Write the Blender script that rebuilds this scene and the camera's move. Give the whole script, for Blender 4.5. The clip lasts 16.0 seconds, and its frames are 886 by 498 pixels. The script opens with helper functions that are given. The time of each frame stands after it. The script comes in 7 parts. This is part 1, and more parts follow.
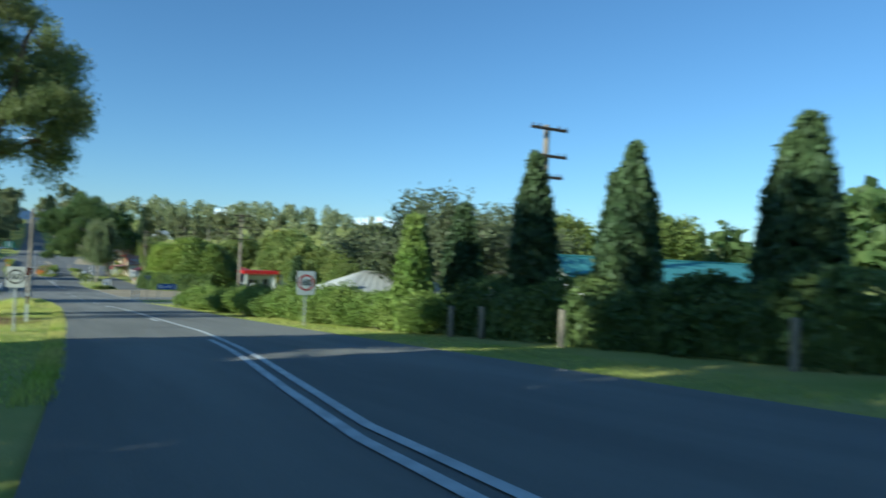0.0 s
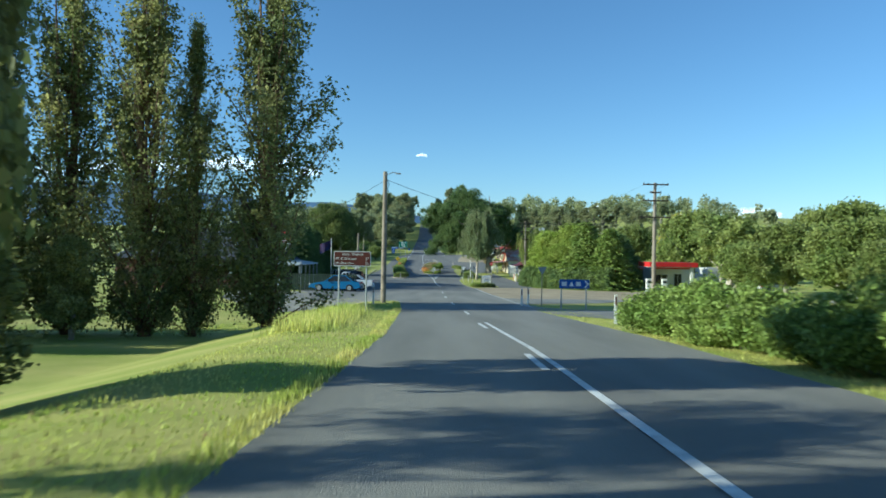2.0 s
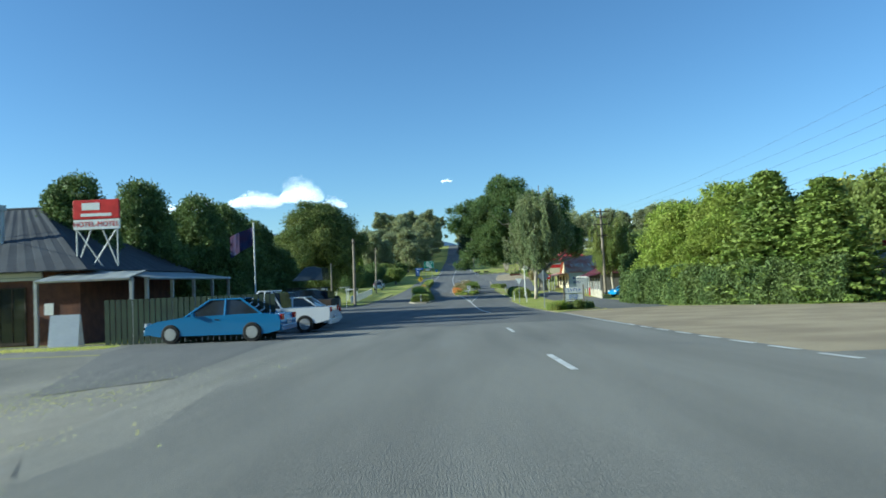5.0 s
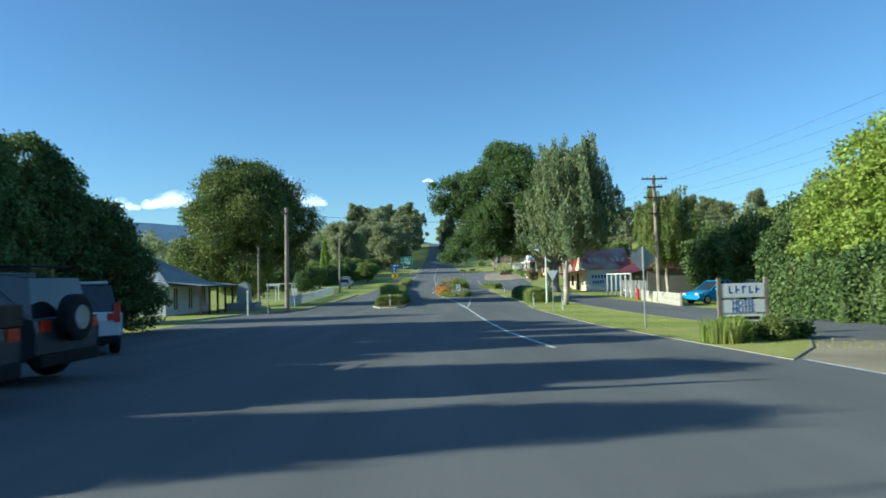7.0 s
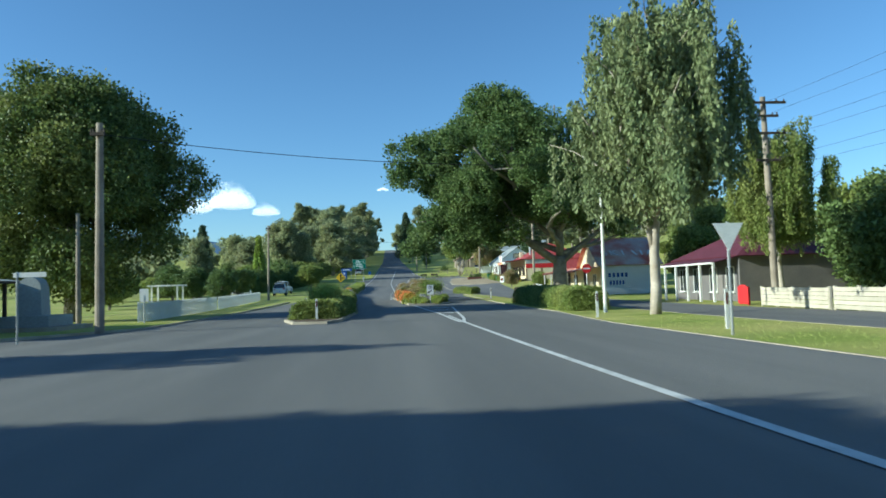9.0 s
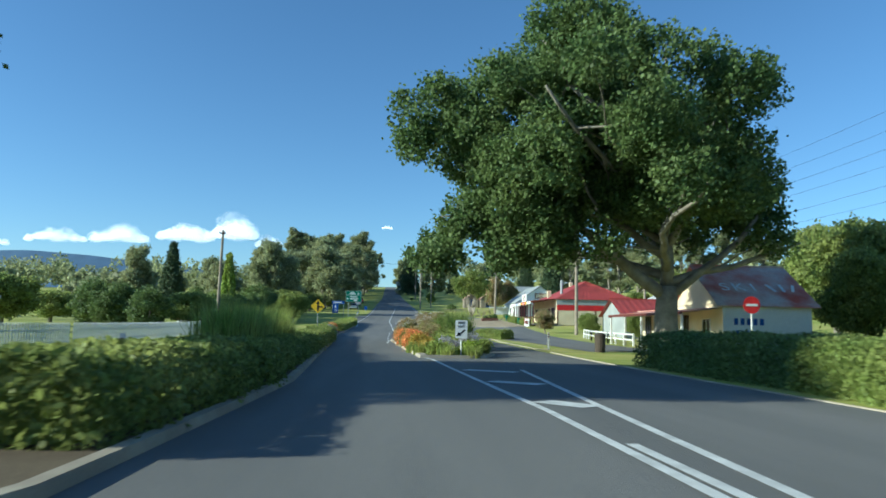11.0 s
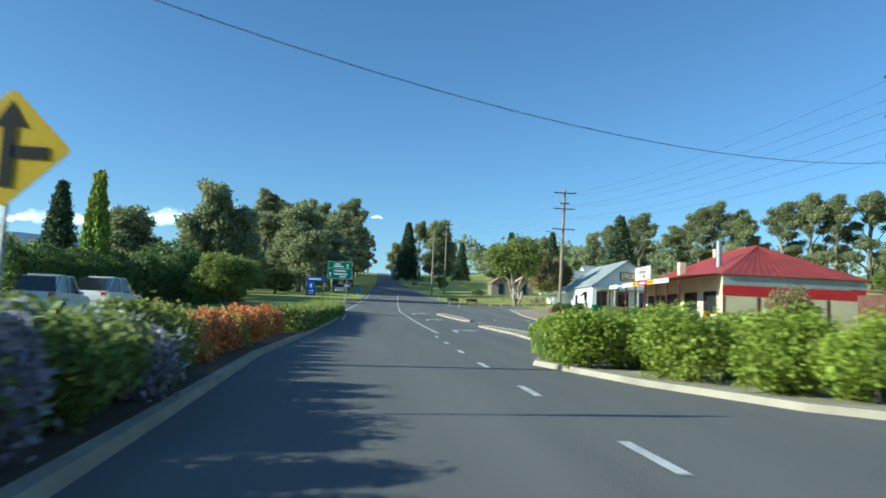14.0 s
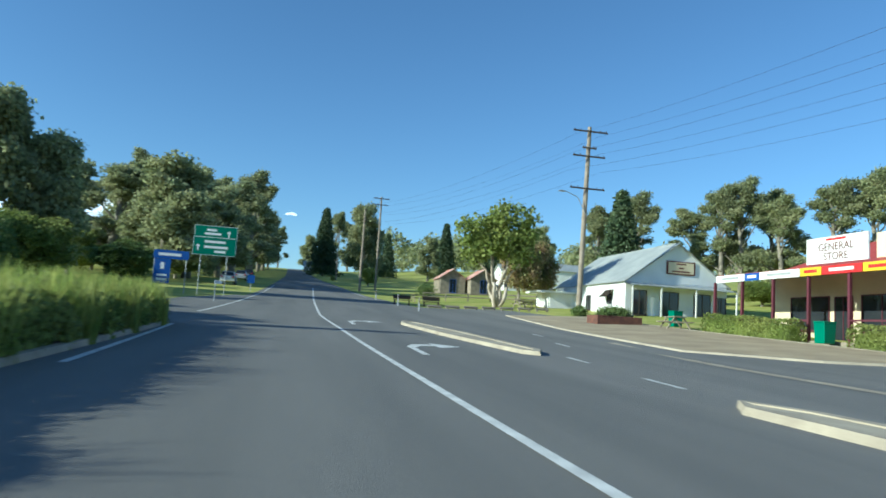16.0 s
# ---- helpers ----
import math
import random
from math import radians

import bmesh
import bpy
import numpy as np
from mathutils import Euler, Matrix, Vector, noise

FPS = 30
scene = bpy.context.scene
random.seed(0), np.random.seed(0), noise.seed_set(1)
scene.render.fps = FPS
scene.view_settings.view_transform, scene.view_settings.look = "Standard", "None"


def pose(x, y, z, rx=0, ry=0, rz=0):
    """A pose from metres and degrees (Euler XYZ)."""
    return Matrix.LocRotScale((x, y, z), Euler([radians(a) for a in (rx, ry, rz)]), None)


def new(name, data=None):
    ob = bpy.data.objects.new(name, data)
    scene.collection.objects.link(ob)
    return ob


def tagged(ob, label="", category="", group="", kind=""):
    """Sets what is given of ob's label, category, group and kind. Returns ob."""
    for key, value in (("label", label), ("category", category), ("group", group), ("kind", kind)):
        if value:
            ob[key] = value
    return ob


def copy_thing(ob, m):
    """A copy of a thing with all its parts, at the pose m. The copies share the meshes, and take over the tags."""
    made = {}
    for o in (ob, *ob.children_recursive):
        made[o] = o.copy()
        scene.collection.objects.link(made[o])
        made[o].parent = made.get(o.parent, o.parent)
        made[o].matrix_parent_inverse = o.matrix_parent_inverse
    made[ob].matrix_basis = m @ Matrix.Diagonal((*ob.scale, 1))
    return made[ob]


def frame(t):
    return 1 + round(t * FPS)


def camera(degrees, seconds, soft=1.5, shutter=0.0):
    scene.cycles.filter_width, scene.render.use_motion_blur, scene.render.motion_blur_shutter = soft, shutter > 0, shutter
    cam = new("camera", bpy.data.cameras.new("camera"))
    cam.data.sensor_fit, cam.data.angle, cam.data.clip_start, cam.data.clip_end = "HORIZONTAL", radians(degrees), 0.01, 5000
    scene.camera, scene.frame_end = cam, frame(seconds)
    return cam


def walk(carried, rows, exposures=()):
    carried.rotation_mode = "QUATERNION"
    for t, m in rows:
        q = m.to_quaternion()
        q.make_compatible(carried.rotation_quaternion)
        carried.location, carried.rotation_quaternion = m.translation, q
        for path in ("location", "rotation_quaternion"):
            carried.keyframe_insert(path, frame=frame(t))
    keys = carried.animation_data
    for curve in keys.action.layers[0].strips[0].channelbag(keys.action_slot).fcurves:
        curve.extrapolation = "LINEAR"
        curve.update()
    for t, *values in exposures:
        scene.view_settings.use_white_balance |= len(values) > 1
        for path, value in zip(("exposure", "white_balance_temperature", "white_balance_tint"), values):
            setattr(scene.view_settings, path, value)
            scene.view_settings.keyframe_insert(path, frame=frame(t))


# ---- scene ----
cam = camera(63.63, 16.0, soft=1.7, shutter=0.2)
# seconds, x, y, z, yaw, pitch, roll
ROWS = [
    (0.0, -0.000, -0.000, -0.000, -30.187, 1.223, -2.166),
    (0.5, 0.976, 6.812, -0.291, -11.844, 2.192, -2.822),
    (1.0, 1.551, 13.557, -0.602, -9.029, 0.181, -3.204),
    (1.5, 2.191, 20.634, -0.873, -7.032, -0.560, -0.740),
    (2.0, 2.698, 27.831, -1.244, -1.383, 0.216, -0.956),
    (2.5, 3.057, 34.722, -1.617, 1.226, 0.923, 0.687),
    (3.0, 3.183, 41.766, -1.991, 1.744, 0.447, 1.708),
    (3.5, 3.085, 49.085, -2.307, 1.690, 1.287, 1.537),
    (4.0, 2.869, 56.524, -2.653, 1.371, 1.784, 1.898),
    (4.5, 2.731, 63.125, -2.966, 1.262, 2.105, 2.453),
    (6.8, 1.990, 95.583, -3.789, -0.354, 2.600, 1.285),
    (7.0, 1.961, 98.273, -3.844, -0.587, 2.356, 1.423),
    (7.5, 1.885, 104.922, -4.068, -1.330, 1.507, 1.775),
    (8.0, 1.725, 111.530, -4.298, -2.449, 1.043, 2.013),
    (8.5, 1.558, 118.099, -4.490, -3.673, 1.512, 2.093),
    (8.7, 1.496, 120.687, -4.594, -4.013, 2.075, 2.074),
    (10.8, 1.650, 146.415, -4.878, -4.038, 6.639, -0.914),
    (11.0, 1.597, 149.687, -4.891, -4.243, 6.370, -1.165),
    (11.5, 1.299, 158.118, -4.899, -4.947, 5.563, -1.437),
    (12.0, 0.636, 166.756, -4.897, -5.764, 5.238, -1.529),
    (12.5, 0.145, 175.643, -4.872, -6.217, 5.117, -1.650),
    (13.0, -0.254, 184.282, -4.865, -6.149, 5.223, -1.609),
    (13.5, -0.574, 193.287, -4.751, -5.729, 5.458, -1.920),
    (14.0, -0.775, 202.303, -4.738, -5.257, 5.762, -2.368),
    (14.5, -0.810, 211.361, -4.513, -5.122, 5.860, -2.953),
    (15.0, -0.751, 220.642, -4.328, -5.946, 6.020, -3.113),
    (15.5, -0.556, 229.935, -4.239, -6.948, 5.944, -3.497),
    (16.0, -0.085, 239.395, -4.157, -12.249, 6.284, -3.577),
]
walk(cam, [(t, pose(x, y, z, 90 + pitch, roll, yaw)) for t, x, y, z, yaw, pitch, roll in ROWS], [(0.0, 0.42, 5050, -5), (0.7, 0.64, 5150, -5), (16.0, 0.64, 5150, -5)])

# ---- sky, sun ----
SUN_EL, SUN_AZ = 20.5, 260.0   # azimuth clockwise from +y: the sun stands to the left, a little behind
scene.view_settings.exposure = 0.0
world = bpy.data.worlds.new("sky")
scene.world = world
world.use_nodes = True
wn = world.node_tree
sky = wn.nodes.new("ShaderNodeTexSky")
sky.sky_type, sky.sun_disc = "NISHITA", False
sky.sun_elevation, sky.sun_rotation = radians(SUN_EL), radians(SUN_AZ)
sky.altitude, sky.air_density, sky.dust_density, sky.ozone_density = 300, 1.0, 0.25, 3.2
wn.links.new(sky.outputs[0], wn.nodes["Background"].inputs[0])
wn.nodes["Background"].inputs[1].default_value = 0.093
sun_dir = Vector((math.sin(radians(SUN_AZ)) * math.cos(radians(SUN_EL)), math.cos(radians(SUN_AZ)) * math.cos(radians(SUN_EL)), math.sin(radians(SUN_EL))))
sun = new("sun", bpy.data.lights.new("sun", "SUN"))
sun.data.energy, sun.data.angle, sun.data.color = 5.0, radians(0.6), (1.0, 0.88, 0.66)
sun.rotation_euler = (-sun_dir).to_track_quat("-Z", "Y").to_euler()


# ---- materials ----
def material(name, base, rough=0.8, second=None, scale=4.0, fine=60.0, bump=0.2, metal=0.0, translucent=0.0, island=0.0, objrand=0.0, spec=0.3, detail=4.0, stretch=None):
    """Two-scale noise between two colours, with fine relief."""
    m = bpy.data.materials.new(name)
    m.use_nodes = True
    n, l = m.node_tree.nodes, m.node_tree.links
    b = n["Principled BSDF"]
    b.inputs["Roughness"].default_value, b.inputs["Metallic"].default_value = rough, metal
    b.inputs["Specular IOR Level"].default_value = spec
    second = second or tuple(c * 0.75 for c in base)
    tc = n.new("ShaderNodeTexCoord")
    big = n.new("ShaderNodeTexNoise")
    big.inputs["Scale"].default_value, big.inputs["Detail"].default_value = scale, detail
    if stretch:
        mp = n.new("ShaderNodeMapping")
        mp.inputs["Scale"].default_value = stretch
        l.new(tc.outputs["Object"], mp.inputs["Vector"])
        l.new(mp.outputs["Vector"], big.inputs["Vector"])
    else:
        l.new(tc.outputs["Object"], big.inputs["Vector"])
    small = n.new("ShaderNodeTexNoise")
    small.inputs["Scale"].default_value, small.inputs["Detail"].default_value = fine, 3
    l.new(tc.outputs["Object"], small.inputs["Vector"])
    ramp = n.new("ShaderNodeMapRange")
    ramp.inputs["From Min"].default_value, ramp.inputs["From Max"].default_value = 0.35, 0.65
    l.new(big.outputs["Fac"], ramp.inputs["Value"])
    mx = n.new("ShaderNodeMix")
    mx.data_type = "RGBA"
    mx.inputs["A"].default_value, mx.inputs["B"].default_value = (*base, 1), (*second, 1)
    l.new(ramp.outputs["Result"], mx.inputs["Factor"])
    hsv = n.new("ShaderNodeHueSaturation")
    l.new(mx.outputs["Result"], hsv.inputs["Color"])
    val = n.new("ShaderNodeMapRange")
    val.inputs["To Min"].default_value, val.inputs["To Max"].default_value = 0.72, 1.28
    if island > 0:
        geo = n.new("ShaderNodeNewGeometry")
        l.new(geo.outputs["Random Per Island"], val.inputs["Value"])
        val.inputs["To Min"].default_value, val.inputs["To Max"].default_value = 1 - island, 1 + island
    else:
        l.new(small.outputs["Fac"], val.inputs["Value"])
    out = val.outputs["Result"]
    if objrand > 0:
        oi = n.new("ShaderNodeObjectInfo")
        orr = n.new("ShaderNodeMapRange")
        orr.inputs["To Min"].default_value, orr.inputs["To Max"].default_value = 1 - objrand, 1 + objrand
        l.new(oi.outputs["Random"], orr.inputs["Value"])
        mul = n.new("ShaderNodeMath")
        mul.operation = "MULTIPLY"
        l.new(out, mul.inputs[0])
        l.new(orr.outputs["Result"], mul.inputs[1])
        out = mul.outputs[0]
    l.new(out, hsv.inputs["Value"])
    l.new(hsv.outputs["Color"], b.inputs["Base Color"])
    if bump > 0:
        bp = n.new("ShaderNodeBump")
        bp.inputs["Strength"].default_value, bp.inputs["Distance"].default_value = bump, 0.02
        l.new(small.outputs["Fac"], bp.inputs["Height"])
        l.new(bp.outputs["Normal"], b.inputs["Normal"])
    if translucent > 0:
        tr = n.new("ShaderNodeBsdfTranslucent")
        l.new(hsv.outputs["Color"], tr.inputs["Color"])
        ms = n.new("ShaderNodeMixShader")
        ms.inputs[0].default_value = translucent
        l.new(b.outputs[0], ms.inputs[1])
        l.new(tr.outputs[0], ms.inputs[2])
        l.new(ms.outputs[0], n["Material Output"].inputs["Surface"])
    return m


def leafy(name, a, b, t=0.3, scale=0.5):
    a, b = [tuple(min(c * 1.48, 0.8) for c in q) for q in (a, b)]
    return material(name, a, 0.55, b, scale, 20, 0.0, translucent=t, island=0.4, objrand=0.12, spec=0.25)


ASPHALT = material("asphalt", (0.145, 0.143, 0.136), 0.88, (0.19, 0.184, 0.172), 0.7, 90, 0.6, detail=8, stretch=(1.0, 0.07, 1.0))
CHIP = material("pale_chip_seal", (0.265, 0.255, 0.225), 0.9, (0.2, 0.193, 0.172), 0.8, 70, 0.9, detail=9, stretch=(1.0, 0.09, 1.0))
GRAVEL = material("gravel", (0.42, 0.34, 0.22), 0.95, (0.3, 0.24, 0.16), 0.5, 60, 0.6, detail=8)
GRASS = material("mown_grass", (0.25, 0.3, 0.045), 0.9, (0.42, 0.39, 0.11), 0.3, 45, 0.8, detail=10)
BLADE = leafy("grass_blades", (0.26, 0.32, 0.05), (0.44, 0.4, 0.13), 0.4, 0.5)
WORN = material("worn_grey_seal", (0.27, 0.255, 0.22), 0.95, (0.19, 0.182, 0.16), 0.35, 50, 0.9, detail=10)
CONCRETE = material("kerb_concrete", (0.42, 0.37, 0.28), 0.9, (0.3, 0.26, 0.2), 1.2, 40, 0.3)
PAINT = material("road_paint", (0.72, 0.72, 0.69), 0.7, (0.5, 0.5, 0.48), 3.0, 50, 0.2)
TIMBER = material("weathered_timber", (0.3, 0.26, 0.2), 0.85, (0.2, 0.17, 0.13), 2.0, 30, 0.5, objrand=0.15)
POLEWOOD = material("pole_timber", (0.33, 0.28, 0.22), 0.85, (0.22, 0.18, 0.14), 1.5, 25, 0.4)
DARKWOOD = material("dark_timber", (0.08, 0.06, 0.045), 0.8, (0.05, 0.04, 0.03), 2, 30, 0.4)
WIRE = material("black_cable", (0.03, 0.03, 0.035), 0.6, None, 2, 30, 0.0)
STEEL = material("galvanised_steel", (0.45, 0.46, 0.46), 0.45, (0.35, 0.36, 0.36), 3, 40, 0.1, metal=0.6)
WHITE = material("white_paint", (0.78, 0.77, 0.74), 0.6, (0.68, 0.67, 0.63), 0.7, 30, 0.1)
CREAM = material("cream_render", (0.72, 0.62, 0.42), 0.8, (0.62, 0.53, 0.36), 0.7, 30, 0.15)
WBOARD = material("white_weatherboard", (0.76, 0.77, 0.76), 0.65, (0.66, 0.67, 0.67), 0.5, 25, 0.1)
BRICK = material("dark_brick", (0.16, 0.075, 0.05), 0.85, (0.1, 0.05, 0.04), 3.0, 14, 0.4)
REDROOF = material("red_corrugated_roof", (0.36, 0.06, 0.05), 0.5, (0.27, 0.05, 0.04), 0.6, 12, 0.2)
RUSTROOF = material("rusty_red_roof", (0.5, 0.11, 0.06), 0.6, (0.62, 0.5, 0.42), 0.55, 9, 0.3)
GREYROOF = material("grey_roof", (0.36, 0.38, 0.37), 0.5, (0.28, 0.3, 0.3), 0.7, 12, 0.2)
SLATEROOF = material("slate_tile_roof", (0.07, 0.075, 0.085), 0.7, (0.05, 0.052, 0.06), 0.8, 14, 0.4)
PALEROOF = material("pale_metal_roof", (0.55, 0.54, 0.5), 0.45, (0.45, 0.44, 0.42), 0.6, 12, 0.2)
TEALROOF = material("teal_metal_roof", (0.1, 0.28, 0.27), 0.5, (0.08, 0.22, 0.22), 0.6, 12, 0.2)
REDMETAL = material("red_fascia", (0.55, 0.03, 0.03), 0.4, (0.45, 0.025, 0.03), 1, 20, 0.0)
GLASSD = material("window_glass", (0.02, 0.024, 0.03), 0.06, (0.03, 0.035, 0.04), 0.6, 10, 0.0, spec=0.7)
BARK = material("stringy_bark", (0.27, 0.17, 0.1), 0.9, (0.1, 0.065, 0.045), 2.6, 22, 1.0, detail=8)
GREYBARK = material("grey_bark", (0.3, 0.27, 0.22), 0.9, (0.17, 0.15, 0.12), 1.4, 16, 0.7)
PALEBARK = material("pale_smooth_bark", (0.5, 0.44, 0.36), 0.8, (0.32, 0.26, 0.2), 1.2, 14, 0.4)
L_GUM = leafy("gum_leaves", (0.17, 0.195, 0.1), (0.26, 0.265, 0.14), 0.5)
L_OLDGUM = leafy("old_gum_leaves", (0.1, 0.13, 0.045), (0.18, 0.19, 0.07), 0.5)
L_POP = leafy("poplar_leaves", (0.135, 0.16, 0.055), (0.24, 0.23, 0.09), 0.55)
L_OAK = leafy("oak_leaves", (0.07, 0.11, 0.036), (0.125, 0.165, 0.055), 0.45)
L_WILLOW = leafy("birch_leaves", (0.135, 0.169, 0.074), (0.189, 0.209, 0.095), 0.35)
L_ROUND = leafy("dense_leaves", (0.075, 0.105, 0.03), (0.135, 0.15, 0.04), 0.3)
L_CYP = leafy("cypress_foliage", (0.041, 0.065, 0.027), (0.068, 0.095, 0.035), 0.15)
L_BRIGHT = leafy("bright_conifer_foliage", (0.16, 0.215, 0.03), (0.22, 0.25, 0.05), 0.3)
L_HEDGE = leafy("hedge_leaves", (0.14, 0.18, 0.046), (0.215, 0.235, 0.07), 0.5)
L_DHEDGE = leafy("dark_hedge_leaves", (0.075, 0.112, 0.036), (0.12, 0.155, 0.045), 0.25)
L_LUMP = leafy("lumpy_conifer_leaves", (0.12, 0.175, 0.035), (0.19, 0.23, 0.055), 0.3)
L_LIME = leafy("lime_shrub_leaves", (0.2, 0.26, 0.03), (0.26, 0.3, 0.05), 0.4)
L_YELLOW = leafy("yellow_leaves", (0.45, 0.36, 0.03), (0.36, 0.33, 0.05), 0.35)
L_PRUNUS = leafy("plum_leaves", (0.061, 0.074, 0.041), (0.108, 0.121, 0.054), 0.25)
L_FIR = leafy("fir_needles", (0.041, 0.068, 0.034), (0.068, 0.088, 0.041), 0.1)
L_RED = leafy("orange_red_foliage", (0.46, 0.16, 0.06), (0.44, 0.26, 0.08), 0.35, 1.5)
L_GOLD = leafy("golden_foliage", (0.36, 0.24, 0.035), (0.3, 0.27, 0.06), 0.3, 1.5)
L_PINK = leafy("pink_grey_shrub", (0.27, 0.18, 0.11), (0.19, 0.2, 0.07), 0.4, 1.5)
L_BLUEGREY = leafy("grey_lavender_shrub", (0.26, 0.27, 0.24), (0.3, 0.26, 0.33), 0.3, 1.5)
L_BLOSSOM = leafy("white_blossom", (0.75, 0.66, 0.66), (0.8, 0.78, 0.74), 0.3, 2.0)
L_LITTER = leafy("leaf_litter", (0.22, 0.14, 0.08), (0.12, 0.08, 0.05), 0.1, 2.0)
L_REED = leafy("reed_leaves", (0.1, 0.15, 0.035), (0.18, 0.2, 0.06), 0.45, 1.0)
L_STRAP = leafy("strap_leaves", (0.16, 0.22, 0.045), (0.3, 0.3, 0.09), 0.5, 1.0)


# ---- mesh tools ----
class Mesh:
    """Collects faces for one part."""

    def __init__(self):
        self.v, self.f = [], []

    def add(self, verts, faces):
        k = len(self.v)
        self.v += [tuple(p) for p in verts]
        self.f += [tuple(i + k for i in q) for q in faces]
        return self

    def box(self, x, y, z, sx, sy, sz, rz=0.0, taper=1.0):
        """A box with its base's middle at x, y, z."""
        c, s = math.cos(radians(rz)), math.sin(radians(rz))
        pts = []
        for h, k in ((0, 1.0), (sz, taper)):
            for a, b in ((-1, -1), (1, -1), (1, 1), (-1, 1)):
                u, w = a * sx / 2 * k, b * sy / 2 * k
                pts.append((x + u * c - w * s, y + u * s + w * c, z + h))
        return self.add(pts, [(3, 2, 1, 0), (4, 5, 6, 7), (0, 1, 5, 4), (1, 2, 6, 5), (2, 3, 7, 6), (3, 0, 4, 7)])

    def tube(self, pts, radii, n=8, cap=True):
        pts = [Vector(p) for p in pts]
        rings, base = [], None
        for i, p in enumerate(pts):
            d = (pts[min(i + 1, len(pts) - 1)] - pts[max(i - 1, 0)]).normalized()
            if base is None:
                base = d.orthogonal().normalized()
            base = (base - d * base.dot(d)).normalized()
            side = d.cross(base)
            r = radii[i] if isinstance(radii, (list, tuple)) else radii
            rings.append([p + (base * math.cos(a) + side * math.sin(a)) * r for a in [2 * math.pi * j / n for j in range(n)]])
        verts = [q for ring in rings for q in ring]
        faces = [(i * n + j, i * n + (j + 1) % n, (i + 1) * n + (j + 1) % n, (i + 1) * n + j) for i in range(len(pts) - 1) for j in range(n)]
        if cap:
            faces += [tuple(range(n))[::-1], tuple((len(pts) - 1) * n + j for j in range(n))]
        return self.add(verts, faces)

    def prism(self, outline, z0, z1):
        """An upright prism over an outline of (x, y); z0 and z1 may be functions of x, y."""
        n = len(outline)
        lo = [(x, y, z0(x, y) if callable(z0) else z0) for x, y in outline]
        hi = [(x, y, z1(x, y) if callable(z1) else z1) for x, y in outline]
        return self.add(lo + hi, [tuple(range(n))[::-1], tuple(range(n, 2 * n))] + [(i, (i + 1) % n, n + (i + 1) % n, n + i) for i in range(n)])

    def side_prism(self, outline, x0, x1):
        """A prism along x over an outline of (y, z)."""
        n = len(outline)
        return self.add([(x0, y, z) for y, z in outline] + [(x1, y, z) for y, z in outline], [tuple(range(n)), tuple(range(n, 2 * n))[::-1]] + [(i, n + i, n + (i + 1) % n, (i + 1) % n) for i in range(n)])


def mesh_data(name, b, mat, smooth=False):
    me = bpy.data.meshes.new(name)
    me.from_pydata(b.v, [], b.f)
    if isinstance(mat, (list, tuple)):
        for m in mat:
            me.materials.append(m)
    else:
        me.materials.append(mat)
    if smooth:
        me.polygons.foreach_set("use_smooth", [True] * len(me.polygons))
    me.update()
    return me


def part(name, b, mat, parent=None, label="", smooth=False, bevel=0.0):
    """Links a mesh as one object under a thing or a part."""
    ob = new(name, mesh_data(name, b, mat, smooth))
    if parent is not None:
        ob.parent = parent
    if label:
        ob["label"] = label
    if bevel > 0:
        mod = ob.modifiers.new("edge", "BEVEL")
        mod.width, mod.segments, mod.limit_method = bevel, 2, "ANGLE"
    return ob


def thing(name, label, category, x=0.0, y=0.0, z=None, rz=0.0, group="", kind=""):
    ob = new(name)
    ob.empty_display_size = 0.2
    ob.matrix_basis = pose(x, y, Gz(x, y) if z is None else z, 0, 0, rz)
    return tagged(ob, label, category, group, kind)


# ---- lie of the land ----
_ky = [-600, -100, -20, 0, 20, 40, 60, 80, 100, 120, 140, 160, 180, 200, 220, 240, 255, 267, 280, 300, 340, 410, 500, 640, 700, 900, 1500, 4500]
_kz = [3.0, 3.0, -0.1, -1.13, -2.15, -3.09, -3.95, -4.7, -5.25, -5.69, -5.98, -6.1, -6.06, -5.91, -5.66, -5.28, -4.85, -4.4, -3.8, -2.6, 0.1, 5.2, 12.0, 22.8, 24.0, 20.0, 10.0, 10.0]
_fy = np.arange(-600.0, 4500.0, 2.0)
_fz = np.interp(_fy, _ky, _kz)
_fz = np.convolve(np.pad(_fz, 6, mode="edge"), np.ones(13) / 13, mode="valid")


def Gz(x, y):
    """Height of the ground."""
    z = float(np.interp(y, _fy, _fz))
    up = min(max((y - 225) / 40, 0), 1)
    if x > 12:
        z += up * (0.045 * min(x - 12, 60) + 0.06 * max(min(x - 40, 120), 0))
    if x > 30 and y < 225:
        z += 0.02 * min(x - 30, 150)
    if x < -0.8 and 10 < y < 92:
        z -= min(0.24 * (-0.8 - x), 1.6) * min(max((y - 14) / 14, 0), 1) * min(max((90 - y) / 16, 0), 1)
    if x < -40:
        z -= 0.03 * min(-x - 40, 200)
    return z


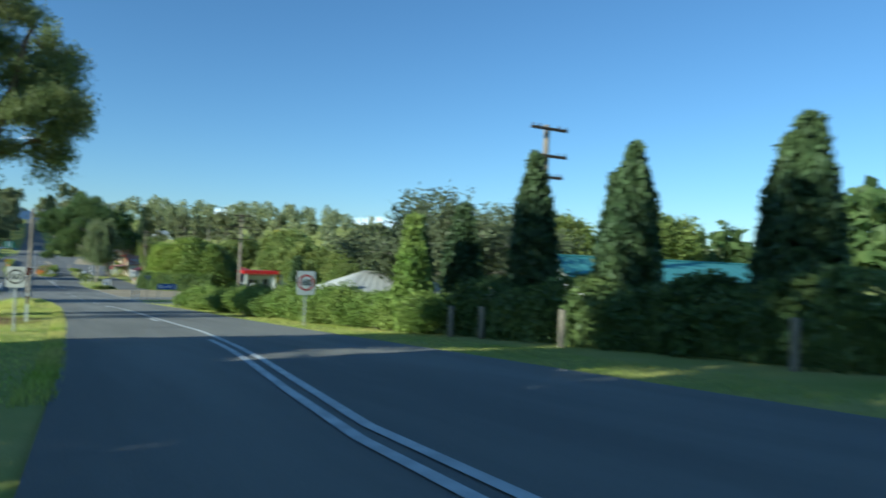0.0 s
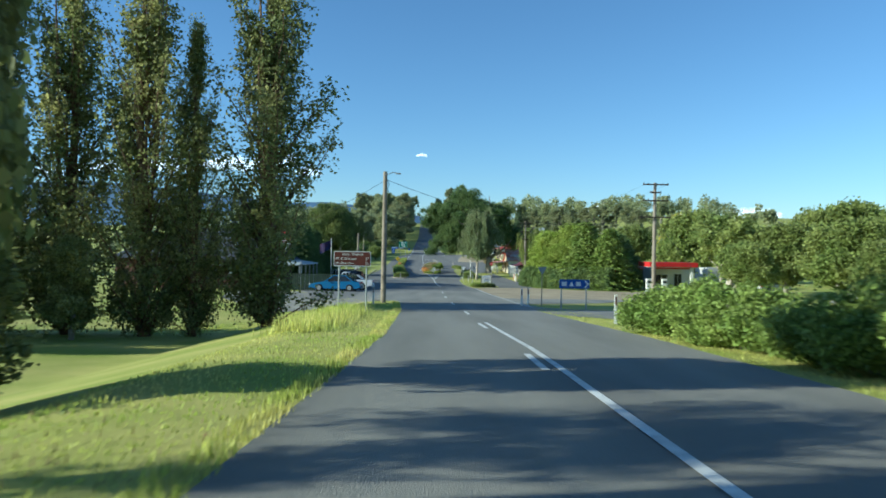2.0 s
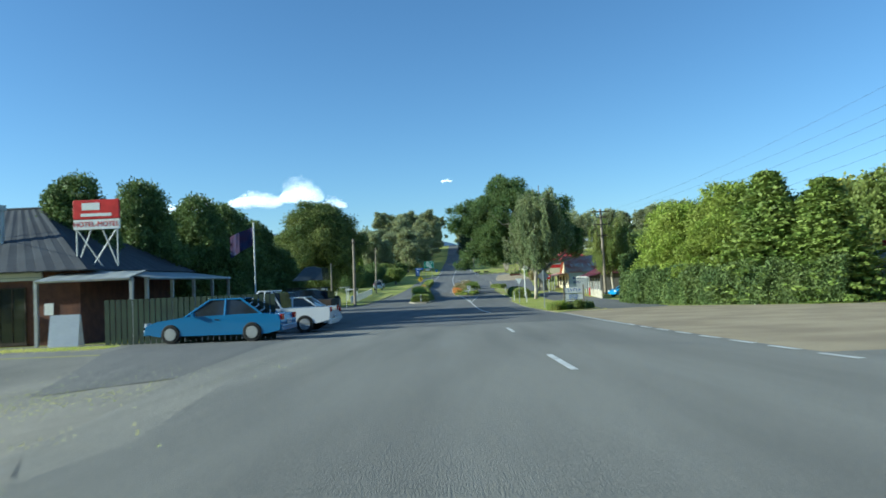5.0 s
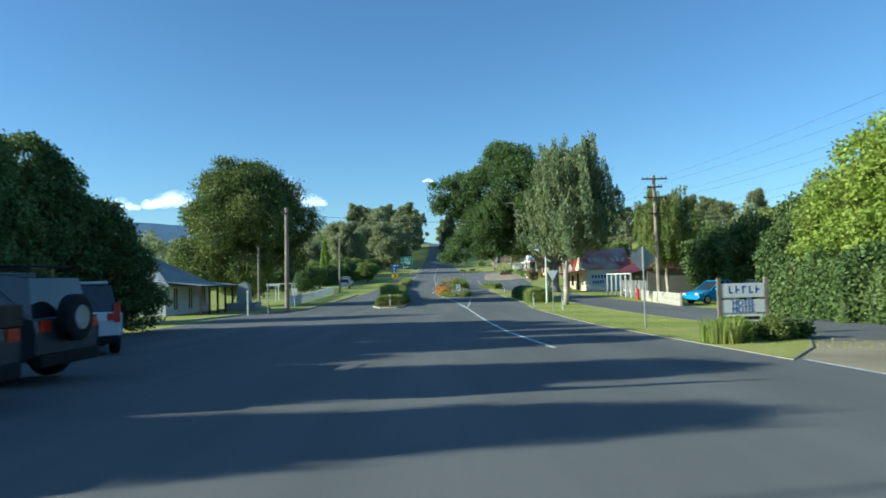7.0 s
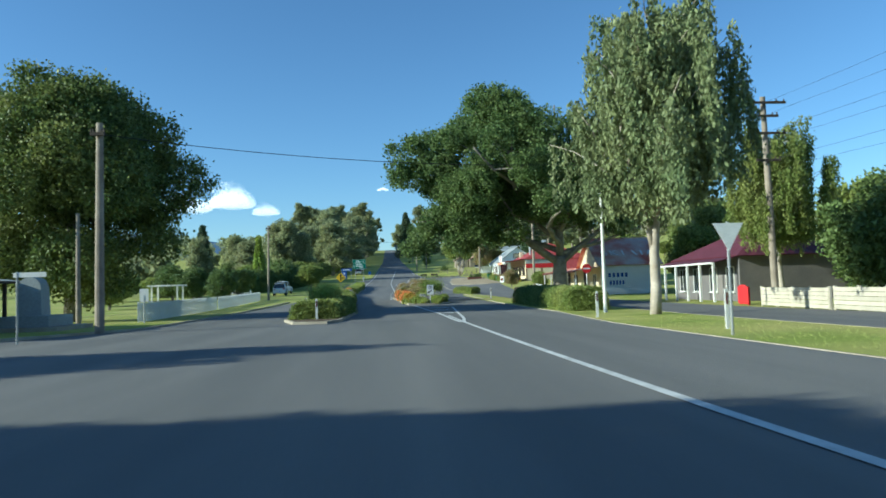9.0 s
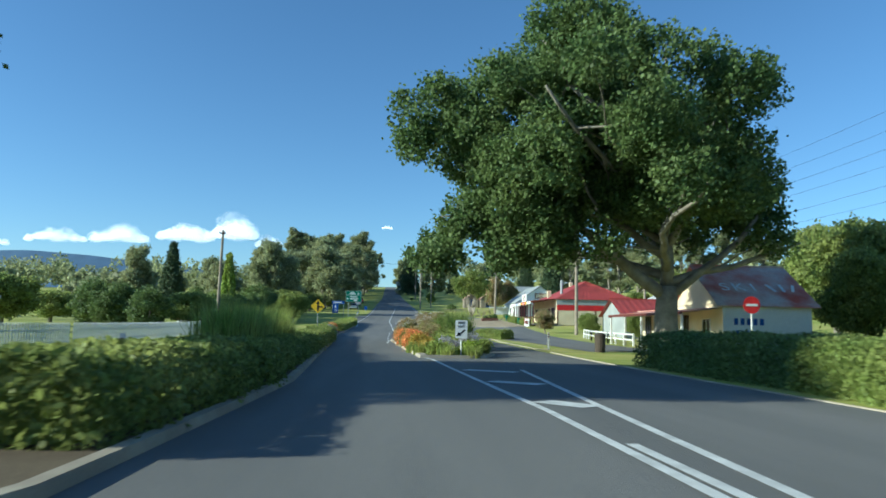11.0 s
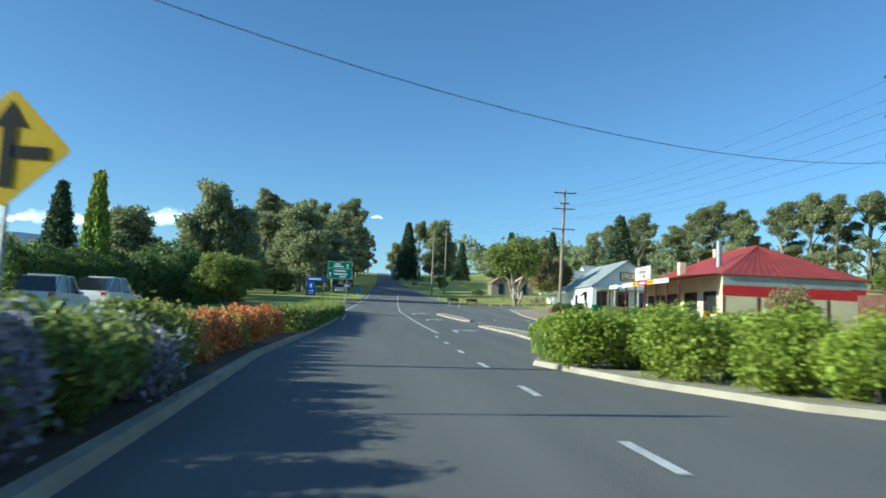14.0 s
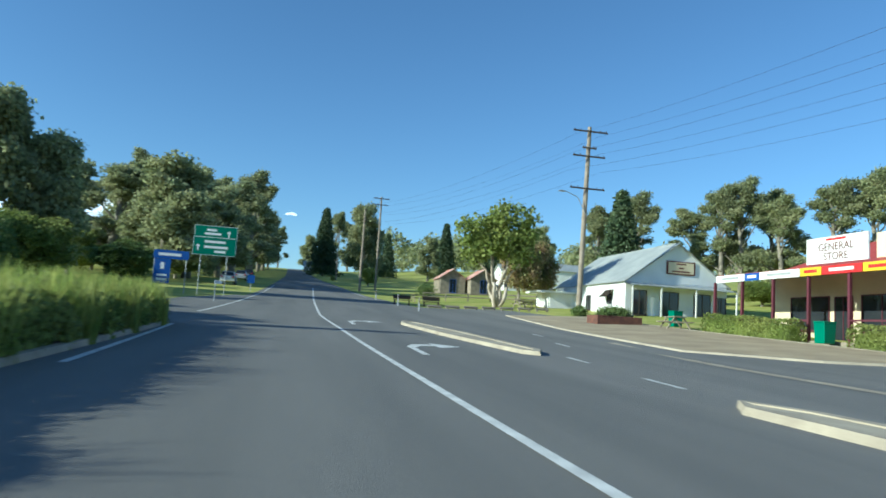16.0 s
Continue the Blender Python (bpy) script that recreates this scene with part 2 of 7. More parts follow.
def leaf_mesh(name, centres, size, mat, spread=0.0, count=1, stretch=1.6, droop=0.0, seed=1):
    """Small pointed leaves (four corners each) round the centres."""
    rng = np.random.default_rng(seed)
    c = np.repeat(np.asarray(centres, float), count, axis=0)
    n = len(c)
    c = c + rng.normal(0, 1, (n, 3)) * spread
    u = rng.normal(0, 1, (n, 3))
    if droop:
        u[:, 2] -= droop
    u /= np.linalg.norm(u, axis=1)[:, None]
    w = np.cross(u, rng.normal(0, 1, (n, 3)))
    w /= np.linalg.norm(w, axis=1)[:, None] + 1e-9
    s = size * rng.uniform(0.6, 1.3, (n, 1))
    a, b = u * s * stretch / 2, w * s / 2
    v = np.stack([c - a, c + b, c + a, c - b], 1).reshape(-1, 3)
    me = bpy.data.meshes.new(name)
    me.vertices.add(4 * n)
    me.vertices.foreach_set("co", v.astype(np.float32).ravel())
    me.loops.add(4 * n)
    me.loops.foreach_set("vertex_index", np.arange(4 * n, dtype=np.int32))
    me.polygons.add(n)
    me.polygons.foreach_set("loop_start", np.arange(0, 4 * n, 4, dtype=np.int32))
    me.materials.append(mat)
    me.update()
    me.validate()
    return me


def blob_points(blobs, n, seed=1, inner=0.72, rough=0.12):
    """Points near the outsides of a set of ellipsoids (x, y, z, rx, ry, rz)."""
    rng = np.random.default_rng(seed)
    bl = np.array(blobs, float)
    area = (bl[:, 3] * bl[:, 4] + bl[:, 4] * bl[:, 5] + bl[:, 3] * bl[:, 5])
    k = rng.choice(len(bl), n * 2, p=area / area.sum())
    d = rng.normal(0, 1, (len(k), 3))
    d /= np.linalg.norm(d, axis=1)[:, None]
    r = rng.uniform(inner, 1.0 + rough, (len(k), 1))
    p = bl[k, :3] + d * bl[k, 3:6] * r
    keep = np.ones(len(p), bool)
    for j in range(len(bl)):
        q = np.linalg.norm((p - bl[j, :3]) / bl[j, 3:6], axis=1)
        keep &= (q > inner * 0.9) | (k == j)
    return p[keep][:n]


def sub_blobs(blob, n, r, seed):
    """Breaks one ellipsoid into an uneven heap of smaller ones."""
    rng = np.random.default_rng(seed)
    x, y, z, a, b, c = blob
    out = []
    for _ in range(n):
        d = rng.normal(0, 1, 3)
        d /= np.linalg.norm(d)
        f = rng.uniform(0.45, 0.85)
        k = r * rng.uniform(0.7, 1.3)
        out.append((x + d[0] * a * f, y + d[1] * b * f, z + d[2] * c * f, k, k, k * 0.8))
    return out


def limb(b, start, end, r0, r1, seed, wander=0.12, n=7, sides=7):
    rng = random.Random(seed)
    s, e = Vector(start), Vector(end)
    ln = (e - s).length
    pts, rad = [], []
    off = Vector((0, 0, 0))
    for i in range(n):
        t = i / (n - 1)
        if 0 < i < n - 1:
            off += Vector((rng.uniform(-1, 1), rng.uniform(-1, 1), rng.uniform(-0.5, 0.5))) * ln * wander / n * 1.6
        pts.append(s.lerp(e, t) + off * math.sin(math.pi * t))
        rad.append(r0 + (r1 - r0) * t)
    b.tube(pts, rad, sides)
    return pts


def tree_parts(owner, wood, bark, leaf_me):
    part("trunk", wood, bark, owner, smooth=True)
    crown = new("crown", leaf_me)
    crown.parent = owner
    return owner


def make_tree(kind, seed=1):
    """A tree of about unit layout at the origin; true metres."""
    rng = random.Random(seed)
    w = Mesh()
    if kind == "gum_far":          # tall eucalypt, bare stem, layered crown
        h = 20
        limb(w, (0, 0, -0.3), (0.5, 0.3, h * 0.8), 0.45, 0.12, seed)
        bl = []
        for i in range(15):
            a, f = rng.uniform(0, 6.28), rng.uniform(0.3, 0.95)
            d = rng.uniform(1.0, 3.6) * (1.25 - f * 0.6)
            e = (math.cos(a) * d, math.sin(a) * d, h * f)
            limb(w, (0.2, 0.1, h * (f - 0.2)), e, 0.15, 0.04, seed + i)
            r = rng.uniform(0.8, 1.45)
            bl += sub_blobs((*e, r * 1.15, r * 1.15, r * 0.8), 4, r * 0.58, seed + i)
        bl += sub_blobs((0.3, 0.2, h * 0.94, 1.6, 1.6, 1.3), 5, 0.9, seed)
        return w, GREYBARK, leaf_mesh("crown", blob_points(bl, 3600, seed, 0.4), 0.2, L_GUM, 0.26, 6, 1.9, 0.9, seed)
    if kind == "gum_bushy":        # bulky eucalypt with foliage low down
        h = 13
        limb(w, (0, 0, -0.3), (0.2, 0.3, h * 0.8), 0.4, 0.1, seed)
        bl = [(0, 0, 4.2, 3.6, 3.6, 3.2), (0.3, 0, 7.5, 3.2, 3.2, 3.0), (0.2, 0.2, 10.6, 2.3, 2.3, 2.3)]
        heap = [q for i, bb in enumerate(bl) for q in sub_blobs(bb, 13, 1.1, seed + i)]
        return w, GREYBARK, leaf_mesh("crown", blob_points(heap, 4200, seed, 0.5), 0.26, L_GUM, 0.22, 4, 1.6, 0.4, seed)
    if kind == "poplar":           # tall narrow tree, leafy to the ground
        h = 21
        limb(w, (0, 0, -0.3), (0.1, 0.1, h * 0.92), 0.32, 0.04, seed, 0.04)
        pts = []
        for k in range(3):
            limb(w, (0, 0, 0.6 + k), (rng.uniform(-0.9, 0.9), rng.uniform(-0.9, 0.9), h * (0.6 + 0.12 * k)), 0.16, 0.03, seed + 300 + k, 0.05, 8, 6)
        for i in range(120):
            f = rng.uniform(0.02, 0.98)
            a = rng.uniform(0, 6.28)
            r = 2.9 * (math.sin(math.pi * min(f + 0.12, 1) ** 0.7) ** 0.6 if f < 0.95 else 0.2) * rng.uniform(0.25, 1.12)
            s = (math.cos(a) * r * 0.15, math.sin(a) * r * 0.15, max(h * f - 2.8, 0.2))
            e = (math.cos(a) * r, math.sin(a) * r, h * f + 0.9)
            limb(w, s, e, 0.05, 0.015, seed + i, 0.1, 4, 4)
            for _ in range(38):
                t = rng.uniform(0.4, 1.1)
                g = 0.12 + 0.2 * rng.random()
                pts.append((s[0] + (e[0] - s[0]) * t + rng.gauss(0, g), s[1] + (e[1] - s[1]) * t + rng.gauss(0, g), s[2] + (e[2] - s[2]) * t + rng.gauss(0, 0.5)))
        return w, BARK, leaf_mesh("crown", pts, 0.125, L_POP, 0.13, 8, 1.4, 0.3, seed)
    if kind == "cypress":          # pencil conifer
        h = 4.6
        limb(w, (0, 0, -0.2), (0, 0, h * 0.8), 0.09, 0.03, seed, 0.02)
        pts = []
        for _ in range(2600):
            f = rng.random() ** 0.8
            r = 0.72 * (1 - f ** 2.2) ** 0.8 * (0.8 + 0.2 * min(f * 5, 1)) * rng.uniform(0.75, 1.06)
            a = rng.uniform(0, 6.28)
            r *= 1 + 0.13 * math.sin(a * 5 + seed + f * 6)
            pts.append((math.cos(a) * r, math.sin(a) * r, h * f + 0.1))
        for k in range(3):
            for _ in range(90):
                t = rng.random()
                pts.append((rng.gauss(0, 0.06) + (k - 1) * 0.22, rng.gauss(0, 0.06), h * (0.86 + 0.16 * t)))
        return w, GREYBARK, leaf_mesh("crown", pts, 0.1, L_CYP, 0.05, 3, 2.2, -1.5, seed)
    if kind == "dome":             # big dense round tree
        h = 15
        limb(w, (0, 0, -0.3), (0, 0, h * 0.6), 0.5, 0.2, seed)
        heap = []
        for bb in [(0, 0, 6.6, 7.0, 7.0, 6.4), (0, 0, 9.4, 4.9, 4.9, 4.4)]:
            heap += sub_blobs(bb, 60, 1.5, seed)
        pts = blob_points(heap, 15000, seed, 0.6)
        pts = pts[pts[:, 2] > 0.5]
        return w, GREYBARK, leaf_mesh("crown", pts, 0.13, L_ROUND, 0.2, 12, 1.5, 0.3, seed)
    if kind == "oak":              # broad spreading tree with heavy limbs
        fork = (0.1, 0, 4.2)
        limb(w, (0, 0, -0.4), fork, 0.78, 0.6, seed, 0.05, 8, 14)
        w.tube([(0, 0, -0.5), (0, 0, 0.15), (0, 0, 0.8)], [1.25, 0.95, 0.76], 14)
        heap = []
        for i in range(15):
            a = i * 2.4 + rng.uniform(-0.3, 0.3)
            f = (i + 0.5) / 15
            d = (13.6 - 8.6 * f ** 1.6) * rng.uniform(0.7, 1.02)
            z = 7.6 + 13.5 * f + rng.uniform(-0.8, 0.8) - (0.8 if f < 0.35 else 0)
            e = Vector((max(math.cos(a) * d - 3.6, -9.0 - 0.45 * max(z - 7, 0)), math.sin(a) * d * 0.9, z))
            e.x = min(e.x, 8.0 - 0.75 * max(z - 9, 0))
            s = Vector(fork) + Vector((0, 0, 6.5 * f))
            pts = limb(w, s, e, 0.34 - 0.2 * f, 0.07, seed + i, 0.35, 8)
            for j in range(8):
                q = Vector(pts[2 + j % 6]) + Vector((rng.gauss(0, 1.7), rng.gauss(0, 1.7), rng.gauss(0.3, 1.0)))
                if q.x > 6.8 - 0.8 * max(q.z - 10, 0) or q.z < 5.4 or (abs(q.x) < 4.5 and q.z < 8.2):
                    continue
                limb(w, pts[2 + j % 4], q, 0.09, 0.02, seed + i * 7 + j, 0.2, 5, 5)
                r = rng.uniform(1.05, 1.8)
                heap.append((q.x, q.y, q.z, r, r, r * 0.75))
        heap += sub_blobs((-4.9, -0.5, 14.0, 10.8, 10.5, 7.2), 52, 1.7, seed)
        heap += sub_blobs((5.2, 1.5, 9.6, 3.0, 3.2, 3.6), 12, 1.0, seed + 70) + sub_blobs((-14.6, -1.0, 14.2, 1.8, 3.0, 3.2), 9, 1.0, seed + 72)
        big = limb(w, (0, 0, 3.6), (-7.8, -1.5, 9.4), 0.44, 0.16, seed + 50, 0.22, 9, 9)
        limb(w, big[5], (-12.5, -1.0, 11.5), 0.16, 0.05, seed + 51, 0.25)
        limb(w, big[4], (-6.5, -4.5, 10.5), 0.16, 0.05, seed + 52, 0.25)
        low = limb(w, big[7], (-13.6, -1.4, 8.0), 0.13, 0.04, seed + 55, 0.25)
        heap += sub_blobs((-13.6, -1.2, 6.6, 2.0, 2.2, 2.2), 9, 0.85, seed + 5) + sub_blobs((-8.6, -2.0, 7.6, 3.4, 3.2, 2.0), 14, 1.1, seed + 8) + sub_blobs((-11.5, -0.5, 8.6, 2.0, 2.0, 1.8), 6, 0.9, seed + 6)
        for k, (tx, ty, tz, tr) in enumerate(((-12.9, 7.4, 7.6, 1.15), (-8.6, 6.4, 6.4, 0.95))):      # drooping branch ends on the far side
            limb(w, big[6], (tx, ty, tz + 0.8), 0.13, 0.03, seed + 80 + k, 0.25)
            heap += sub_blobs((tx, ty, tz, tr, tr, tr), 8, 0.75, seed + 84 + k)
        limb(w, (0, 0, 3.4), (5.5, -1, 9.0), 0.32, 0.1, seed + 53, 0.22)
        limb(w, fork, (-0.5, 0.2, 17), 0.42, 0.1, seed + 99, 0.12)
        return w, GREYBARK, leaf_mesh("crown", blob_points(heap, 12500, seed, 0.55, 0.2), 0.18, L_OAK, 0.23, 19, 1.4, 0.3, seed)
    if kind == "weeping":          # pale-stemmed tree with hanging strands
        stem = limb(w, (0, 0, -0.3), (0.3, 0.2, 12.4), 0.24, 0.04, seed, 0.08, 10, 9)
        limb(w, stem[2], (-1.2, 0.4, 10.0), 0.13, 0.04, seed + 1, 0.1)
        limb(w, stem[3], (1.9, -0.3, 11.0), 0.13, 0.04, seed + 2, 0.1)
        pts = []
        for i in range(30):
            a = i * 2.4 + rng.uniform(-0.4, 0.4)
            f = (i + 0.5) / 30
            d = (4.8 - 2.6 * f ** 1.5) * rng.uniform(0.65, 1.05)
            top = 7.0 + 6.2 * f + rng.uniform(-0.5, 0.5)
            e = Vector((math.cos(a) * d + 0.35, math.sin(a) * d, top))
            q = limb(w, stem[min(3 + int(f * 6), 8)], e, 0.06, 0.012, seed + 10 + i, 0.2, 7, 5)
            for j in range(11):
                c = q[rng.randrange(2, 7)]
                x, y, z = c[0] + rng.gauss(0, 0.28), c[1] + rng.gauss(0, 0.28), c[2] + rng.uniform(-0.1, 0.45)
                low = min(max(z - rng.uniform(1.2, 5.2), 3.3 + 0.5 * max(x, 0) + rng.uniform(0, 1.4)), z - 0.5)
                m = max(int((z - low) * 9), 3)
                for k in range(m):
                    t = k / m
                    pts.append((x + 0.35 * t + rng.gauss(0, 0.07 + 0.08 * t), y + rng.gauss(0, 0.07 + 0.08 * t), z + (low - z) * t))
        return w, PALEBARK, leaf_mesh("crown", pts, 0.1, L_WILLOW, 0.1, 8, 2.3, 2.5, seed)
    if kind == "fir":
        h = 15
        limb(w, (0, 0, -0.3), (0, 0, h), 0.3, 0.03, seed, 0.02)
        pts = []
        for i in range(26):
            z = 1.2 + (h - 1.4) * i / 26
            for j in range(9):
                a = j * 0.698 + i * 0.4
                ln = (h - z) * 0.29 * rng.uniform(0.75, 1.1) + 0.25
                for _ in range(26):
                    t = rng.uniform(0.15, 1)
                    pts.append((math.cos(a) * ln * t + rng.gauss(0, 0.12), math.sin(a) * ln * t + rng.gauss(0, 0.12), z - 0.25 * ln * t + rng.gauss(0, 0.12)))
        return w, GREYBARK, leaf_mesh("crown", pts, 0.2, L_FIR, 0.13, 4, 1.9, 0.5, seed)
    if kind == "airy":             # open dark tree with twiggy outline
        limb(w, (0, 0, -0.2), (0.2, 0, 2.4), 0.2, 0.14, seed)
        pts = []
        for i in range(34):
            a, f = rng.uniform(0, 6.28), rng.random()
            e = Vector((math.cos(a) * 4.6 * math.sqrt(f), math.sin(a) * 4.6 * math.sqrt(f), 2.2 + 4.2 * math.sqrt(max(1 - f * 0.8, 0)) * rng.uniform(0.5, 1.05)))
            q = limb(w, (0.2, 0, 2.2), e, 0.07, 0.015, seed + i, 0.25, 6, 5)
            for _ in range(70):
                c = q[rng.randrange(2, 6)]
                pts.append((c[0] + rng.gauss(0, 0.5), c[1] + rng.gauss(0, 0.5), c[2] + rng.gauss(0, 0.3)))
        return w, GREYBARK, leaf_mesh("crown", pts, 0.15, L_PRUNUS, 0.15, 5, 1.5, 0.2, seed)
    if kind == "bush":             # rounded garden tree
        limb(w, (0, 0, -0.2), (0, 0, 2.4), 0.16, 0.08, seed)
        heap = sub_blobs((0, 0, 2.5, 2.0, 2.0, 2.1), 40, 0.7, seed)
        pts = blob_points(heap, 4200, seed, 0.5)
        return w, GREYBARK, leaf_mesh("crown", pts[pts[:, 2] > 0.05], 0.11, L_HEDGE, 0.1, 5, 1.6, 0.2, seed)
    if kind == "mound":            # big smooth-sided conifer, foliage to the ground
        limb(w, (0, 0, -0.2), (0, 0, 6.5), 0.3, 0.05, seed)
        heap = []
        for bb in [(0, 0, 2.6, 3.9, 3.9, 2.7), (0, 0, 5.0, 3.2, 3.2, 2.6), (0, 0, 7.0, 1.8, 1.8, 2.0)]:
            heap += sub_blobs(bb, 34, 0.95, seed)
        pts = blob_points(heap, 13000, seed, 0.6)
        return w, GREYBARK, leaf_mesh("crown", pts[pts[:, 2] > 0.05], 0.105, L_BRIGHT, 0.11, 6, 1.9, -0.6, seed)
    if kind == "paperbark":        # low tree with several twisted pale stems
        heap = []
        for i in range(6):
            a = i * 1.05 + 0.3
            mid = (math.cos(a) * 0.7, math.sin(a) * 0.5, 2.2)
            e = (math.cos(a) * 2.2, math.sin(a) * 1.8, 4.6 + 0.7 * (i % 3))
            limb(w, (0.1 * math.cos(a), 0.1 * math.sin(a), -0.2), mid, 0.2, 0.13, seed + i, 0.4)
            limb(w, mid, e, 0.13, 0.04, seed + 9 + i, 0.3)
            heap += sub_blobs((e[0], e[1], e[2] + 1.2, 1.9, 1.9, 1.9), 5, 1.1, seed + i)
        return w, PALEBARK, leaf_mesh("crown", blob_points(heap, 2600, seed, 0.45), 0.24, L_HEDGE, 0.15, 3, 1.5, 0.2, seed)


TREE_PROTO = {}


def tree(kind, x, y, label, h=1.0, wide=None, mat=None, name="tree", category="tree", z=None, group="", rz=None):
    """A tree at its place: the first of a kind is built, the others share its meshes."""
    key = (kind, mat.name if mat else "")
    wide = h if wide is None else wide
    rz = (x * 37 + y * 53) % 360 if rz is None else rz
    m = pose(x, y, Gz(x, y) if z is None else z, 0, 0, rz)
    if key not in TREE_PROTO:
        ob = thing(name, label, category, 0, 0, 0, 0, group)
        wood, bark, me = make_tree(kind, len(TREE_PROTO) + 3)
        if mat:
            me.materials[0] = mat
        tree_parts(ob, wood, bark, me)
        TREE_PROTO[key] = ob
    else:
        ob = copy_thing(TREE_PROTO[key], m)
        ob.name = name
        tagged(ob, label, category, group)
    ob.scale = (1, 1, 1)
    ob.matrix_basis = m @ Matrix.Diagonal((wide, wide, h, 1))
    return ob


def hedge(name, label, line, width, height, mat, leaf=0.07, per=420, seed=5, lumpy=0.12, z=None, category="hedge", group=""):
    """A clipped or lumpy hedge along a line of (x, y)."""
    rng = np.random.default_rng(seed)
    ob = thing(name, label, category, *line[0], group=group)
    x0, y0, z0 = ob.matrix_basis.translation
    pts, core = [], Mesh()
    for (ax, ay), (bx, by) in zip(line[:-1], line[1:]):
        ln = math.hypot(bx - ax, by - ay)
        dx, dy = (bx - ax) / ln, (by - ay) / ln
        n = int(per * ln * (width + 2 * height))
        s = rng.uniform(-0.3, ln + 0.3, n)
        q = rng.uniform(-height, width + height, n)
        u = np.where(q < 0, -width / 2, np.where(q > width, width / 2, q - width / 2))
        v = np.where(q < 0, height + q, np.where(q > width, height - (q - width), height))
        ends = rng.random(n) < 0.5 * width / ln
        s = np.where(ends, np.where(rng.random(n) < 0.5, -0.25, ln + 0.25), s)
        u = np.where(ends, rng.uniform(-width / 2, width / 2, n), u)
        v = np.where(ends, rng.uniform(0, height, n), v)
        bulge = 1 + lumpy * np.sin(s * 2.1 + ay) + lumpy * 0.7 * np.sin(s * 4.7 + 1.3) + rng.normal(0, 0.05, n)
        corner = 1 - 0.22 * (np.abs(u) / (width / 2)) ** 4 * (v / height) ** 4
        u, v = u * bulge * corner, v * (1 + lumpy * 0.8 * np.sin(s * 1.7 + 2) + rng.normal(0, 0.035, n)) * corner
        px, py = ax + dx * s - dy * u, ay + dy * s + dx * u
        pz = np.array([Gz(a, b) for a, b in zip(px, py)]) + v
        pts.append(np.stack([px - x0, py - y0, pz - z0], 1))
        k = max(int(ln / 1.5), 1)
        for i in range(k):
            t = (i + 0.5) / k * ln
            cx, cy = ax + dx * t, ay + dy * t
            core.box(cx - x0, cy - y0, Gz(cx, cy) - z0 - 0.1, ln / k * 1.0, width * 0.72, height * 0.82, math.degrees(math.atan2(dy, dx)))
    part("inner_growth", core, mat, ob)
    leaves = new("foliage", leaf_mesh("foliage", np.concatenate(pts), leaf, mat, leaf * 0.5, 1, 1.6, 0, seed))
    leaves.parent = ob
    return ob


# ---- ground ----
def drape(name, ys, left, right, mat, off, nx=6, label="", parent=None, kind="structure", category="road"):
    """A strip between two edges, laid on the ground; an edge is a number or pairs of (y, x)."""
    def edge(e, y):
        return e if isinstance(e, (int, float)) else float(np.interp(y, [p[0] for p in e], [p[1] for p in e]))
    b = Mesh()
    for y in ys:
        l, r = edge(left, y), edge(right, y)
        for i in range(nx + 1):
            x = l + (r - l) * i / nx
            b.v.append((x, y, Gz(x, y) + off))
    for j in range(len(ys) - 1):
        for i in range(nx):
            a = j * (nx + 1) + i
            b.f.append((a, a + 1, a + nx + 2, a + nx + 1))
    ob = part(name, b, mat, parent, label)
    if kind:
        tagged(ob, label, category, kind=kind)
    return ob


gx = np.unique(np.concatenate([-np.geomspace(46, 4000, 26)[::-1], np.arange(-45, 66, 1.5), np.geomspace(66, 4000, 26)]))
gy = np.unique(np.concatenate([-np.geomspace(40, 4000, 20)[::-1], np.arange(-38, 345, 2.0), np.arange(345, 720, 6.0), np.geomspace(720, 4400, 24)]))
gb = Mesh()
gb.v = [(float(x), float(y), Gz(float(x), float(y))) for y in gy for x in gx]
nxg = len(gx)
gb.f = [(j * nxg + i, j * nxg + i + 1, (j + 1) * nxg + i + 1, (j + 1) * nxg + i) for j in range(len(gy) - 1) for i in range(nxg - 1)]
tagged(part("ground", gb, GRASS, smooth=True), "mown green roadside grass and fields over rolling ground", "grass", kind="structure")


def span(a, b, step=2.0):
    n = max(int(round((b - a) / step)), 1)
    return [a + (b - a) * i / n for i in range(n + 1)]


# the sealed road: narrow on the way in, wide through the town, narrow again up the hill
ROAD_L = [(-90, -3.0), (-20, -1.6), (0, -0.3), (12, 0.5), (28, 1.2), (45, 1.7), (60, 1.6), (71, 1.1), (76, -1.5), (84, -3.0), (150, -3.0), (176, -3.6), (215, -4.2), (262, -5.0), (280, -4.6), (310, -3.2), (420, -1.5), (660, -2.0)]
ROAD_R = [(-90, 4.0), (-20, 5.4), (0, 6.8), (12, 7.3), (28, 7.7), (45, 8.3), (60, 8.0), (70, 8.6), (110, 8.6), (150, 9.2), (205, 9.6), (235, 13.0), (262, 15.0), (284, 15.5), (300, 10.5), (320, 8.6), (420, 6.2), (660, 4.5)]
drape("road", span(-90, 100), ROAD_L, ROAD_R, CHIP, 0.035, 8, "grey chip-sealed road with worn wheel tracks")
drape("road", span(100, 340), ROAD_L, ROAD_R, ASPHALT, 0.035, 10, "dark grey asphalt main street through the town")
drape("road", span(340, 690, 5), ROAD_L, ROAD_R, ASPHALT, 0.05, 6, "asphalt road climbing the far hill")
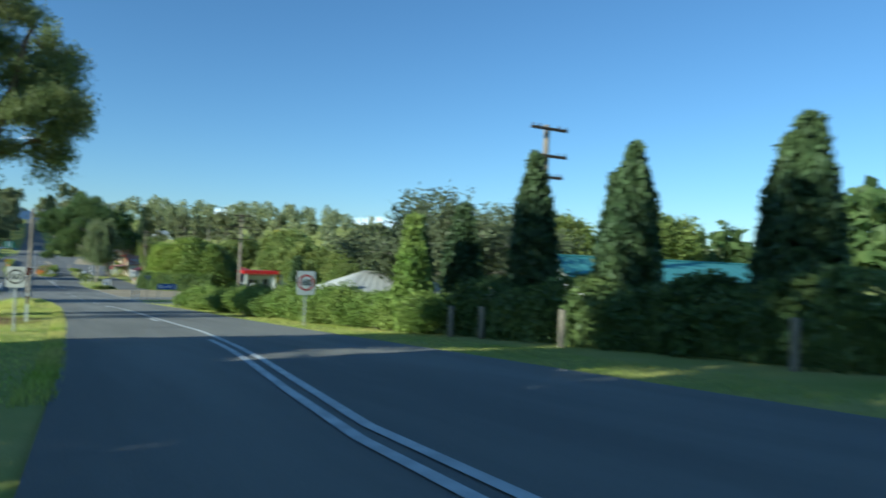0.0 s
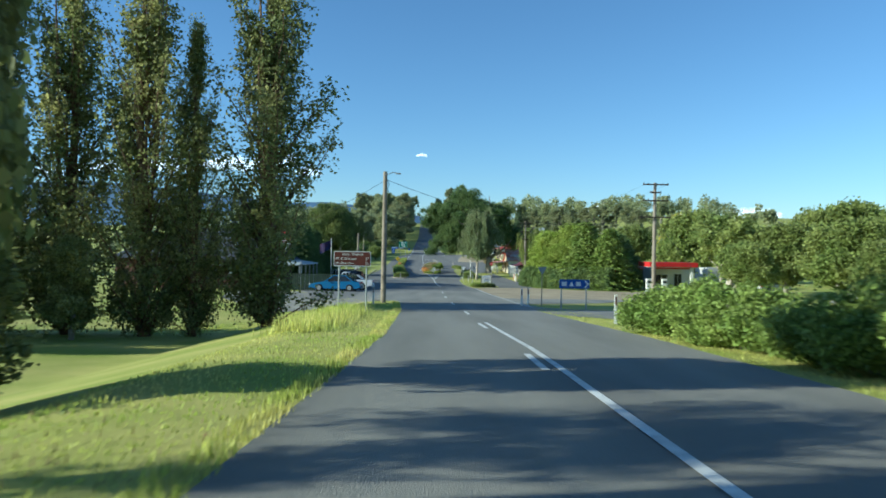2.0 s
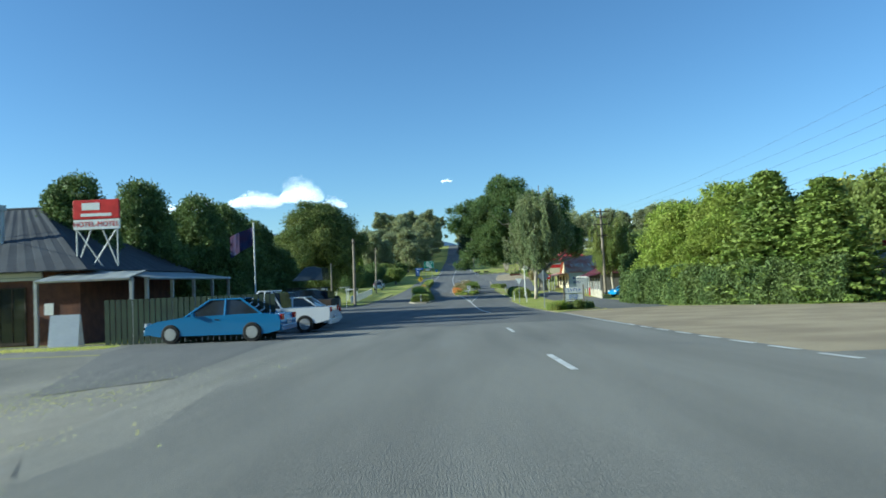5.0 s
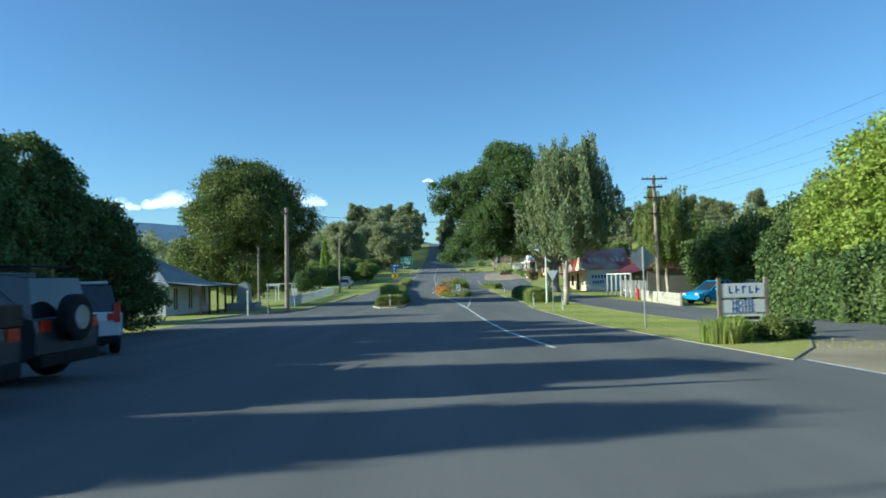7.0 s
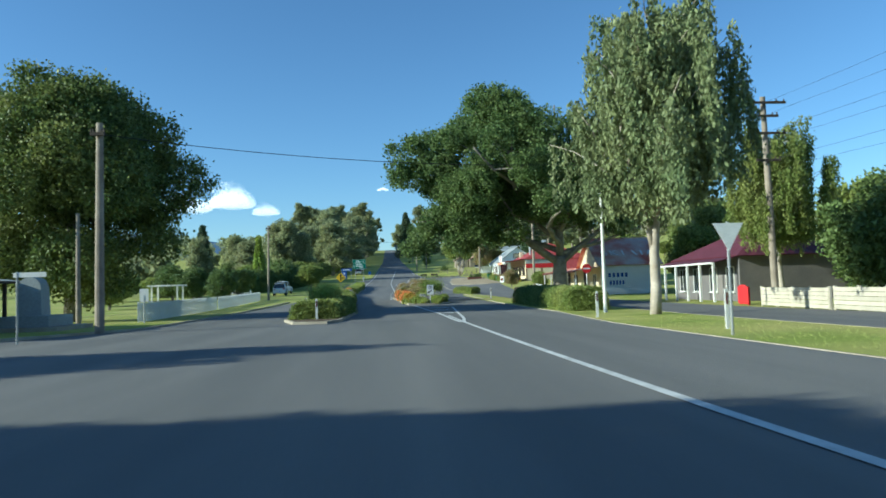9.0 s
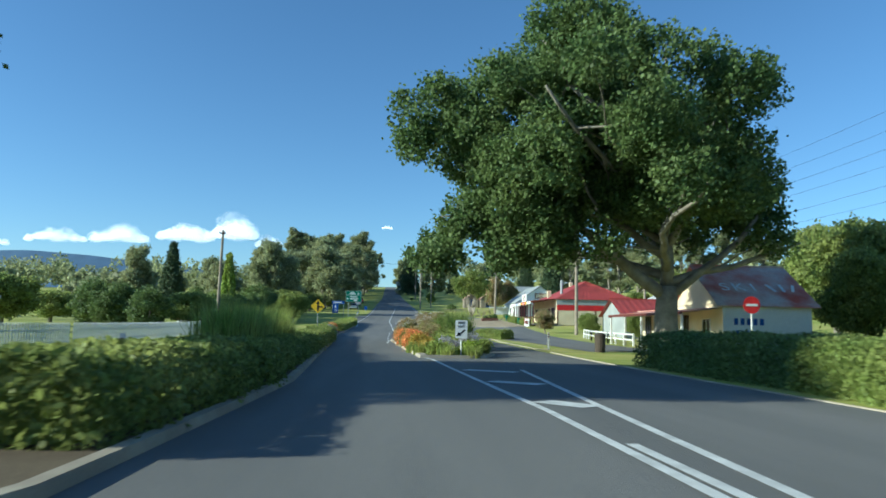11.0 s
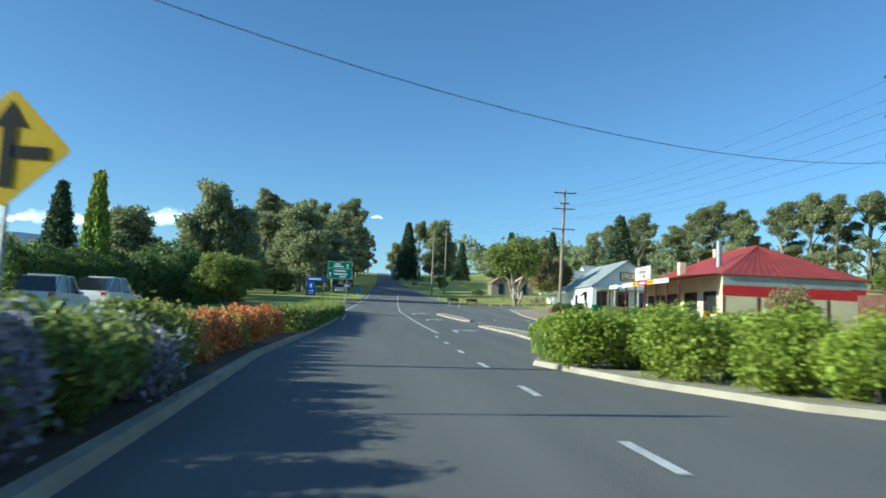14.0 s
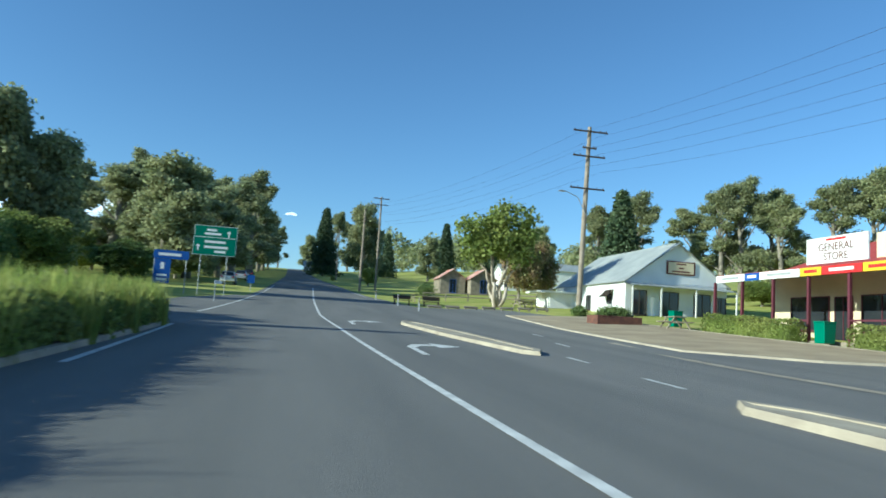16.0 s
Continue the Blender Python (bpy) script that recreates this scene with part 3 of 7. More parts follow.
# parking bays and lane on the left of the town, hotel forecourt
drape("road", span(84, 300), [(84, -6), (100, -10), (129, -10.6), (140, -11.0), (147, -11.0), (153, -8.2), (262, -8.6), (290, -7.0), (300, -4.5)], [(84, -3.0), (150, -3.0), (176, -3.6), (215, -4.2), (262, -5.0), (280, -4.6), (300, -3.7)], ASPHALT, 0.03, 5, "asphalt parking lane beside the median")
drape("forecourt", span(73, 96), [(73, 0.6), (80, -9.0), (86, -14), (96, -14)], [(73, 1.0), (76, -1.5), (84, -3.0), (96, -4.0)], WORN, 0.02, 6, "worn grey seal and gravel in front of the brick hotel", category="gravel")
# side street to the right and the dirt in front of the service station
drape("road", span(52.5, 71, 0.75), [(52.5, 59.9), (53.6, 18), (53.8, 12), (54.6, 10.0), (56, 8.9), (58, 8.2), (71, 8.3)], [(52.5, 60), (60, 60), (61.5, 14), (62.5, 12), (64, 10.0), (66.5, 9.0), (71, 8.6)], CHIP, 0.025, 16, "side street curving away from the main road")
drape("road", span(71, 82), 8.4, [(71, 8.8), (74, 14), (82, 19)], CHIP, 0.025, 8, "worn asphalt apron at the mouth of the side street")
drape("drain", span(60.2, 64, 0.4), [(60.2, 54), (61.5, 14.1), (62.5, 12.1), (64, 10.1)], [(60.2, 56), (61.5, 15.5), (62.5, 12.9), (64, 10.6)], CONCRETE, 0.06, 3, "pale concrete edge strip of the side street", category="kerb")
drape("forecourt", span(82, 116), 8.5, [(82, 20), (88, 26), (98, 30), (104, 30), (108, 22), (116, 16)], GRAVEL, 0.022, 10, "bare gravel ground beside the junction", category="gravel")
# lane on the right, behind the grass strip
drape("road", span(115, 238), [(115, 8.6), (118, 12.1), (150, 12.6), (160, 13.0), (175, 12.6), (205, 12.4), (222, 10.5), (238, 9.0)], [(115, 16), (130, 17.3), (150, 17.8), (205, 18.0), (238, 20.0)], ASPHALT, 0.028, 6, "asphalt side lane past the cottages")
drape("road", span(232, 300), [(232, 9), (262, 14.0), (284, 15.0), (300, 10.0)], [(232, 20), (262, 22.2), (284, 21.5), (300, 18)], ASPHALT, 0.03, 6, "asphalt parking area in front of the shops")


# ---- road markings ----
def line_mark(pts, width=0.12, off=0.046, label="white painted line", name="road_marking"):
    b = Mesh()
    dense = []
    for (ax, ay), (bx, by) in zip(pts[:-1], pts[1:]):
        k = max(int(math.hypot(bx - ax, by - ay) / 2), 1)
        dense += [(ax + (bx - ax) * i / k, ay + (by - ay) * i / k) for i in range(k)]
    dense.append(pts[-1])
    for i, (x, y) in enumerate(dense):
        a, c = dense[max(i - 1, 0)], dense[min(i + 1, len(dense) - 1)]
        d = math.hypot(c[0] - a[0], c[1] - a[1])
        nx, ny = -(c[1] - a[1]) / d, (c[0] - a[0]) / d
        for s in (-1, 1):
            q = (x + nx * width / 2 * s, y + ny * width / 2 * s)
            b.v.append((*q, Gz(*q) + off))
    b.f = [(2 * i, 2 * i + 1, 2 * i + 3, 2 * i + 2) for i in range(len(dense) - 1)]
    return tagged(part(name, b, PAINT), label, "road marking", kind="structure")


CL = [(-60, 0.2), (-10, 1.6), (5.5, 2.4), (13, 3.5), (20, 4.15), (31, 4.45), (41, 4.7), (51, 4.55), (70, 4.3), (86, 4.25), (100, 4.4), (165, 4.4)]


def clx(y):
    return float(np.interp(y, [p[0] for p in CL], [p[1] for p in CL]))


line_mark([(clx(y) + 0.12, y) for y in span(-40, 51, 3)])
line_mark([(clx(y) - 0.14, y) for y in span(-40, 17, 3)])
for y in (27.9, 38.3):
    line_mark([(clx(y) - 0.14, y), (clx(y + 2.4) - 0.14, y + 2.4)], label="white broken centre line")
line_mark([(clx(48) - 0.14, 48), (clx(50.5) - 0.14, 50.5)])
for y in (56.5, 68.2, 80.5, 92.5):
    line_mark([(clx(y), y), (clx(y), y + 3)], label="white broken centre line")
line_mark([(4.7, 114.9), (4.3, 122), (4.2, 130), (4.1, 157)], 0.13)
line_mark([(8.4, 66), (8.5, 71)], 0.1)
for i in range(13):
    line_mark([(8.45, 71 + i * 1.9), (8.4, 72.1 + i * 1.9)], 0.14, label="broken give-way line across the side street")
line_mark([(8.4, 95), (8.5, 111)], 0.1)
# painted island and its bars
line_mark([(4.0, 150), (3.93, 153.3), (3.9, 160), (3.2, 176), (2.9, 178)], 0.13)
line_mark([(4.1, 150), (4.45, 153.4), (5.45, 170.5)], 0.13)
for y, a, c in ((160.8, 4.0, 4.85), (165.2, 3.8, 5.0), (169.5, 3.65, 5.2)):
    line_mark([(a + 0.1, y + 0.6), (c - 0.1, y - 0.2)], 0.55, label="white bar in a painted island")
line_mark([(1.45, 196), (1.6, 203)], 0.1)
for i in range(7):
    y = 202.7 + i * 4.72
    line_mark([(1.5 + 0.012 * max(y - 215, 0), y), (1.5 + 0.012 * max(y - 215, 0), y + 1.3)], 0.12, label="short broken lane line")
line_mark([(2.05, 235.3), (1.95, 250), (1.75, 266), (1.5, 276), (1.9, 300), (3.0, 340), (2.6, 420)], 0.13)
line_mark([(-3.0, 250), (-3.4, 262)], 0.12)
line_mark([(-3.9, 272), (-3.3, 290), (-2.6, 312), (-1.2, 420), (-1.4, 640)], 0.13)
line_mark([(8.0, 318), (5.8, 420), (4.0, 640)], 0.13)
for i in range(14):
    line_mark([(2.5, 345 + i * 18), (2.4, 352 + i * 18)], 0.15)


def turn_arrow(x, y):
    b = Mesh()
    shape = [(0, 0), (0.16, 0), (0.22, 1.3), (0.5, 1.75), (0.95, 1.85), (0.95, 1.5), (1.7, 2.0), (0.95, 2.5), (0.95, 2.15), (0.35, 2.05), (0.05, 1.5)]
    n = len(shape)
    b.add([(x + u, y + 1.75 * w, Gz(x + u, y + 1.75 * w) + 0.047) for u, w in shape], [(0, 1, 2, 10), (10, 2, 3, 9), (9, 3, 4, 8), (5, 6, 7)])
    return tagged(part("road_marking", b, PAINT), "white right-turn arrow painted on the asphalt", "road marking", kind="structure")


for ax, ay in ((3.1, 237.2), (2.9, 255.0), (2.5, 268.8)):
    turn_arrow(ax, ay)


# ---- kerbed islands ----
def island(label, outline, fill, kerb=0.14, rim=0.3, name="median_island", category="traffic island"):
    """A raised island: a concrete kerb round a filled top."""
    ob = thing(name, label, category, *outline[0], 0.0, kind="structure")
    ob.matrix_basis = Matrix.Identity(4)
    dense = []
    n = len(outline)
    for i in range(n):
        (ax, ay), (bx, by) = outline[i], outline[(i + 1) % n]
        k = max(int(math.hypot(bx - ax, by - ay) / 1.5), 1)
        dense += [(ax + (bx - ax) * j / k, ay + (by - ay) * j / k) for j in range(k)]
    m = len(dense)
    inner = []
    sgn = sum(dense[i][0] * dense[(i + 1) % m][1] - dense[(i + 1) % m][0] * dense[i][1] for i in range(m))
    sgn = 1 if sgn > 0 else -1
    for i in range(m):
        a, c = dense[i - 1], dense[(i + 1) % m]
        d = math.hypot(c[0] - a[0], c[1] - a[1]) or 1
        inner.append((dense[i][0] - (c[1] - a[1]) / d * rim * sgn, dense[i][1] + (c[0] - a[0]) / d * rim * sgn))
    b = Mesh()
    b.v = [(x, y, Gz(x, y) - 0.05) for x, y in dense]
    mid = [(x + (u - x) * 0.25, y + (w - y) * 0.25) for (x, y), (u, w) in zip(dense, inner)]
    b.v += [(x, y, Gz(x, y) + kerb) for x, y in mid] + [(x, y, Gz(x, y) + kerb) for x, y in inner] + [(x, y, Gz(x, y) + kerb * 0.4) for x, y in inner]
    for r in range(3):
        b.f += [(r * m + i, r * m + (i + 1) % m, (r + 1) * m + (i + 1) % m, (r + 1) * m + i) for i in range(m)]
    part("kerb", b, CONCRETE, ob)
    bm = bmesh.new()
    vs = [bm.verts.new((x, y, Gz(x, y) + kerb * 0.85)) for x, y in inner]
    es = [bm.edges.new((vs[i], vs[(i + 1) % m])) for i in range(m)]
    bmesh.ops.triangle_fill(bm, use_beauty=True, edges=es)
    me = bpy.data.meshes.new("infill")
    bm.to_mesh(me)
    bm.free()
    me.materials.append(fill)
    new("infill", me).parent = ob
    return ob


drape("drain", span(236, 266), [(236, 10.9), (244, 10.7), (250, 11.15), (257, 11.1), (266, 12.3)], [(236, 11.35), (244, 11.15), (250, 11.6), (257, 11.55), (266, 12.75)], CONCRETE, 0.05, 2, "pale concrete spoon drain across the asphalt", category="drain")
for y0_, x0_ in ((250.4, 6.5), (255.2, 6.9), (262.0, 9.2), (268.5, 10.6)):
    line_mark([(x0_, y0_), (x0_ + 0.1, y0_ + 1.6)], 0.12, label="short broken lane line")
SOIL = material("garden_soil", (0.09, 0.065, 0.04), 0.95, (0.13, 0.1, 0.06), 1.0, 30, 0.6)
island("planted median with a concrete kerb", [(-1.0, 152.6), (-0.55, 154.5), (-0.35, 165), (-1.2, 180), (-2.4, 205), (-3.2, 218), (-3.5, 262), (-4.6, 268), (-5.6, 262), (-5.4, 215), (-3.6, 180), (-3.2, 156), (-2.4, 152.8)], SOIL, rim=0.18)
island("flower-planted median island with a pale concrete kerb", [(2.75, 177.2), (5.4, 177.6), (6.3, 181), (6.0, 192), (5.2, 200), (3.0, 204.6), (2.0, 204.2), (1.6, 203), (1.9, 196), (2.4, 184)], SOIL, rim=0.45)
island("shrub-planted median island tapering to a concrete tip", [(2.7, 218.2), (3.7, 214.2), (4.9, 211.4), (6.8, 209.6), (7.3, 211.5), (7.7, 222), (7.8, 233), (7.3, 242.5), (6.7, 247.4), (6.1, 248.4), (5.6, 247.6), (5.75, 242), (5.9, 237), (5.6, 230), (4.4, 224)], CONCRETE, rim=0.3)
island("bare concrete median island", [(5.9, 257.4), (6.35, 256.9), (6.8, 258), (6.7, 266), (6.0, 273), (5.3, 274), (4.9, 271.5), (5.3, 264)], CONCRETE)
island("mown grass strip with a kerb beside the main road", [(8.3, 111), (10, 113.5), (12, 117.5), (12.1, 134), (12.6, 150), (13, 158), (14.2, 171), (16.2, 180), (18.2, 186), (18.0, 190.6), (15.0, 189.2), (12.4, 187.6), (9.9, 186.4), (9.6, 180), (9.3, 158), (8.3, 146), (7.9, 125)], GRASS, 0.05, 0.06, "grass_island", "grass verge")
island("mown grass verge between road and lane", [(10.1, 190.6), (10.7, 190.4), (11.6, 196), (11.7, 205), (10.6, 214), (10.2, 205)], GRASS, 0.05, 0.06, "grass_island", "grass verge")
island("pale gravel footpath with a kerb in front of the shops", [(13.3, 262), (16.0, 258.5), (19.5, 256.8), (22.3, 257.5), (22.3, 290), (15.5, 290), (14.0, 275)], GRAVEL, 0.1, 0.3, "footpath", "footpath")
island("grass verge with a kerb at the corner", [(-8.2, 153.5), (-10.8, 148.5), (-12.0, 140), (-14, 134), (-22, 134), (-22, 165), (-9.0, 200), (-8.4, 170)], GRASS, 0.1, 0.15, "grass_island", "grass verge")


# ---- trees: the way in ----
def big_gum(x, y):
    """The old roadside gum: stringy trunk, forking low, with a heavy hanging crown."""
    ob = thing("tree", "old forked eucalyptus with stringy brown bark beside the road", "tree", x, y)
    w = Mesh()
    rng = random.Random(4)
    rings = []
    for z, r in ((-0.5, 0.78), (0.1, 0.58), (0.7, 0.49), (1.5, 0.44), (2.4, 0.42), (3.2, 0.42), (3.8, 0.4)):     # fluted trunk
        rings.append([(0.02 * z + math.cos(a) * r * (1 + 0.09 * math.sin(5 * a + 0.4 * z) + 0.05 * math.sin(11 * a + z)), math.sin(a) * r * (1 + 0.09 * math.sin(5 * a + 0.4 * z)), z) for a in [2 * math.pi * j / 40 for j in range(40)]])
    w.add([p for q in rings for p in q], [(i * 40 + j, i * 40 + (j + 1) % 40, (i + 1) * 40 + (j + 1) % 40, (i + 1) * 40 + j) for i in range(6) for j in range(40)])
    r1 = limb(w, (0.15, 0, 3.4), (1.75, -0.3, 8.4), 0.3, 0.14, 5, 0.07, 8, 10)
    l1 = limb(w, (-0.05, 0, 3.2), (-3.9, 0.4, 7.4), 0.28, 0.1, 8, 0.1, 8, 10)
    m1 = limb(w, (0.05, 0.1, 3.5), (-0.6, 1.0, 11.0), 0.26, 0.08, 11, 0.1, 8, 9)
    t1 = limb(w, r1[-1], (2.6, 0.2, 12.0), 0.14, 0.05, 12, 0.1, 6, 7)
    m2 = limb(w, r1[4], (4.4, 0.6, 8.0), 0.1, 0.03, 13, 0.15, 7, 6)
    heap = []
    spots = [(4.0, 7.6, 0.8), (4.6, 7.9, 0.6), (3.7, 6.7, 0.6), (3.4, 8.6, 0.95), (2.5, 7.7, 0.8), (2.2, 6.9, 0.6), (4.1, 9.1, 1.0), (2.8, 10.0, 1.1), (1.2, 10.3, 1.1), (0.2, 9.2, 1.0), (-0.9, 8.4, 1.0), (-1.6, 7.7, 1.0),
             (-2.3, 8.3, 1.0), (-3.0, 7.9, 0.9), (-3.7, 8.6, 1.0), (-4.5, 7.2, 0.9), (-2.8, 6.5, 0.7), (-1.2, 7.0, 0.8), (-0.5, 6.1, 0.6), (-0.2, 7.2, 0.7), (0.8, 7.0, 0.6), (-2.3, 4.1, 0.6), (-2.6, 3.4, 0.55), (-1.3, 4.0, 0.5),
             (-4.4, 4.6, 0.8), (-5.2, 5.9, 1.0), (-5.6, 7.4, 1.1), (-4.8, 9.0, 1.1), (-3.4, 10.0, 1.2), (-1.8, 10.2, 1.2), (-0.2, 11.2, 1.1), (2.2, 11.6, 1.1), (3.6, 10.6, 1.0), (-3.2, 5.4, 0.5), (-3.4, 2.9, 0.45), (-1.1, 3.3, 0.35)]
    lines = (r1, l1, m1, t1, m2)
    for k, (u, z, r) in enumerate(spots):
        q = Vector((u * 0.9 - 0.1, rng.uniform(-1.3, 2.2), z))
        s = min((Vector(p) for line in lines for p in line[2:]), key=lambda p: (p - q).length)
        limb(w, s, q, 0.05, 0.012, k + 40, 0.2, 5, 5)
        heap += sub_blobs((q.x, q.y, q.z, r, r, r), 5, r * 0.6, k)
    for k in range(60):            # loose sprays that fill the crown between the limbs
        u, z = rng.uniform(-5.4, 3.9), rng.uniform(6.2, 11.8)
        r = rng.uniform(0.35, 0.75)
        heap.append((u, rng.uniform(-0.8, 2.8), z, r * 0.8, r * 0.8, r * 1.5))
    part("trunk", w, BARK, ob, smooth=True)
    pts = blob_points(heap, 16000, 9, 0.15, 0.2)
    new("crown", leaf_mesh("crown", pts, 0.05, L_OLDGUM, 0.13, 8, 3.4, 1.8, 4)).parent = ob
    return ob


big_gum(-2.6, 30.6)
POP = "tall dark poplar leafy down to the ground"
for px, py, ph, pw in ((-5.2, 63.9, 1.0, 1.15), (-8.9, 63.8, 0.72, 0.65), (-11.2, 63.6, 1.04, 1.05), (-15.2, 64.0, 1.0, 1.05), (-19, 63.6, 0.97, 1.1), (-23.5, 63, 1.0, 1.1), (-28.5, 62.5, 0.97, 1.1), (-19, 58.0, 0.8, 1.0), (-26, 57.5, 0.86, 1.1)):
    tree("poplar", px, py, POP, ph, pw, group="row of poplars")
for gx_, gy_, gs_ in ((-33, 52, 0.75), (-38, 60, 0.9), (-42, 45, 0.8), (-13.5, 61, 0.36), (-22.5, 59, 0.5), (-12.5, 6.5, 1.0), (-12, -5, 1.1), (-15, -14, 1.2), (-12.2, 12.2, 0.95), (-12.6, 1.0, 1.0), (-11.5, -10, 1.0), (-12, -20, 1.1)):
    tree("gum_bushy", gx_, gy_, "dense dark leafy tree behind the paddock", gs_, gs_ * 1.05, L_POP)
tree("gum_bushy", -3.8, 36.6, "dense dark tree close behind the old eucalyptus", 0.85, 0.46, L_POP)
CYP = "dark green pencil cypress behind the roadside hedge"
for cx, cy, ch in ((12.6, 23.7, 0.86), (12.5, 20.2, 0.88), (12.5, 16.4, 1.1), (12.6, 12.6, 1.02), (12.7, 8.2, 0.98), (13.2, 8.9, 0.93), (12.9, 13.3, 0.92)):
    tree("cypress", cx, cy, CYP, ch, 1.0, group="pencil cypresses", name="cypress", category="conifer")
tree("cypress", 14.9, 44, "dark narrow cypress in front of a pale roof", 0.72, 0.75, name="cypress", category="conifer")
tree("cypress", 10.2, 19.4, "small bright green conifer in the hedge", 0.76, 0.78, L_LUMP, name="conifer", category="conifer")
for ax_, ay_, ah_ in ((23.0, 46, 1.0), (18.0, 33, 0.95), (28.5, 40, 1.05), (16.5, 27.5, 0.85)):
    tree("airy", ax_, ay_, "open dark-leaved plum tree with a twiggy outline", ah_, ah_)
for bx_, by_, bs_ in ((33, 78, 1.4), (30.5, 89, 1.15), (37, 95, 1.6), (28, 66, 0.9)):
    tree("bush", bx_, by_, "round olive-green garden tree beside the service station", bs_, bs_ * 1.1)
tree("bush", 47, 150, "garden tree with bright yellow autumn leaves", 2.6, 2.0, L_YELLOW)
for bx_, by_, bs_ in ((58, 122, 2.6), (44, 138, 2.6), (66, 132, 2.8), (54, 100, 2.2), (48, 84, 2.2), (62, 86, 2.4), (42, 60, 1.8), (52, 64, 2.2), (64, 60, 2.4)):
    tree("bush", bx_, by_, "broad green tree among the houses", bs_, bs_)

# ---- trees: the town ----
for mx_, my_, mh_, mw_, lab_ in ((19.6, 124.5, 0.86, 1.0, "tall sunlit golden-green conifer"), (22.4, 120.0, 0.95, 1.05, "broad sunlit golden-green conifer"), (20.6, 130.0, 0.74, 0.9, "golden-green bushy conifer beside the motel"), (20.4, 118.0, 0.66, 0.85, "low golden-green conifer above the hedge")):
    tree("mound", mx_, my_, lab_, mh_, mw_, name="conifer", category="conifer")
tree("fir", 22.4, 115.0, "dark green pointed conifer above the clipped hedge", 0.56, 1.15, L_LUMP, name="conifer", category="conifer")
tree("fir", 24.6, 112.5, "dark green pointed conifer above the clipped hedge", 0.5, 1.1, L_LUMP, name="conifer", category="conifer")
for mx_, my_, mh_, mw_ in ((25.6, 115.5, 0.74, 0.9), (27.5, 119.5, 0.7, 0.9)):
    tree("mound", mx_, my_, "dark green bushy garden tree", mh_, mw_, L_DHEDGE)
tree("dome", -16.0, 165.0, "large dense round tree with golden-green leaves", 1.03, 1.0)
for i, (tx_, ty_, th_) in enumerate(((-15.0, 102.6, 0.8), (-13.8, 107.2, 0.84), (-13.6, 114.4, 0.86), (-13.2, 118.0, 0.86), (-13.5, 121.4, 0.84), (-13.0, 124.4, 0.8), (-13.2, 126.6, 0.74), (-11.9, 127.4, 0.58), (-18.5, 111.0, 0.76), (-18.5, 123.0, 0.84))):
    tree("mound", tx_, ty_, "tall dense dark green tree in the row behind the parked cars", th_, 0.7 + 0.06 * (i % 3), L_DHEDGE, group="trees behind the parked cars")
tree("bush", -18.5, 136.0, "broad green tree beside the white cottage", 1.5, 1.4, L_DHEDGE)
tree("weeping", 11.5, 150.9, "weeping silver birch on the grass strip", 0.95, 0.95, rz=0)
tree("oak", 16.9, 188.6, "huge spreading oak with heavy grey limbs", 0.88, 0.94, rz=0)
tree("weeping", 22.6, 161.5, "tall drooping green tree behind the power pole", 0.74, 0.72, L_HEDGE, rz=90)
for bx_, by_, bs_ in ((25.0, 157.0, 1.25), (26.5, 152.5, 1.35), (27.0, 148.0, 1.2), (30.0, 153.5, 1.6)):
    tree("bush", bx_, by_, "dark green garden tree behind the pale board fence", bs_, bs_, L_DHEDGE)
tree("bush", 31.6, 193.0, "green tree beside the cream cottage", 1.5, 1.3)
tree("bush", 34.5, 188.0, "green tree beside the cream cottage", 1.3, 1.4)
for bx_, by_, bs_ in ((30, 148, 1.6), (36, 158, 2.0), (44, 172, 2.4), (33, 138, 1.3), (48, 150, 2.2), (36, 200, 2.2), (42, 212, 2.4), (33, 222, 1.7), (25, 216, 0.6), (22.5, 224, 0.6), (48, 190, 2.4)):
    tree("bush", bx_, by_, "green tree behind the cottages", bs_, bs_ * 0.95)
# left of the street, beyond the picket fence
for bx_, by_, bs_, k in ((-25, 194, 0.95, "bush"), (-19, 213, 1.0, "bush"), (-24, 219, 1.15, "bush"), (-21, 232, 1.15, "bush"), (-33, 208, 1.4, "bush"), (-30, 240, 1.35, "bush"), (-39, 228, 1.6, "bush"), (-24, 256, 1.35, "bush"), (-44, 250, 1.8, "bush"), (-29, 227, 1.3, "bush"), (-36, 244, 1.5, "bush"), (-27, 276, 1.6, "bush")):
    low_ = 0.8 if by_ < 240 else 0.55
    tree(k, bx_, by_, "green garden tree behind the white fence", bs_ * low_, bs_ * 1.05, L_DHEDGE if int(by_) % 2 else None)
tree("gum_bushy", -26.3, 231, "leafy grey-green eucalyptus behind the white fence", 0.7, 0.62)
tree("cypress", -23, 260, "narrow golden cypress in a garden", 2.2, 1.5, L_BRIGHT, name="cypress", category="conifer")
tree("gum_bushy", -23.8, 300, "tall bulky eucalyptus beside the road", 1.18, 1.15)
tree("gum_bushy", -20.0, 303, "dense dark eucalyptus beside the road", 0.95, 0.9)
tree("gum_bushy", -30, 288, "leafy grey-green eucalyptus beyond the median", 0.8, 1.1)
tree("fir", -44, 302, "tall dark conifer beyond the gardens", 1.0, 1.0, name="conifer", category="conifer")
tree("gum_bushy", -38, 312, "leafy grey-green eucalyptus beyond the median", 0.9, 1.1)
rt = random.Random(12)
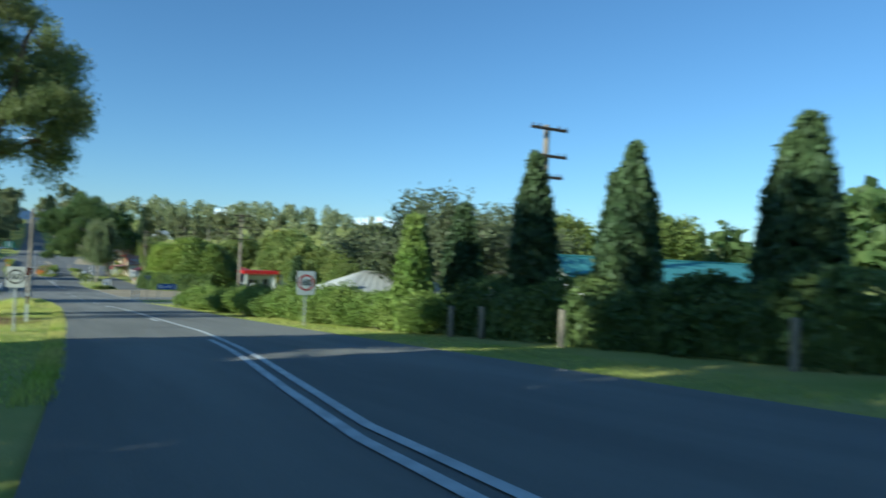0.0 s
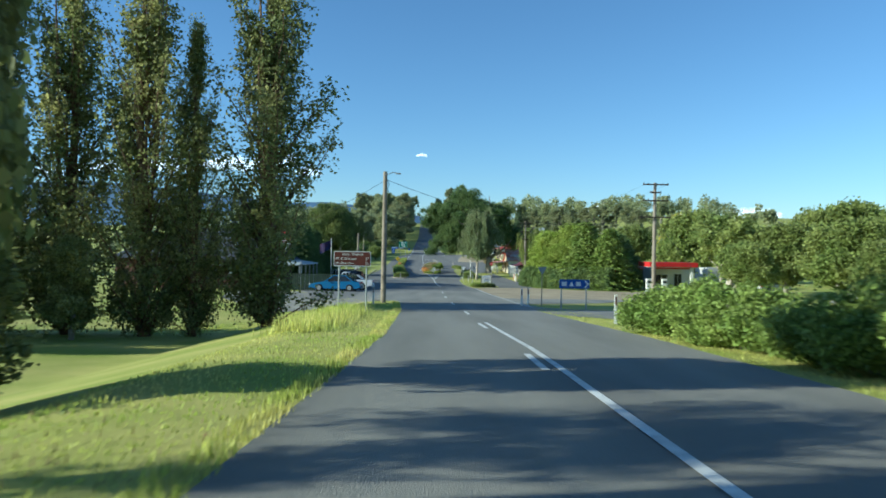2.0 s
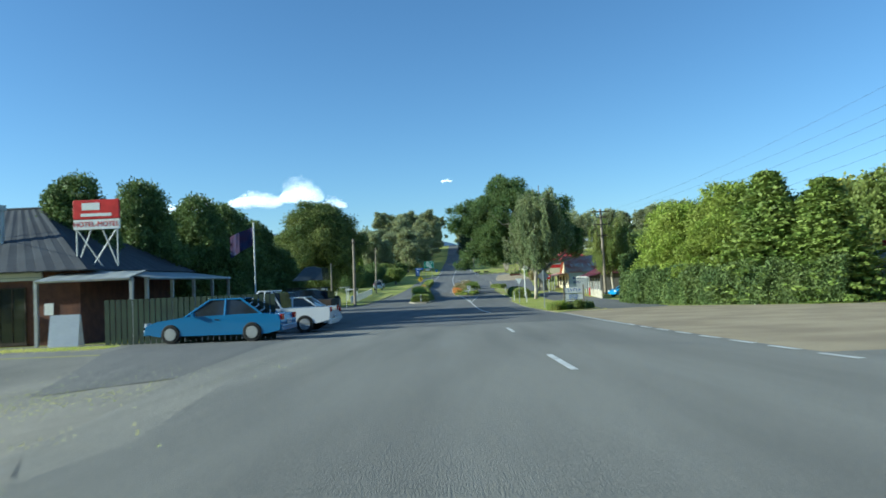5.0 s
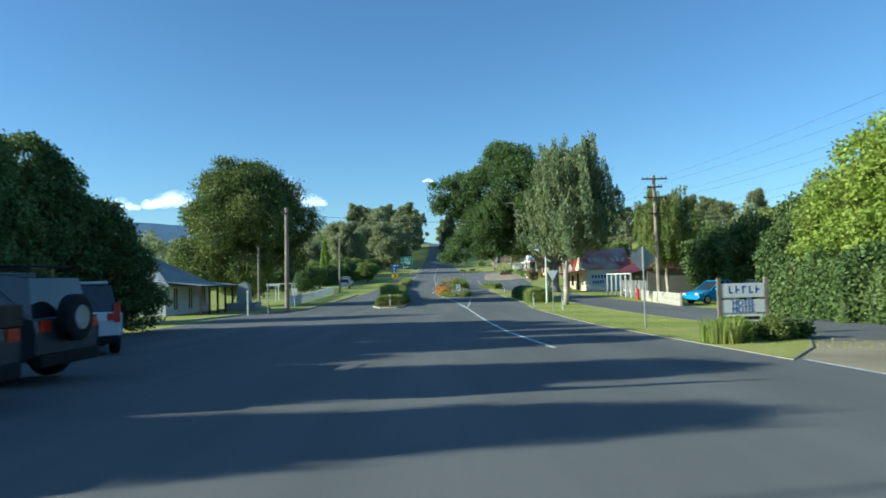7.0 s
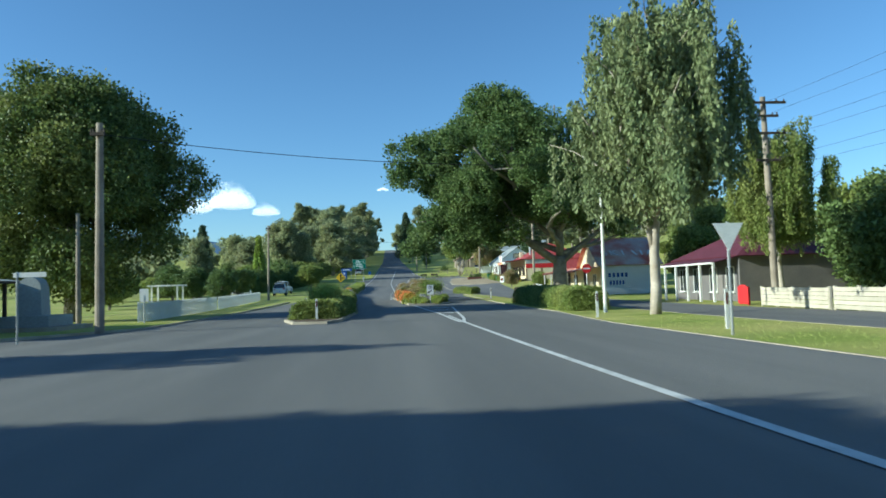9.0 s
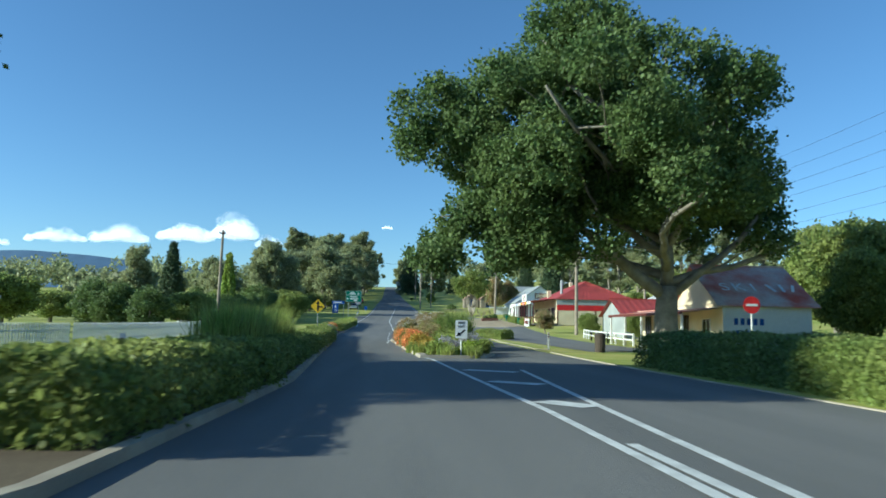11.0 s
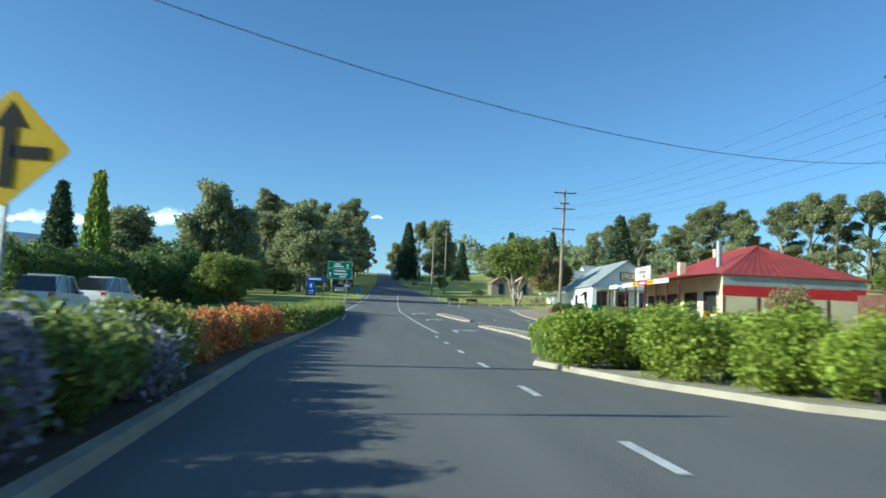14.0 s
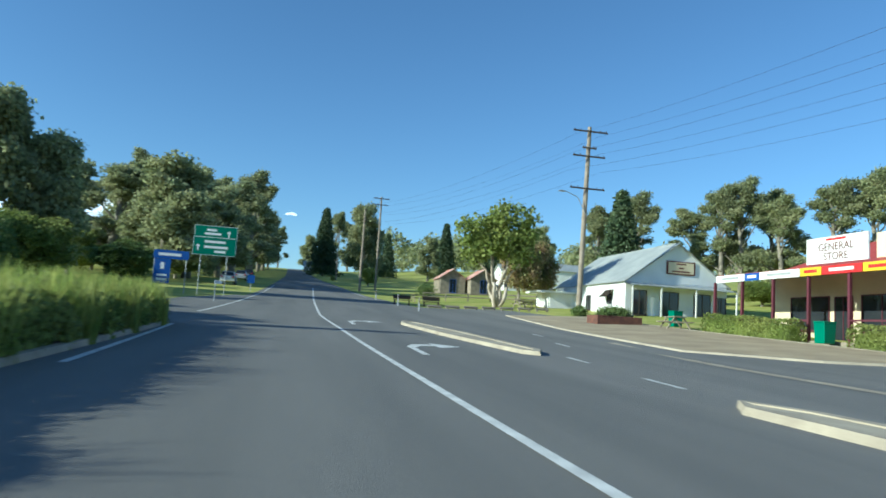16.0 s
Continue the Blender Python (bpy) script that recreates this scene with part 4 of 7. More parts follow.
for i in range(44):     # gums along the left of the hill road
    y = 330 + i * 5.5
    x = -13 + min((y - 330) / 25, 3) - rt.uniform(0, 4) - (i % 3) * 9
    tree("gum_far" if i % 2 else "gum_bushy", x, y, "tall eucalyptus beside the hill road", rt.uniform(0.85, 1.05) * (1 if i % 2 else 1.4) * (0.85 if y < 380 else 1.22), rt.uniform(1.3, 1.7), group="gums beside the hill road")
for i in range(16):     # shrubs under the gums and beyond the median hedge
    tree("bush", -14 - (i * 7) % 23, 266 + i * 7.3, "dark green shrub beyond the median", rt.uniform(0.85, 1.25), rt.uniform(1.3, 1.8), L_DHEDGE if i % 2 else None, group="shrubs beyond the median")
for x, y, s, k in ((9.5, 470, 1.5, "fir"), (18, 424, 1.55, "gum_bushy"), (12, 520, 1.4, "fir"), (30, 470, 1.0, "fir"), (38, 440, 1.0, "gum_bushy"), (46, 455, 1.2, "fir"), (28, 520, 1.2, "gum_far"), (55, 430, 1.1, "fir"), (62, 470, 1.2, "gum_bushy"), (9, 400, 0.28, "bush"), (14, 372, 0.8, "bush"), (26, 352, 0.7, "bush"), (72, 440, 1.2, "gum_bushy"), (20, 590, 1.5, "gum_far"), (8, 610, 1.4, "gum_bushy"), (-8, 650, 1.2, "gum_far"), (30, 640, 1.4, "gum_far")):
    tree(k, x, y, "dark tree standing on the hillside", s, s)
tree("paperbark", 19.2, 305, "low spreading tree with twisted pale stems", 1.05, 1.15)
tree("paperbark", 34.2, 101.0, "round green tree with several stems before the service station", 0.9, 1.1)
for x, y, s in ((27, 322, 0.9), (31, 326, 0.8)):
    tree("bush", x, y, "rusty brown-leaved garden tree", s * 2.2, s * 1.4, L_PINK)
tree("fir", 41.5, 325, "dark spreading fir behind the white shop", 1.0, 1.15, name="fir", category="conifer")
for i in range(16):
    a = i / 15
    tree("gum_far", 44 + 46 * a + rt.uniform(-2, 2), 338 - 42 * a + rt.uniform(-4, 8), "open-crowned eucalyptus behind the shops", rt.uniform(0.62, 0.82), rt.uniform(0.9, 1.15), group="gums behind the shops")
tree("bush", -3.9, 36.9, "dark green undergrowth beneath the roadside trees", 0.62, 0.85, L_POP)
tree("bush", 20.9, 238, "greyish garden shrub tree beside the lane", 0.7, 0.6, L_PINK)
for i in range(8):
    tree("bush", 38 + i * 6, 318 - i * 5, "green tree behind the shops", 0.62 + 0.15 * (i % 2), 1.2)


# ---- far woods, hills, clouds ----
def woods(label, spots, seed, mat=L_GUM, size=1.1):
    """A far belt of trees, too many to count."""
    rng = np.random.default_rng(seed)
    heap = []
    for x, y, h in spots:
        z = Gz(x, y)
        for _ in range(5):
            r = h * rng.uniform(0.16, 0.26)
            heap.append((x + rng.normal(0, h * 0.16), y + rng.normal(0, h * 0.16), z + h * rng.uniform(0.25, 0.88), r, r, r))
    ob = new("woodland", leaf_mesh("woodland", blob_points(heap, len(spots) * 190, seed, 0.6), size, mat, size * 0.4, 2, 1.5, 0.3, seed))
    return tagged(ob, label, "woodland", kind="stuff")


rw = random.Random(77)
spots = []
for i in range(150):
    spots.append((rw.uniform(70, 420), rw.uniform(190, 520), rw.uniform(5, 9)))
woods("dense woodland on the slope behind the town", spots, 5)
spots = [(rw.uniform(-340, -50), rw.uniform(150, 560), rw.uniform(5, 9)) for i in range(150)]
woods("belt of trees across the low ground", spots, 6)
spots = [(rw.uniform(60, 300), rw.uniform(20, 190), rw.uniform(6, 10)) for i in range(90)]
woods("garden trees behind the roadside houses", spots, 7, L_OAK)
woods("scrub under the gums beside the hill road", [(rw.uniform(-46, -13), rw.uniform(335, 560), rw.uniform(4, 7)) for i in range(80)], 8, L_GUM, 0.5)
spots = [(rw.choice((-1, 1)) * rw.uniform(26, 260), rw.uniform(520, 720), rw.uniform(12, 20)) for i in range(120)]
woods("eucalyptus woodland on the far hilltop", spots, 9)
# blue instead of forest green: the distance haze is put into the hill colour
HILL = material("haze_blue_hill", (0.1, 0.17, 0.27), 1.0, (0.085, 0.15, 0.25), 0.002, 0.02, 0.0)


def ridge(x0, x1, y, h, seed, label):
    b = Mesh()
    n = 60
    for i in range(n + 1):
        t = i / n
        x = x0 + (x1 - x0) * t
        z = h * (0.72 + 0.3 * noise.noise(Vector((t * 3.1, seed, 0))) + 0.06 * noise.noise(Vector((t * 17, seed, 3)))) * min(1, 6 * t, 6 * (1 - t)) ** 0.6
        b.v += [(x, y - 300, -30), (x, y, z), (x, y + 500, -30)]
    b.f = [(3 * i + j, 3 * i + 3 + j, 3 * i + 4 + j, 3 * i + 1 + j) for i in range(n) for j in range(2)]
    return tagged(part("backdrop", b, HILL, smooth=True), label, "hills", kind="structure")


ridge(-3600, 300, 3500, 370, 2.0, "long forested mountain ridge coloured in distance-haze blue")
CLOUD = material("cloud", (0.95, 0.95, 0.95), 1.0, (0.9, 0.9, 0.92), 0.01, 0.1, 0.0, translucent=0.5)
# added bluish-white glow stands in for sunlight scattered inside the clouds
CLOUD.node_tree.nodes["Principled BSDF"].inputs["Emission Color"].default_value = (0.85, 0.92, 1.0, 1)
CLOUD.node_tree.nodes["Principled BSDF"].inputs["Emission Strength"].default_value = 0.42


def cloud(x, y, z, w, h, seed):
    """A soft heap of tiny white flecks."""
    rng = np.random.default_rng(seed)
    pts = []
    for i in range(8):
        t = -1 + 2 * (i + rng.uniform(0.2, 0.8)) / 8
        r = h * rng.uniform(0.2, 0.36) * (1.1 - abs(t) * 0.55)
        d = rng.normal(0, 1, (3000, 3))
        d /= np.linalg.norm(d, axis=1)[:, None]
        q = d * rng.uniform(0, 1, (3000, 1)) ** 1.1 * r * 2.0
        q[:, 2] = np.where(q[:, 2] < 0, q[:, 2] * 0.45, q[:, 2])
        pts.append(q + (t * w / 2, 0, rng.uniform(0, 0.3) * h * (1 - abs(t))))
    ob = new("cloud", leaf_mesh("cloud", np.concatenate(pts), h * 0.03, CLOUD, 0.0, 1, 1.3, 0, seed))
    ob.location = (x, y, z)
    return tagged(ob, "small white fair-weather cloud above the horizon", "cloud", kind="structure")


for i, (cx, cz, cw, ch) in enumerate(((-1850, 440, 330, 90), (-1500, 450, 300, 110), (-1150, 470, 280, 120), (-880, 490, 200, 150), (-690, 440, 130, 80), (-2250, 410, 300, 80), (600, 250, 130, 60), (1050, 240, 260, 90), (1950, 240, 330, 90))):
    cloud(cx, 4200, cz, cw, ch, i)
cloud(-30, 4200, 556, 60, 24, 31)


# ---- hedges and planting ----
hedge("hedge", "tall shaggy dark green hedge along the verge", [(12.2, -12), (12.4, 0), (12.1, 10), (11.6, 17.5)], 2.0, 1.4, L_DHEDGE, 0.1, 260, 1, 0.16)
hedge("hedge", "tall clipped conifer hedge beside the gravel ground", [(17.6, 129.5), (17.2, 122.5), (18.6, 117.0), (21.5, 112.5), (24.2, 110.2)], 2.8, 2.35, L_DHEDGE, 0.1, 330, 6, 0.11)
# left median
hedge("hedge", "clipped green hedge with a sunlit top along the planted median", [(-1.85, 156.2), (-1.55, 164)], 2.1, 0.86, L_HEDGE, 0.06, 620, 8, 0.04)
hedge("hedge", "long clipped hedge along the planted median", [(-1.65, 164.5), (-2.25, 178), (-3.4, 204)], 1.9, 0.8, L_HEDGE, 0.065, 460, 9, 0.05)
hedge("hedge", "low clipped hedge running on along the median", [(-4.2, 229), (-4.35, 240), (-4.4, 262)], 1.5, 0.9, L_HEDGE, 0.075, 330, 10, 0.08)
hedge("hedge", "low sunlit hedge on the planted median", [(-4.5, 206), (-4.8, 221)], 0.9, 0.85, L_HEDGE, 0.07, 380, 11, 0.1)
hedge("hedge", "tall dark clipped hedge beyond the parked cars", [(-25, 250), (-20.5, 264), (-17.5, 285)], 3.0, 3.8, L_DHEDGE, 0.15, 110, 18, 0.09)
# right side
hedge("hedge", "clipped box hedge on the grass strip", [(10.6, 157.2), (10.9, 163.8)], 1.9, 1.1, L_HEDGE, 0.06, 600, 12, 0.04)
# same hedge run; its darker leaf colour stands in for shade under the oak
hedge("hedge", "clipped box hedge with darker leaves for the oak shade", [(11.0, 164.6), (11.0, 173.5)], 1.9, 1.15, L_DHEDGE, 0.06, 520, 13, 0.04)
hedge("hedge", "low hedge near the painted island", [(11.9, 213), (10.4, 218)], 1.4, 0.8, L_HEDGE, 0.07, 380, 14, 0.08)
hedge("hedge", "clipped hedge in front of the store", [(22.9, 260.5), (22.9, 264.5)], 1.0, 0.95, L_HEDGE, 0.06, 480, 15, 0.04)
hedge("hedge", "clipped hedge in front of the store steps", [(22.8, 268.5), (22.8, 275)], 1.0, 1.0, L_HEDGE, 0.06, 420, 16, 0.04)


def shrub(x, y, r, h, mat, label, leaf=0.07, n=1700, seed=1, name="shrub", group="", blossom=0):
    ob = thing(name, label, "shrub", x, y, group=group)
    heap = sub_blobs((0, 0, h * 0.5, r * 0.8, r * 0.8, h * 0.42), 14, r * 0.42, seed)
    pts = blob_points(heap, n, seed, 0.45)
    b = Mesh()
    for k in range(5):
        limb(b, (0, 0, -0.1), (math.cos(k * 1.3) * r * 0.6, math.sin(k * 1.3) * r * 0.6, h * 0.7), 0.025, 0.01, k + seed, 0.2, 4, 4)
    part("stem", b, GREYBARK, ob)
    new("foliage", leaf_mesh("foliage", pts[pts[:, 2] > 0.02], leaf, mat, leaf, 3, 1.7, 0, seed)).parent = ob
    if blossom:
        q = blob_points(heap, blossom, seed + 5, 0.95, 0.2)
        new("blossom", leaf_mesh("blossom", q, 0.026, L_BLOSSOM, 0.02, 4, 1.2, 0, seed)).parent = ob
    return ob


shrub(31.0, 97.0, 1.3, 1.1, L_DHEDGE, "low round green shrub on the grass before the service station", 0.08, 1600, 171)

def strap_clump(x, y, r, h, mat, label, n=500, seed=1):
    """A tussock of long arching leaves."""
    rng = random.Random(seed)
    ob = thing("tussock", label, "plant", x, y)
    b = Mesh()
    for _ in range(n):
        a, d = rng.uniform(0, 6.28), r * math.sqrt(rng.random())
        x0, y0 = math.cos(a) * d, math.sin(a) * d
        ln = h * rng.uniform(0.6, 1.1)
        lean = rng.uniform(0.05, 0.4)
        az = rng.uniform(0, 6.28)
        wdt = rng.uniform(0.008, 0.02)
        px, py = -math.sin(az) * wdt, math.cos(az) * wdt
        q = [(x0, y0, 0), (x0 + math.cos(az) * lean * ln * 0.4, y0 + math.sin(az) * lean * ln * 0.4, ln * 0.65), (x0 + math.cos(az) * lean * ln * 1.1, y0 + math.sin(az) * lean * ln * 1.1, ln)]
        k = len(b.v)
        for (u, w, z), m in zip(q, (1, 0.8, 0.1)):
            b.v += [(u - px * m, w - py * m, z), (u + px * m, w + py * m, z)]
        b.f += [(k, k + 1, k + 3, k + 2), (k + 2, k + 3, k + 5, k + 4)]
    part("foliage", b, mat, ob)
    return ob


rs = random.Random(3)
lumps = [shrub(0, 0, 1.05, 1.35, L_LUMP, "lumpy bright green dwarf conifer beside the road", 0.06, 3600, 300 + i, name="conifer", group="conifers beside the road") for i in range(3)]
for i in range(30):
    y = 18.6 + i
    x = float(np.interp(y, [18, 27, 36, 48], [10.5, 9.9, 9.6, 9.4])) + rs.uniform(-0.25, 0.25)
    m = pose(x, y, Gz(x, y), 0, 0, rs.uniform(0, 360)) @ Matrix.Diagonal((1.0, 1.0, rs.uniform(0.8, 1.15), 1))
    if i < 3:
        lumps[i].matrix_basis = m
    else:
        copy_thing(lumps[i % 3], m)
L_FLOWER = leafy("flowering_shrub_leaves", (0.17, 0.18, 0.055), (0.27, 0.18, 0.1), 0.4, 1.2)
# flower island on the right: pale herbs at the nose, then red, gold and rusty shrubs
for i, (x, y, r, h, mt, lab) in enumerate((
        (3.6, 178.6, 0.55, 0.6, L_STRAP, "low green herb clump on the island"), (4.8, 178.9, 0.6, 0.7, L_LIME, "low lime-green herb clump on the island"), (5.4, 180.2, 0.6, 0.75, L_STRAP, "low green herb clump on the island"),
        (4.2, 180.0, 0.7, 0.8, L_BLUEGREY, "grey-leaved lavender shrub on the island"), (3.4, 181.0, 0.6, 0.7, L_GOLD, "golden-leaved low shrub on the island"), (5.2, 182.3, 0.8, 0.95, L_BLUEGREY, "grey-leaved lavender shrub on the island"),
        (3.1, 183.2, 0.7, 0.85, L_GOLD, "golden-leaved low shrub on the island"), (2.95, 185.0, 0.75, 0.95, L_RED, "orange-red leaved low shrub"), (4.4, 183.4, 0.9, 1.1, L_STRAP, "tall green herb clump"),
        (2.8, 187.0, 0.75, 1.0, L_RED, "orange-red leaved low shrub"), (4.6, 186.0, 1.0, 1.3, L_HEDGE, "green flowering shrub on the island"), (4.2, 189.2, 1.0, 1.4, L_PINK, "rusty pink flowering shrub on the island"),
        (2.7, 189.2, 0.7, 0.95, L_HEDGE, "green low shrub on the island"), (2.55, 191.4, 0.75, 1.05, L_RED, "orange-red leaved low shrub"), (3.9, 192.2, 1.0, 1.4, L_PINK, "rusty pink flowering shrub on the island"),
        (2.6, 193.6, 0.75, 1.05, L_RED, "orange-red leaved low shrub"), (3.5, 195.0, 0.9, 1.35, L_PINK, "rusty pink flowering shrub on the island"), (2.4, 197.0, 0.7, 1.3, L_PINK, "rusty pink flowering shrub with white blossom"),
        (2.45, 202.6, 0.4, 0.5, L_STRAP, "low green herb clump at the island tip"))):
    shrub(x, y, r, h, mt, lab, 0.055, 1500, i + 20, group="island planting")
for i, (x, y) in enumerate(((3.9, 178.0), (4.9, 177.9), (5.6, 181.2), (3.0, 180.0), (2.75, 182.0))):
    strap_clump(x, y, 0.4, 0.55, L_STRAP, "tussock of green strap leaves at the island kerb", 220, i)
for i, (x, y, r, h) in enumerate(((3.0, 200.2, 0.85, 1.6), (4.2, 198.5, 1.15, 1.95), (3.8, 201.2, 0.9, 1.5), (4.6, 196.2, 1.1, 1.9), (2.8, 197.2, 0.75, 1.5), (4.9, 200.0, 0.9, 1.85), (2.85, 198.7, 0.8, 1.6), (3.2, 201.9, 0.75, 1.35))):
    shrub(x, y, r, h * 1.2, L_PINK if i % 2 else L_FLOWER, "large rusty pink flowering shrub with white blossom", 0.045, 4200, i + 140, group="flowering shrubs", blossom=520)
for i, (x, y) in enumerate(((4.9, 186.6), (5.5, 187.6), (5.0, 188.8), (5.6, 189.9), (5.1, 191.2), (4.6, 190.2), (5.3, 192.6))):
    strap_clump(x, y, 0.5, 1.95, L_REED, "tall clump of upright green reeds on the island", 330, i + 120)
# next island: lime green shrubs
for i, (x, y, r, h) in enumerate(((3.7, 216.8, 0.85, 1.05), (4.6, 214.7, 0.9, 1.15), (5.5, 213.0, 0.9, 1.15), (6.4, 211.9, 0.85, 1.1), (5.0, 217.2, 0.95, 1.15), (6.1, 215.4, 0.9, 1.1), (4.6, 219.6, 0.85, 1.05), (4.7, 221.6, 0.75, 0.95), (4.8, 224.0, 0.7, 0.9), (4.9, 226.0, 0.6, 0.8))):
    shrub(x, y, r * 1.08, h * 1.22, L_LIME, "lime-green rounded shrub on the median", 0.05, 3200, i + 60, group="lime shrubs")
for i, (x, y) in enumerate(((3.4, 218.3), (3.7, 219.6), (4.0, 221.2), (4.2, 223.0))):
    strap_clump(x, y, 0.45, 0.75, L_STRAP, "tussock of tall green strap leaves", 240, i + 10)
hedge("hedge", "lime-green clipped shrub row on the median", [(6.75, 228.5), (6.85, 232.6)], 1.1, 0.95, L_LIME, 0.05, 700, 17, 0.1)
# left median: orange shrubs, strap leaves and tall sunlit grass
for i in range(14):
    shrub(-4.05 - 0.045 * i, 213.6 + i * 1.1, 0.66, 1.04, L_RED if i % 5 else L_GOLD, "orange-leaved low shrub on the planted median", 0.055, 1300, i + 80, group="orange shrubs")
for i in range(2):
    strap_clump(-3.6 - 0.02 * i, 209.0 + i * 2.6, 0.4, 0.85, L_STRAP, "tussock of green strap leaves on the planted median", 260, i + 20)
for i in range(15):
    strap_clump(-2.35 - 0.045 * i - 0.5 * (i % 2), 168.0 + i * 0.85, 0.65, 1.75, L_STRAP, "tall sunlit feathery grass on the planted median", 360, i + 30)
for i in range(12):
    strap_clump(-4.7 + 0.35 * (i % 3), 247 + i * 1.25, 0.6, 1.3, L_STRAP, "tall sunlit yellow-green grass on the planted median", 340, i + 50)
for i in range(14):
    strap_clump(-4.75 + 0.4 * (i % 3), 230.5 + i * 1.2, 0.55, 1.12, L_STRAP, "sunlit yellow-green feathery grass on the planted median", 300, i + 90)
for i in range(8):
    shrub(-3.3 - 0.06 * i, 204.8 + i * 1.05, 0.7, 1.1, L_BLUEGREY if i % 3 == 2 else L_HEDGE, "grey-green leafy shrub on the planted median", 0.055, 1500, i + 160, group="median shrubs")
# small hedge islands further up the road and by the motel
for i, (x, y, r, h, mt) in enumerate(((9.4, 116.1, 0.5, 0.5, L_HEDGE), (10.3, 115.8, 0.55, 0.5, L_HEDGE), (9.0, 115.5, 0.5, 0.55, L_LIME), (10.9, 116.3, 0.45, 0.45, L_DHEDGE))):
    shrub(x, y, r, h, mt, "low green garden shrub by the kerb", 0.06, 1300, i + 100)
strap_clump(8.7, 115.2, 0.5, 0.65, L_STRAP, "big tussock of bright strap leaves by the motel sign", 420, 77)
for i, (x, y, r, h) in enumerate(((20.6, 281.5, 0.9, 1.0), (19.2, 281.2, 0.8, 1.0), (24.8, 291.5, 0.7, 0.8), (17.0, 330, 1.6, 1.5), (22.4, 292.5, 0.7, 0.7))):
    shrub(x, y, r, h, L_DHEDGE, "clipped round green shrub by the shops", 0.07, 1300, i + 120)


# ---- grass blades along the verges ----
def verge_grass(label, spots, h, seed, mat=BLADE):
    rng = np.random.default_rng(seed)
    b = Mesh()
    for x, y in spots:
        z = Gz(x, y)
        a, lean, ln, w = rng.uniform(0, 6.28), rng.uniform(0, 0.5), h * rng.uniform(0.5, 1.3), rng.uniform(0.006, 0.014)
        px, py = -math.sin(a) * w, math.cos(a) * w
        tx, ty = math.cos(a) * lean * ln, math.sin(a) * lean * ln
        k = len(b.v)
        b.v += [(x - px, y - py, z), (x + px, y + py, z), (x + tx, y + ty, z + ln)]
        b.f.append((k, k + 1, k + 2))
    return tagged(part("grass", b, mat), label, "grass", kind="stuff")


rg = np.random.default_rng(4)


def edge_spots(edge, y0, y1, n, inner, outer):
    ys = rg.uniform(y0, y1, n)
    es = np.interp(ys, [p[0] for p in edge], [p[1] for p in edge])
    return [(float(e + rg.uniform(inner, outer)), float(y)) for e, y in zip(es, ys)]


verge_grass("short green and straw-coloured grass along the roadside verge", edge_spots(ROAD_L, 8, 72, 26000, -3.2, -0.02), 0.045, 1)
verge_grass("ragged grass at the edge of the seal", edge_spots(ROAD_L, 8, 72, 7000, -0.35, 0.06), 0.12, 2)
verge_grass("short grass along the verge", edge_spots(ROAD_R, 2, 68, 14000, -0.05, 2.0), 0.05, 3)
verge_grass("brown leaf litter and bark strips under the old gum", [(float(rg.normal(-2.3, 1.1)), float(rg.normal(29.6, 1.9))) for _ in range(14000)], 0.07, 8, L_LITTER)
verge_grass("patchy dry grass along the edge of the forecourt", [(float(rg.normal(-5.5 + 0.55 * (y - 76), 1.6)), float(y + rg.normal(0, 0.8))) for y in rg.uniform(66, 77, 7000)], 0.07, 21)
verge_grass("patchy grass in front of the brick hotel", [(float(rg.uniform(-16, -8.8)), float(rg.normal(93.2, 0.5))) for _ in range(5000)], 0.09, 22)
verge_grass("sparse grass tufts growing through the worn seal", [(float(rg.normal(-7, 2.5)), float(rg.normal(83, 1.4))) for _ in range(3500)], 0.05, 23)
verge_grass("tall seeding grass round the sign posts", [(float(rg.normal(-0.6, 0.45)), float(rg.uniform(46, 59))) for _ in range(3500)], 0.4, 4)
verge_grass("mown grass on the strip beside the road", [(float(rg.uniform(8.3, 12.0)), float(rg.uniform(113, 150))) for _ in range(9000)], 0.07, 5)


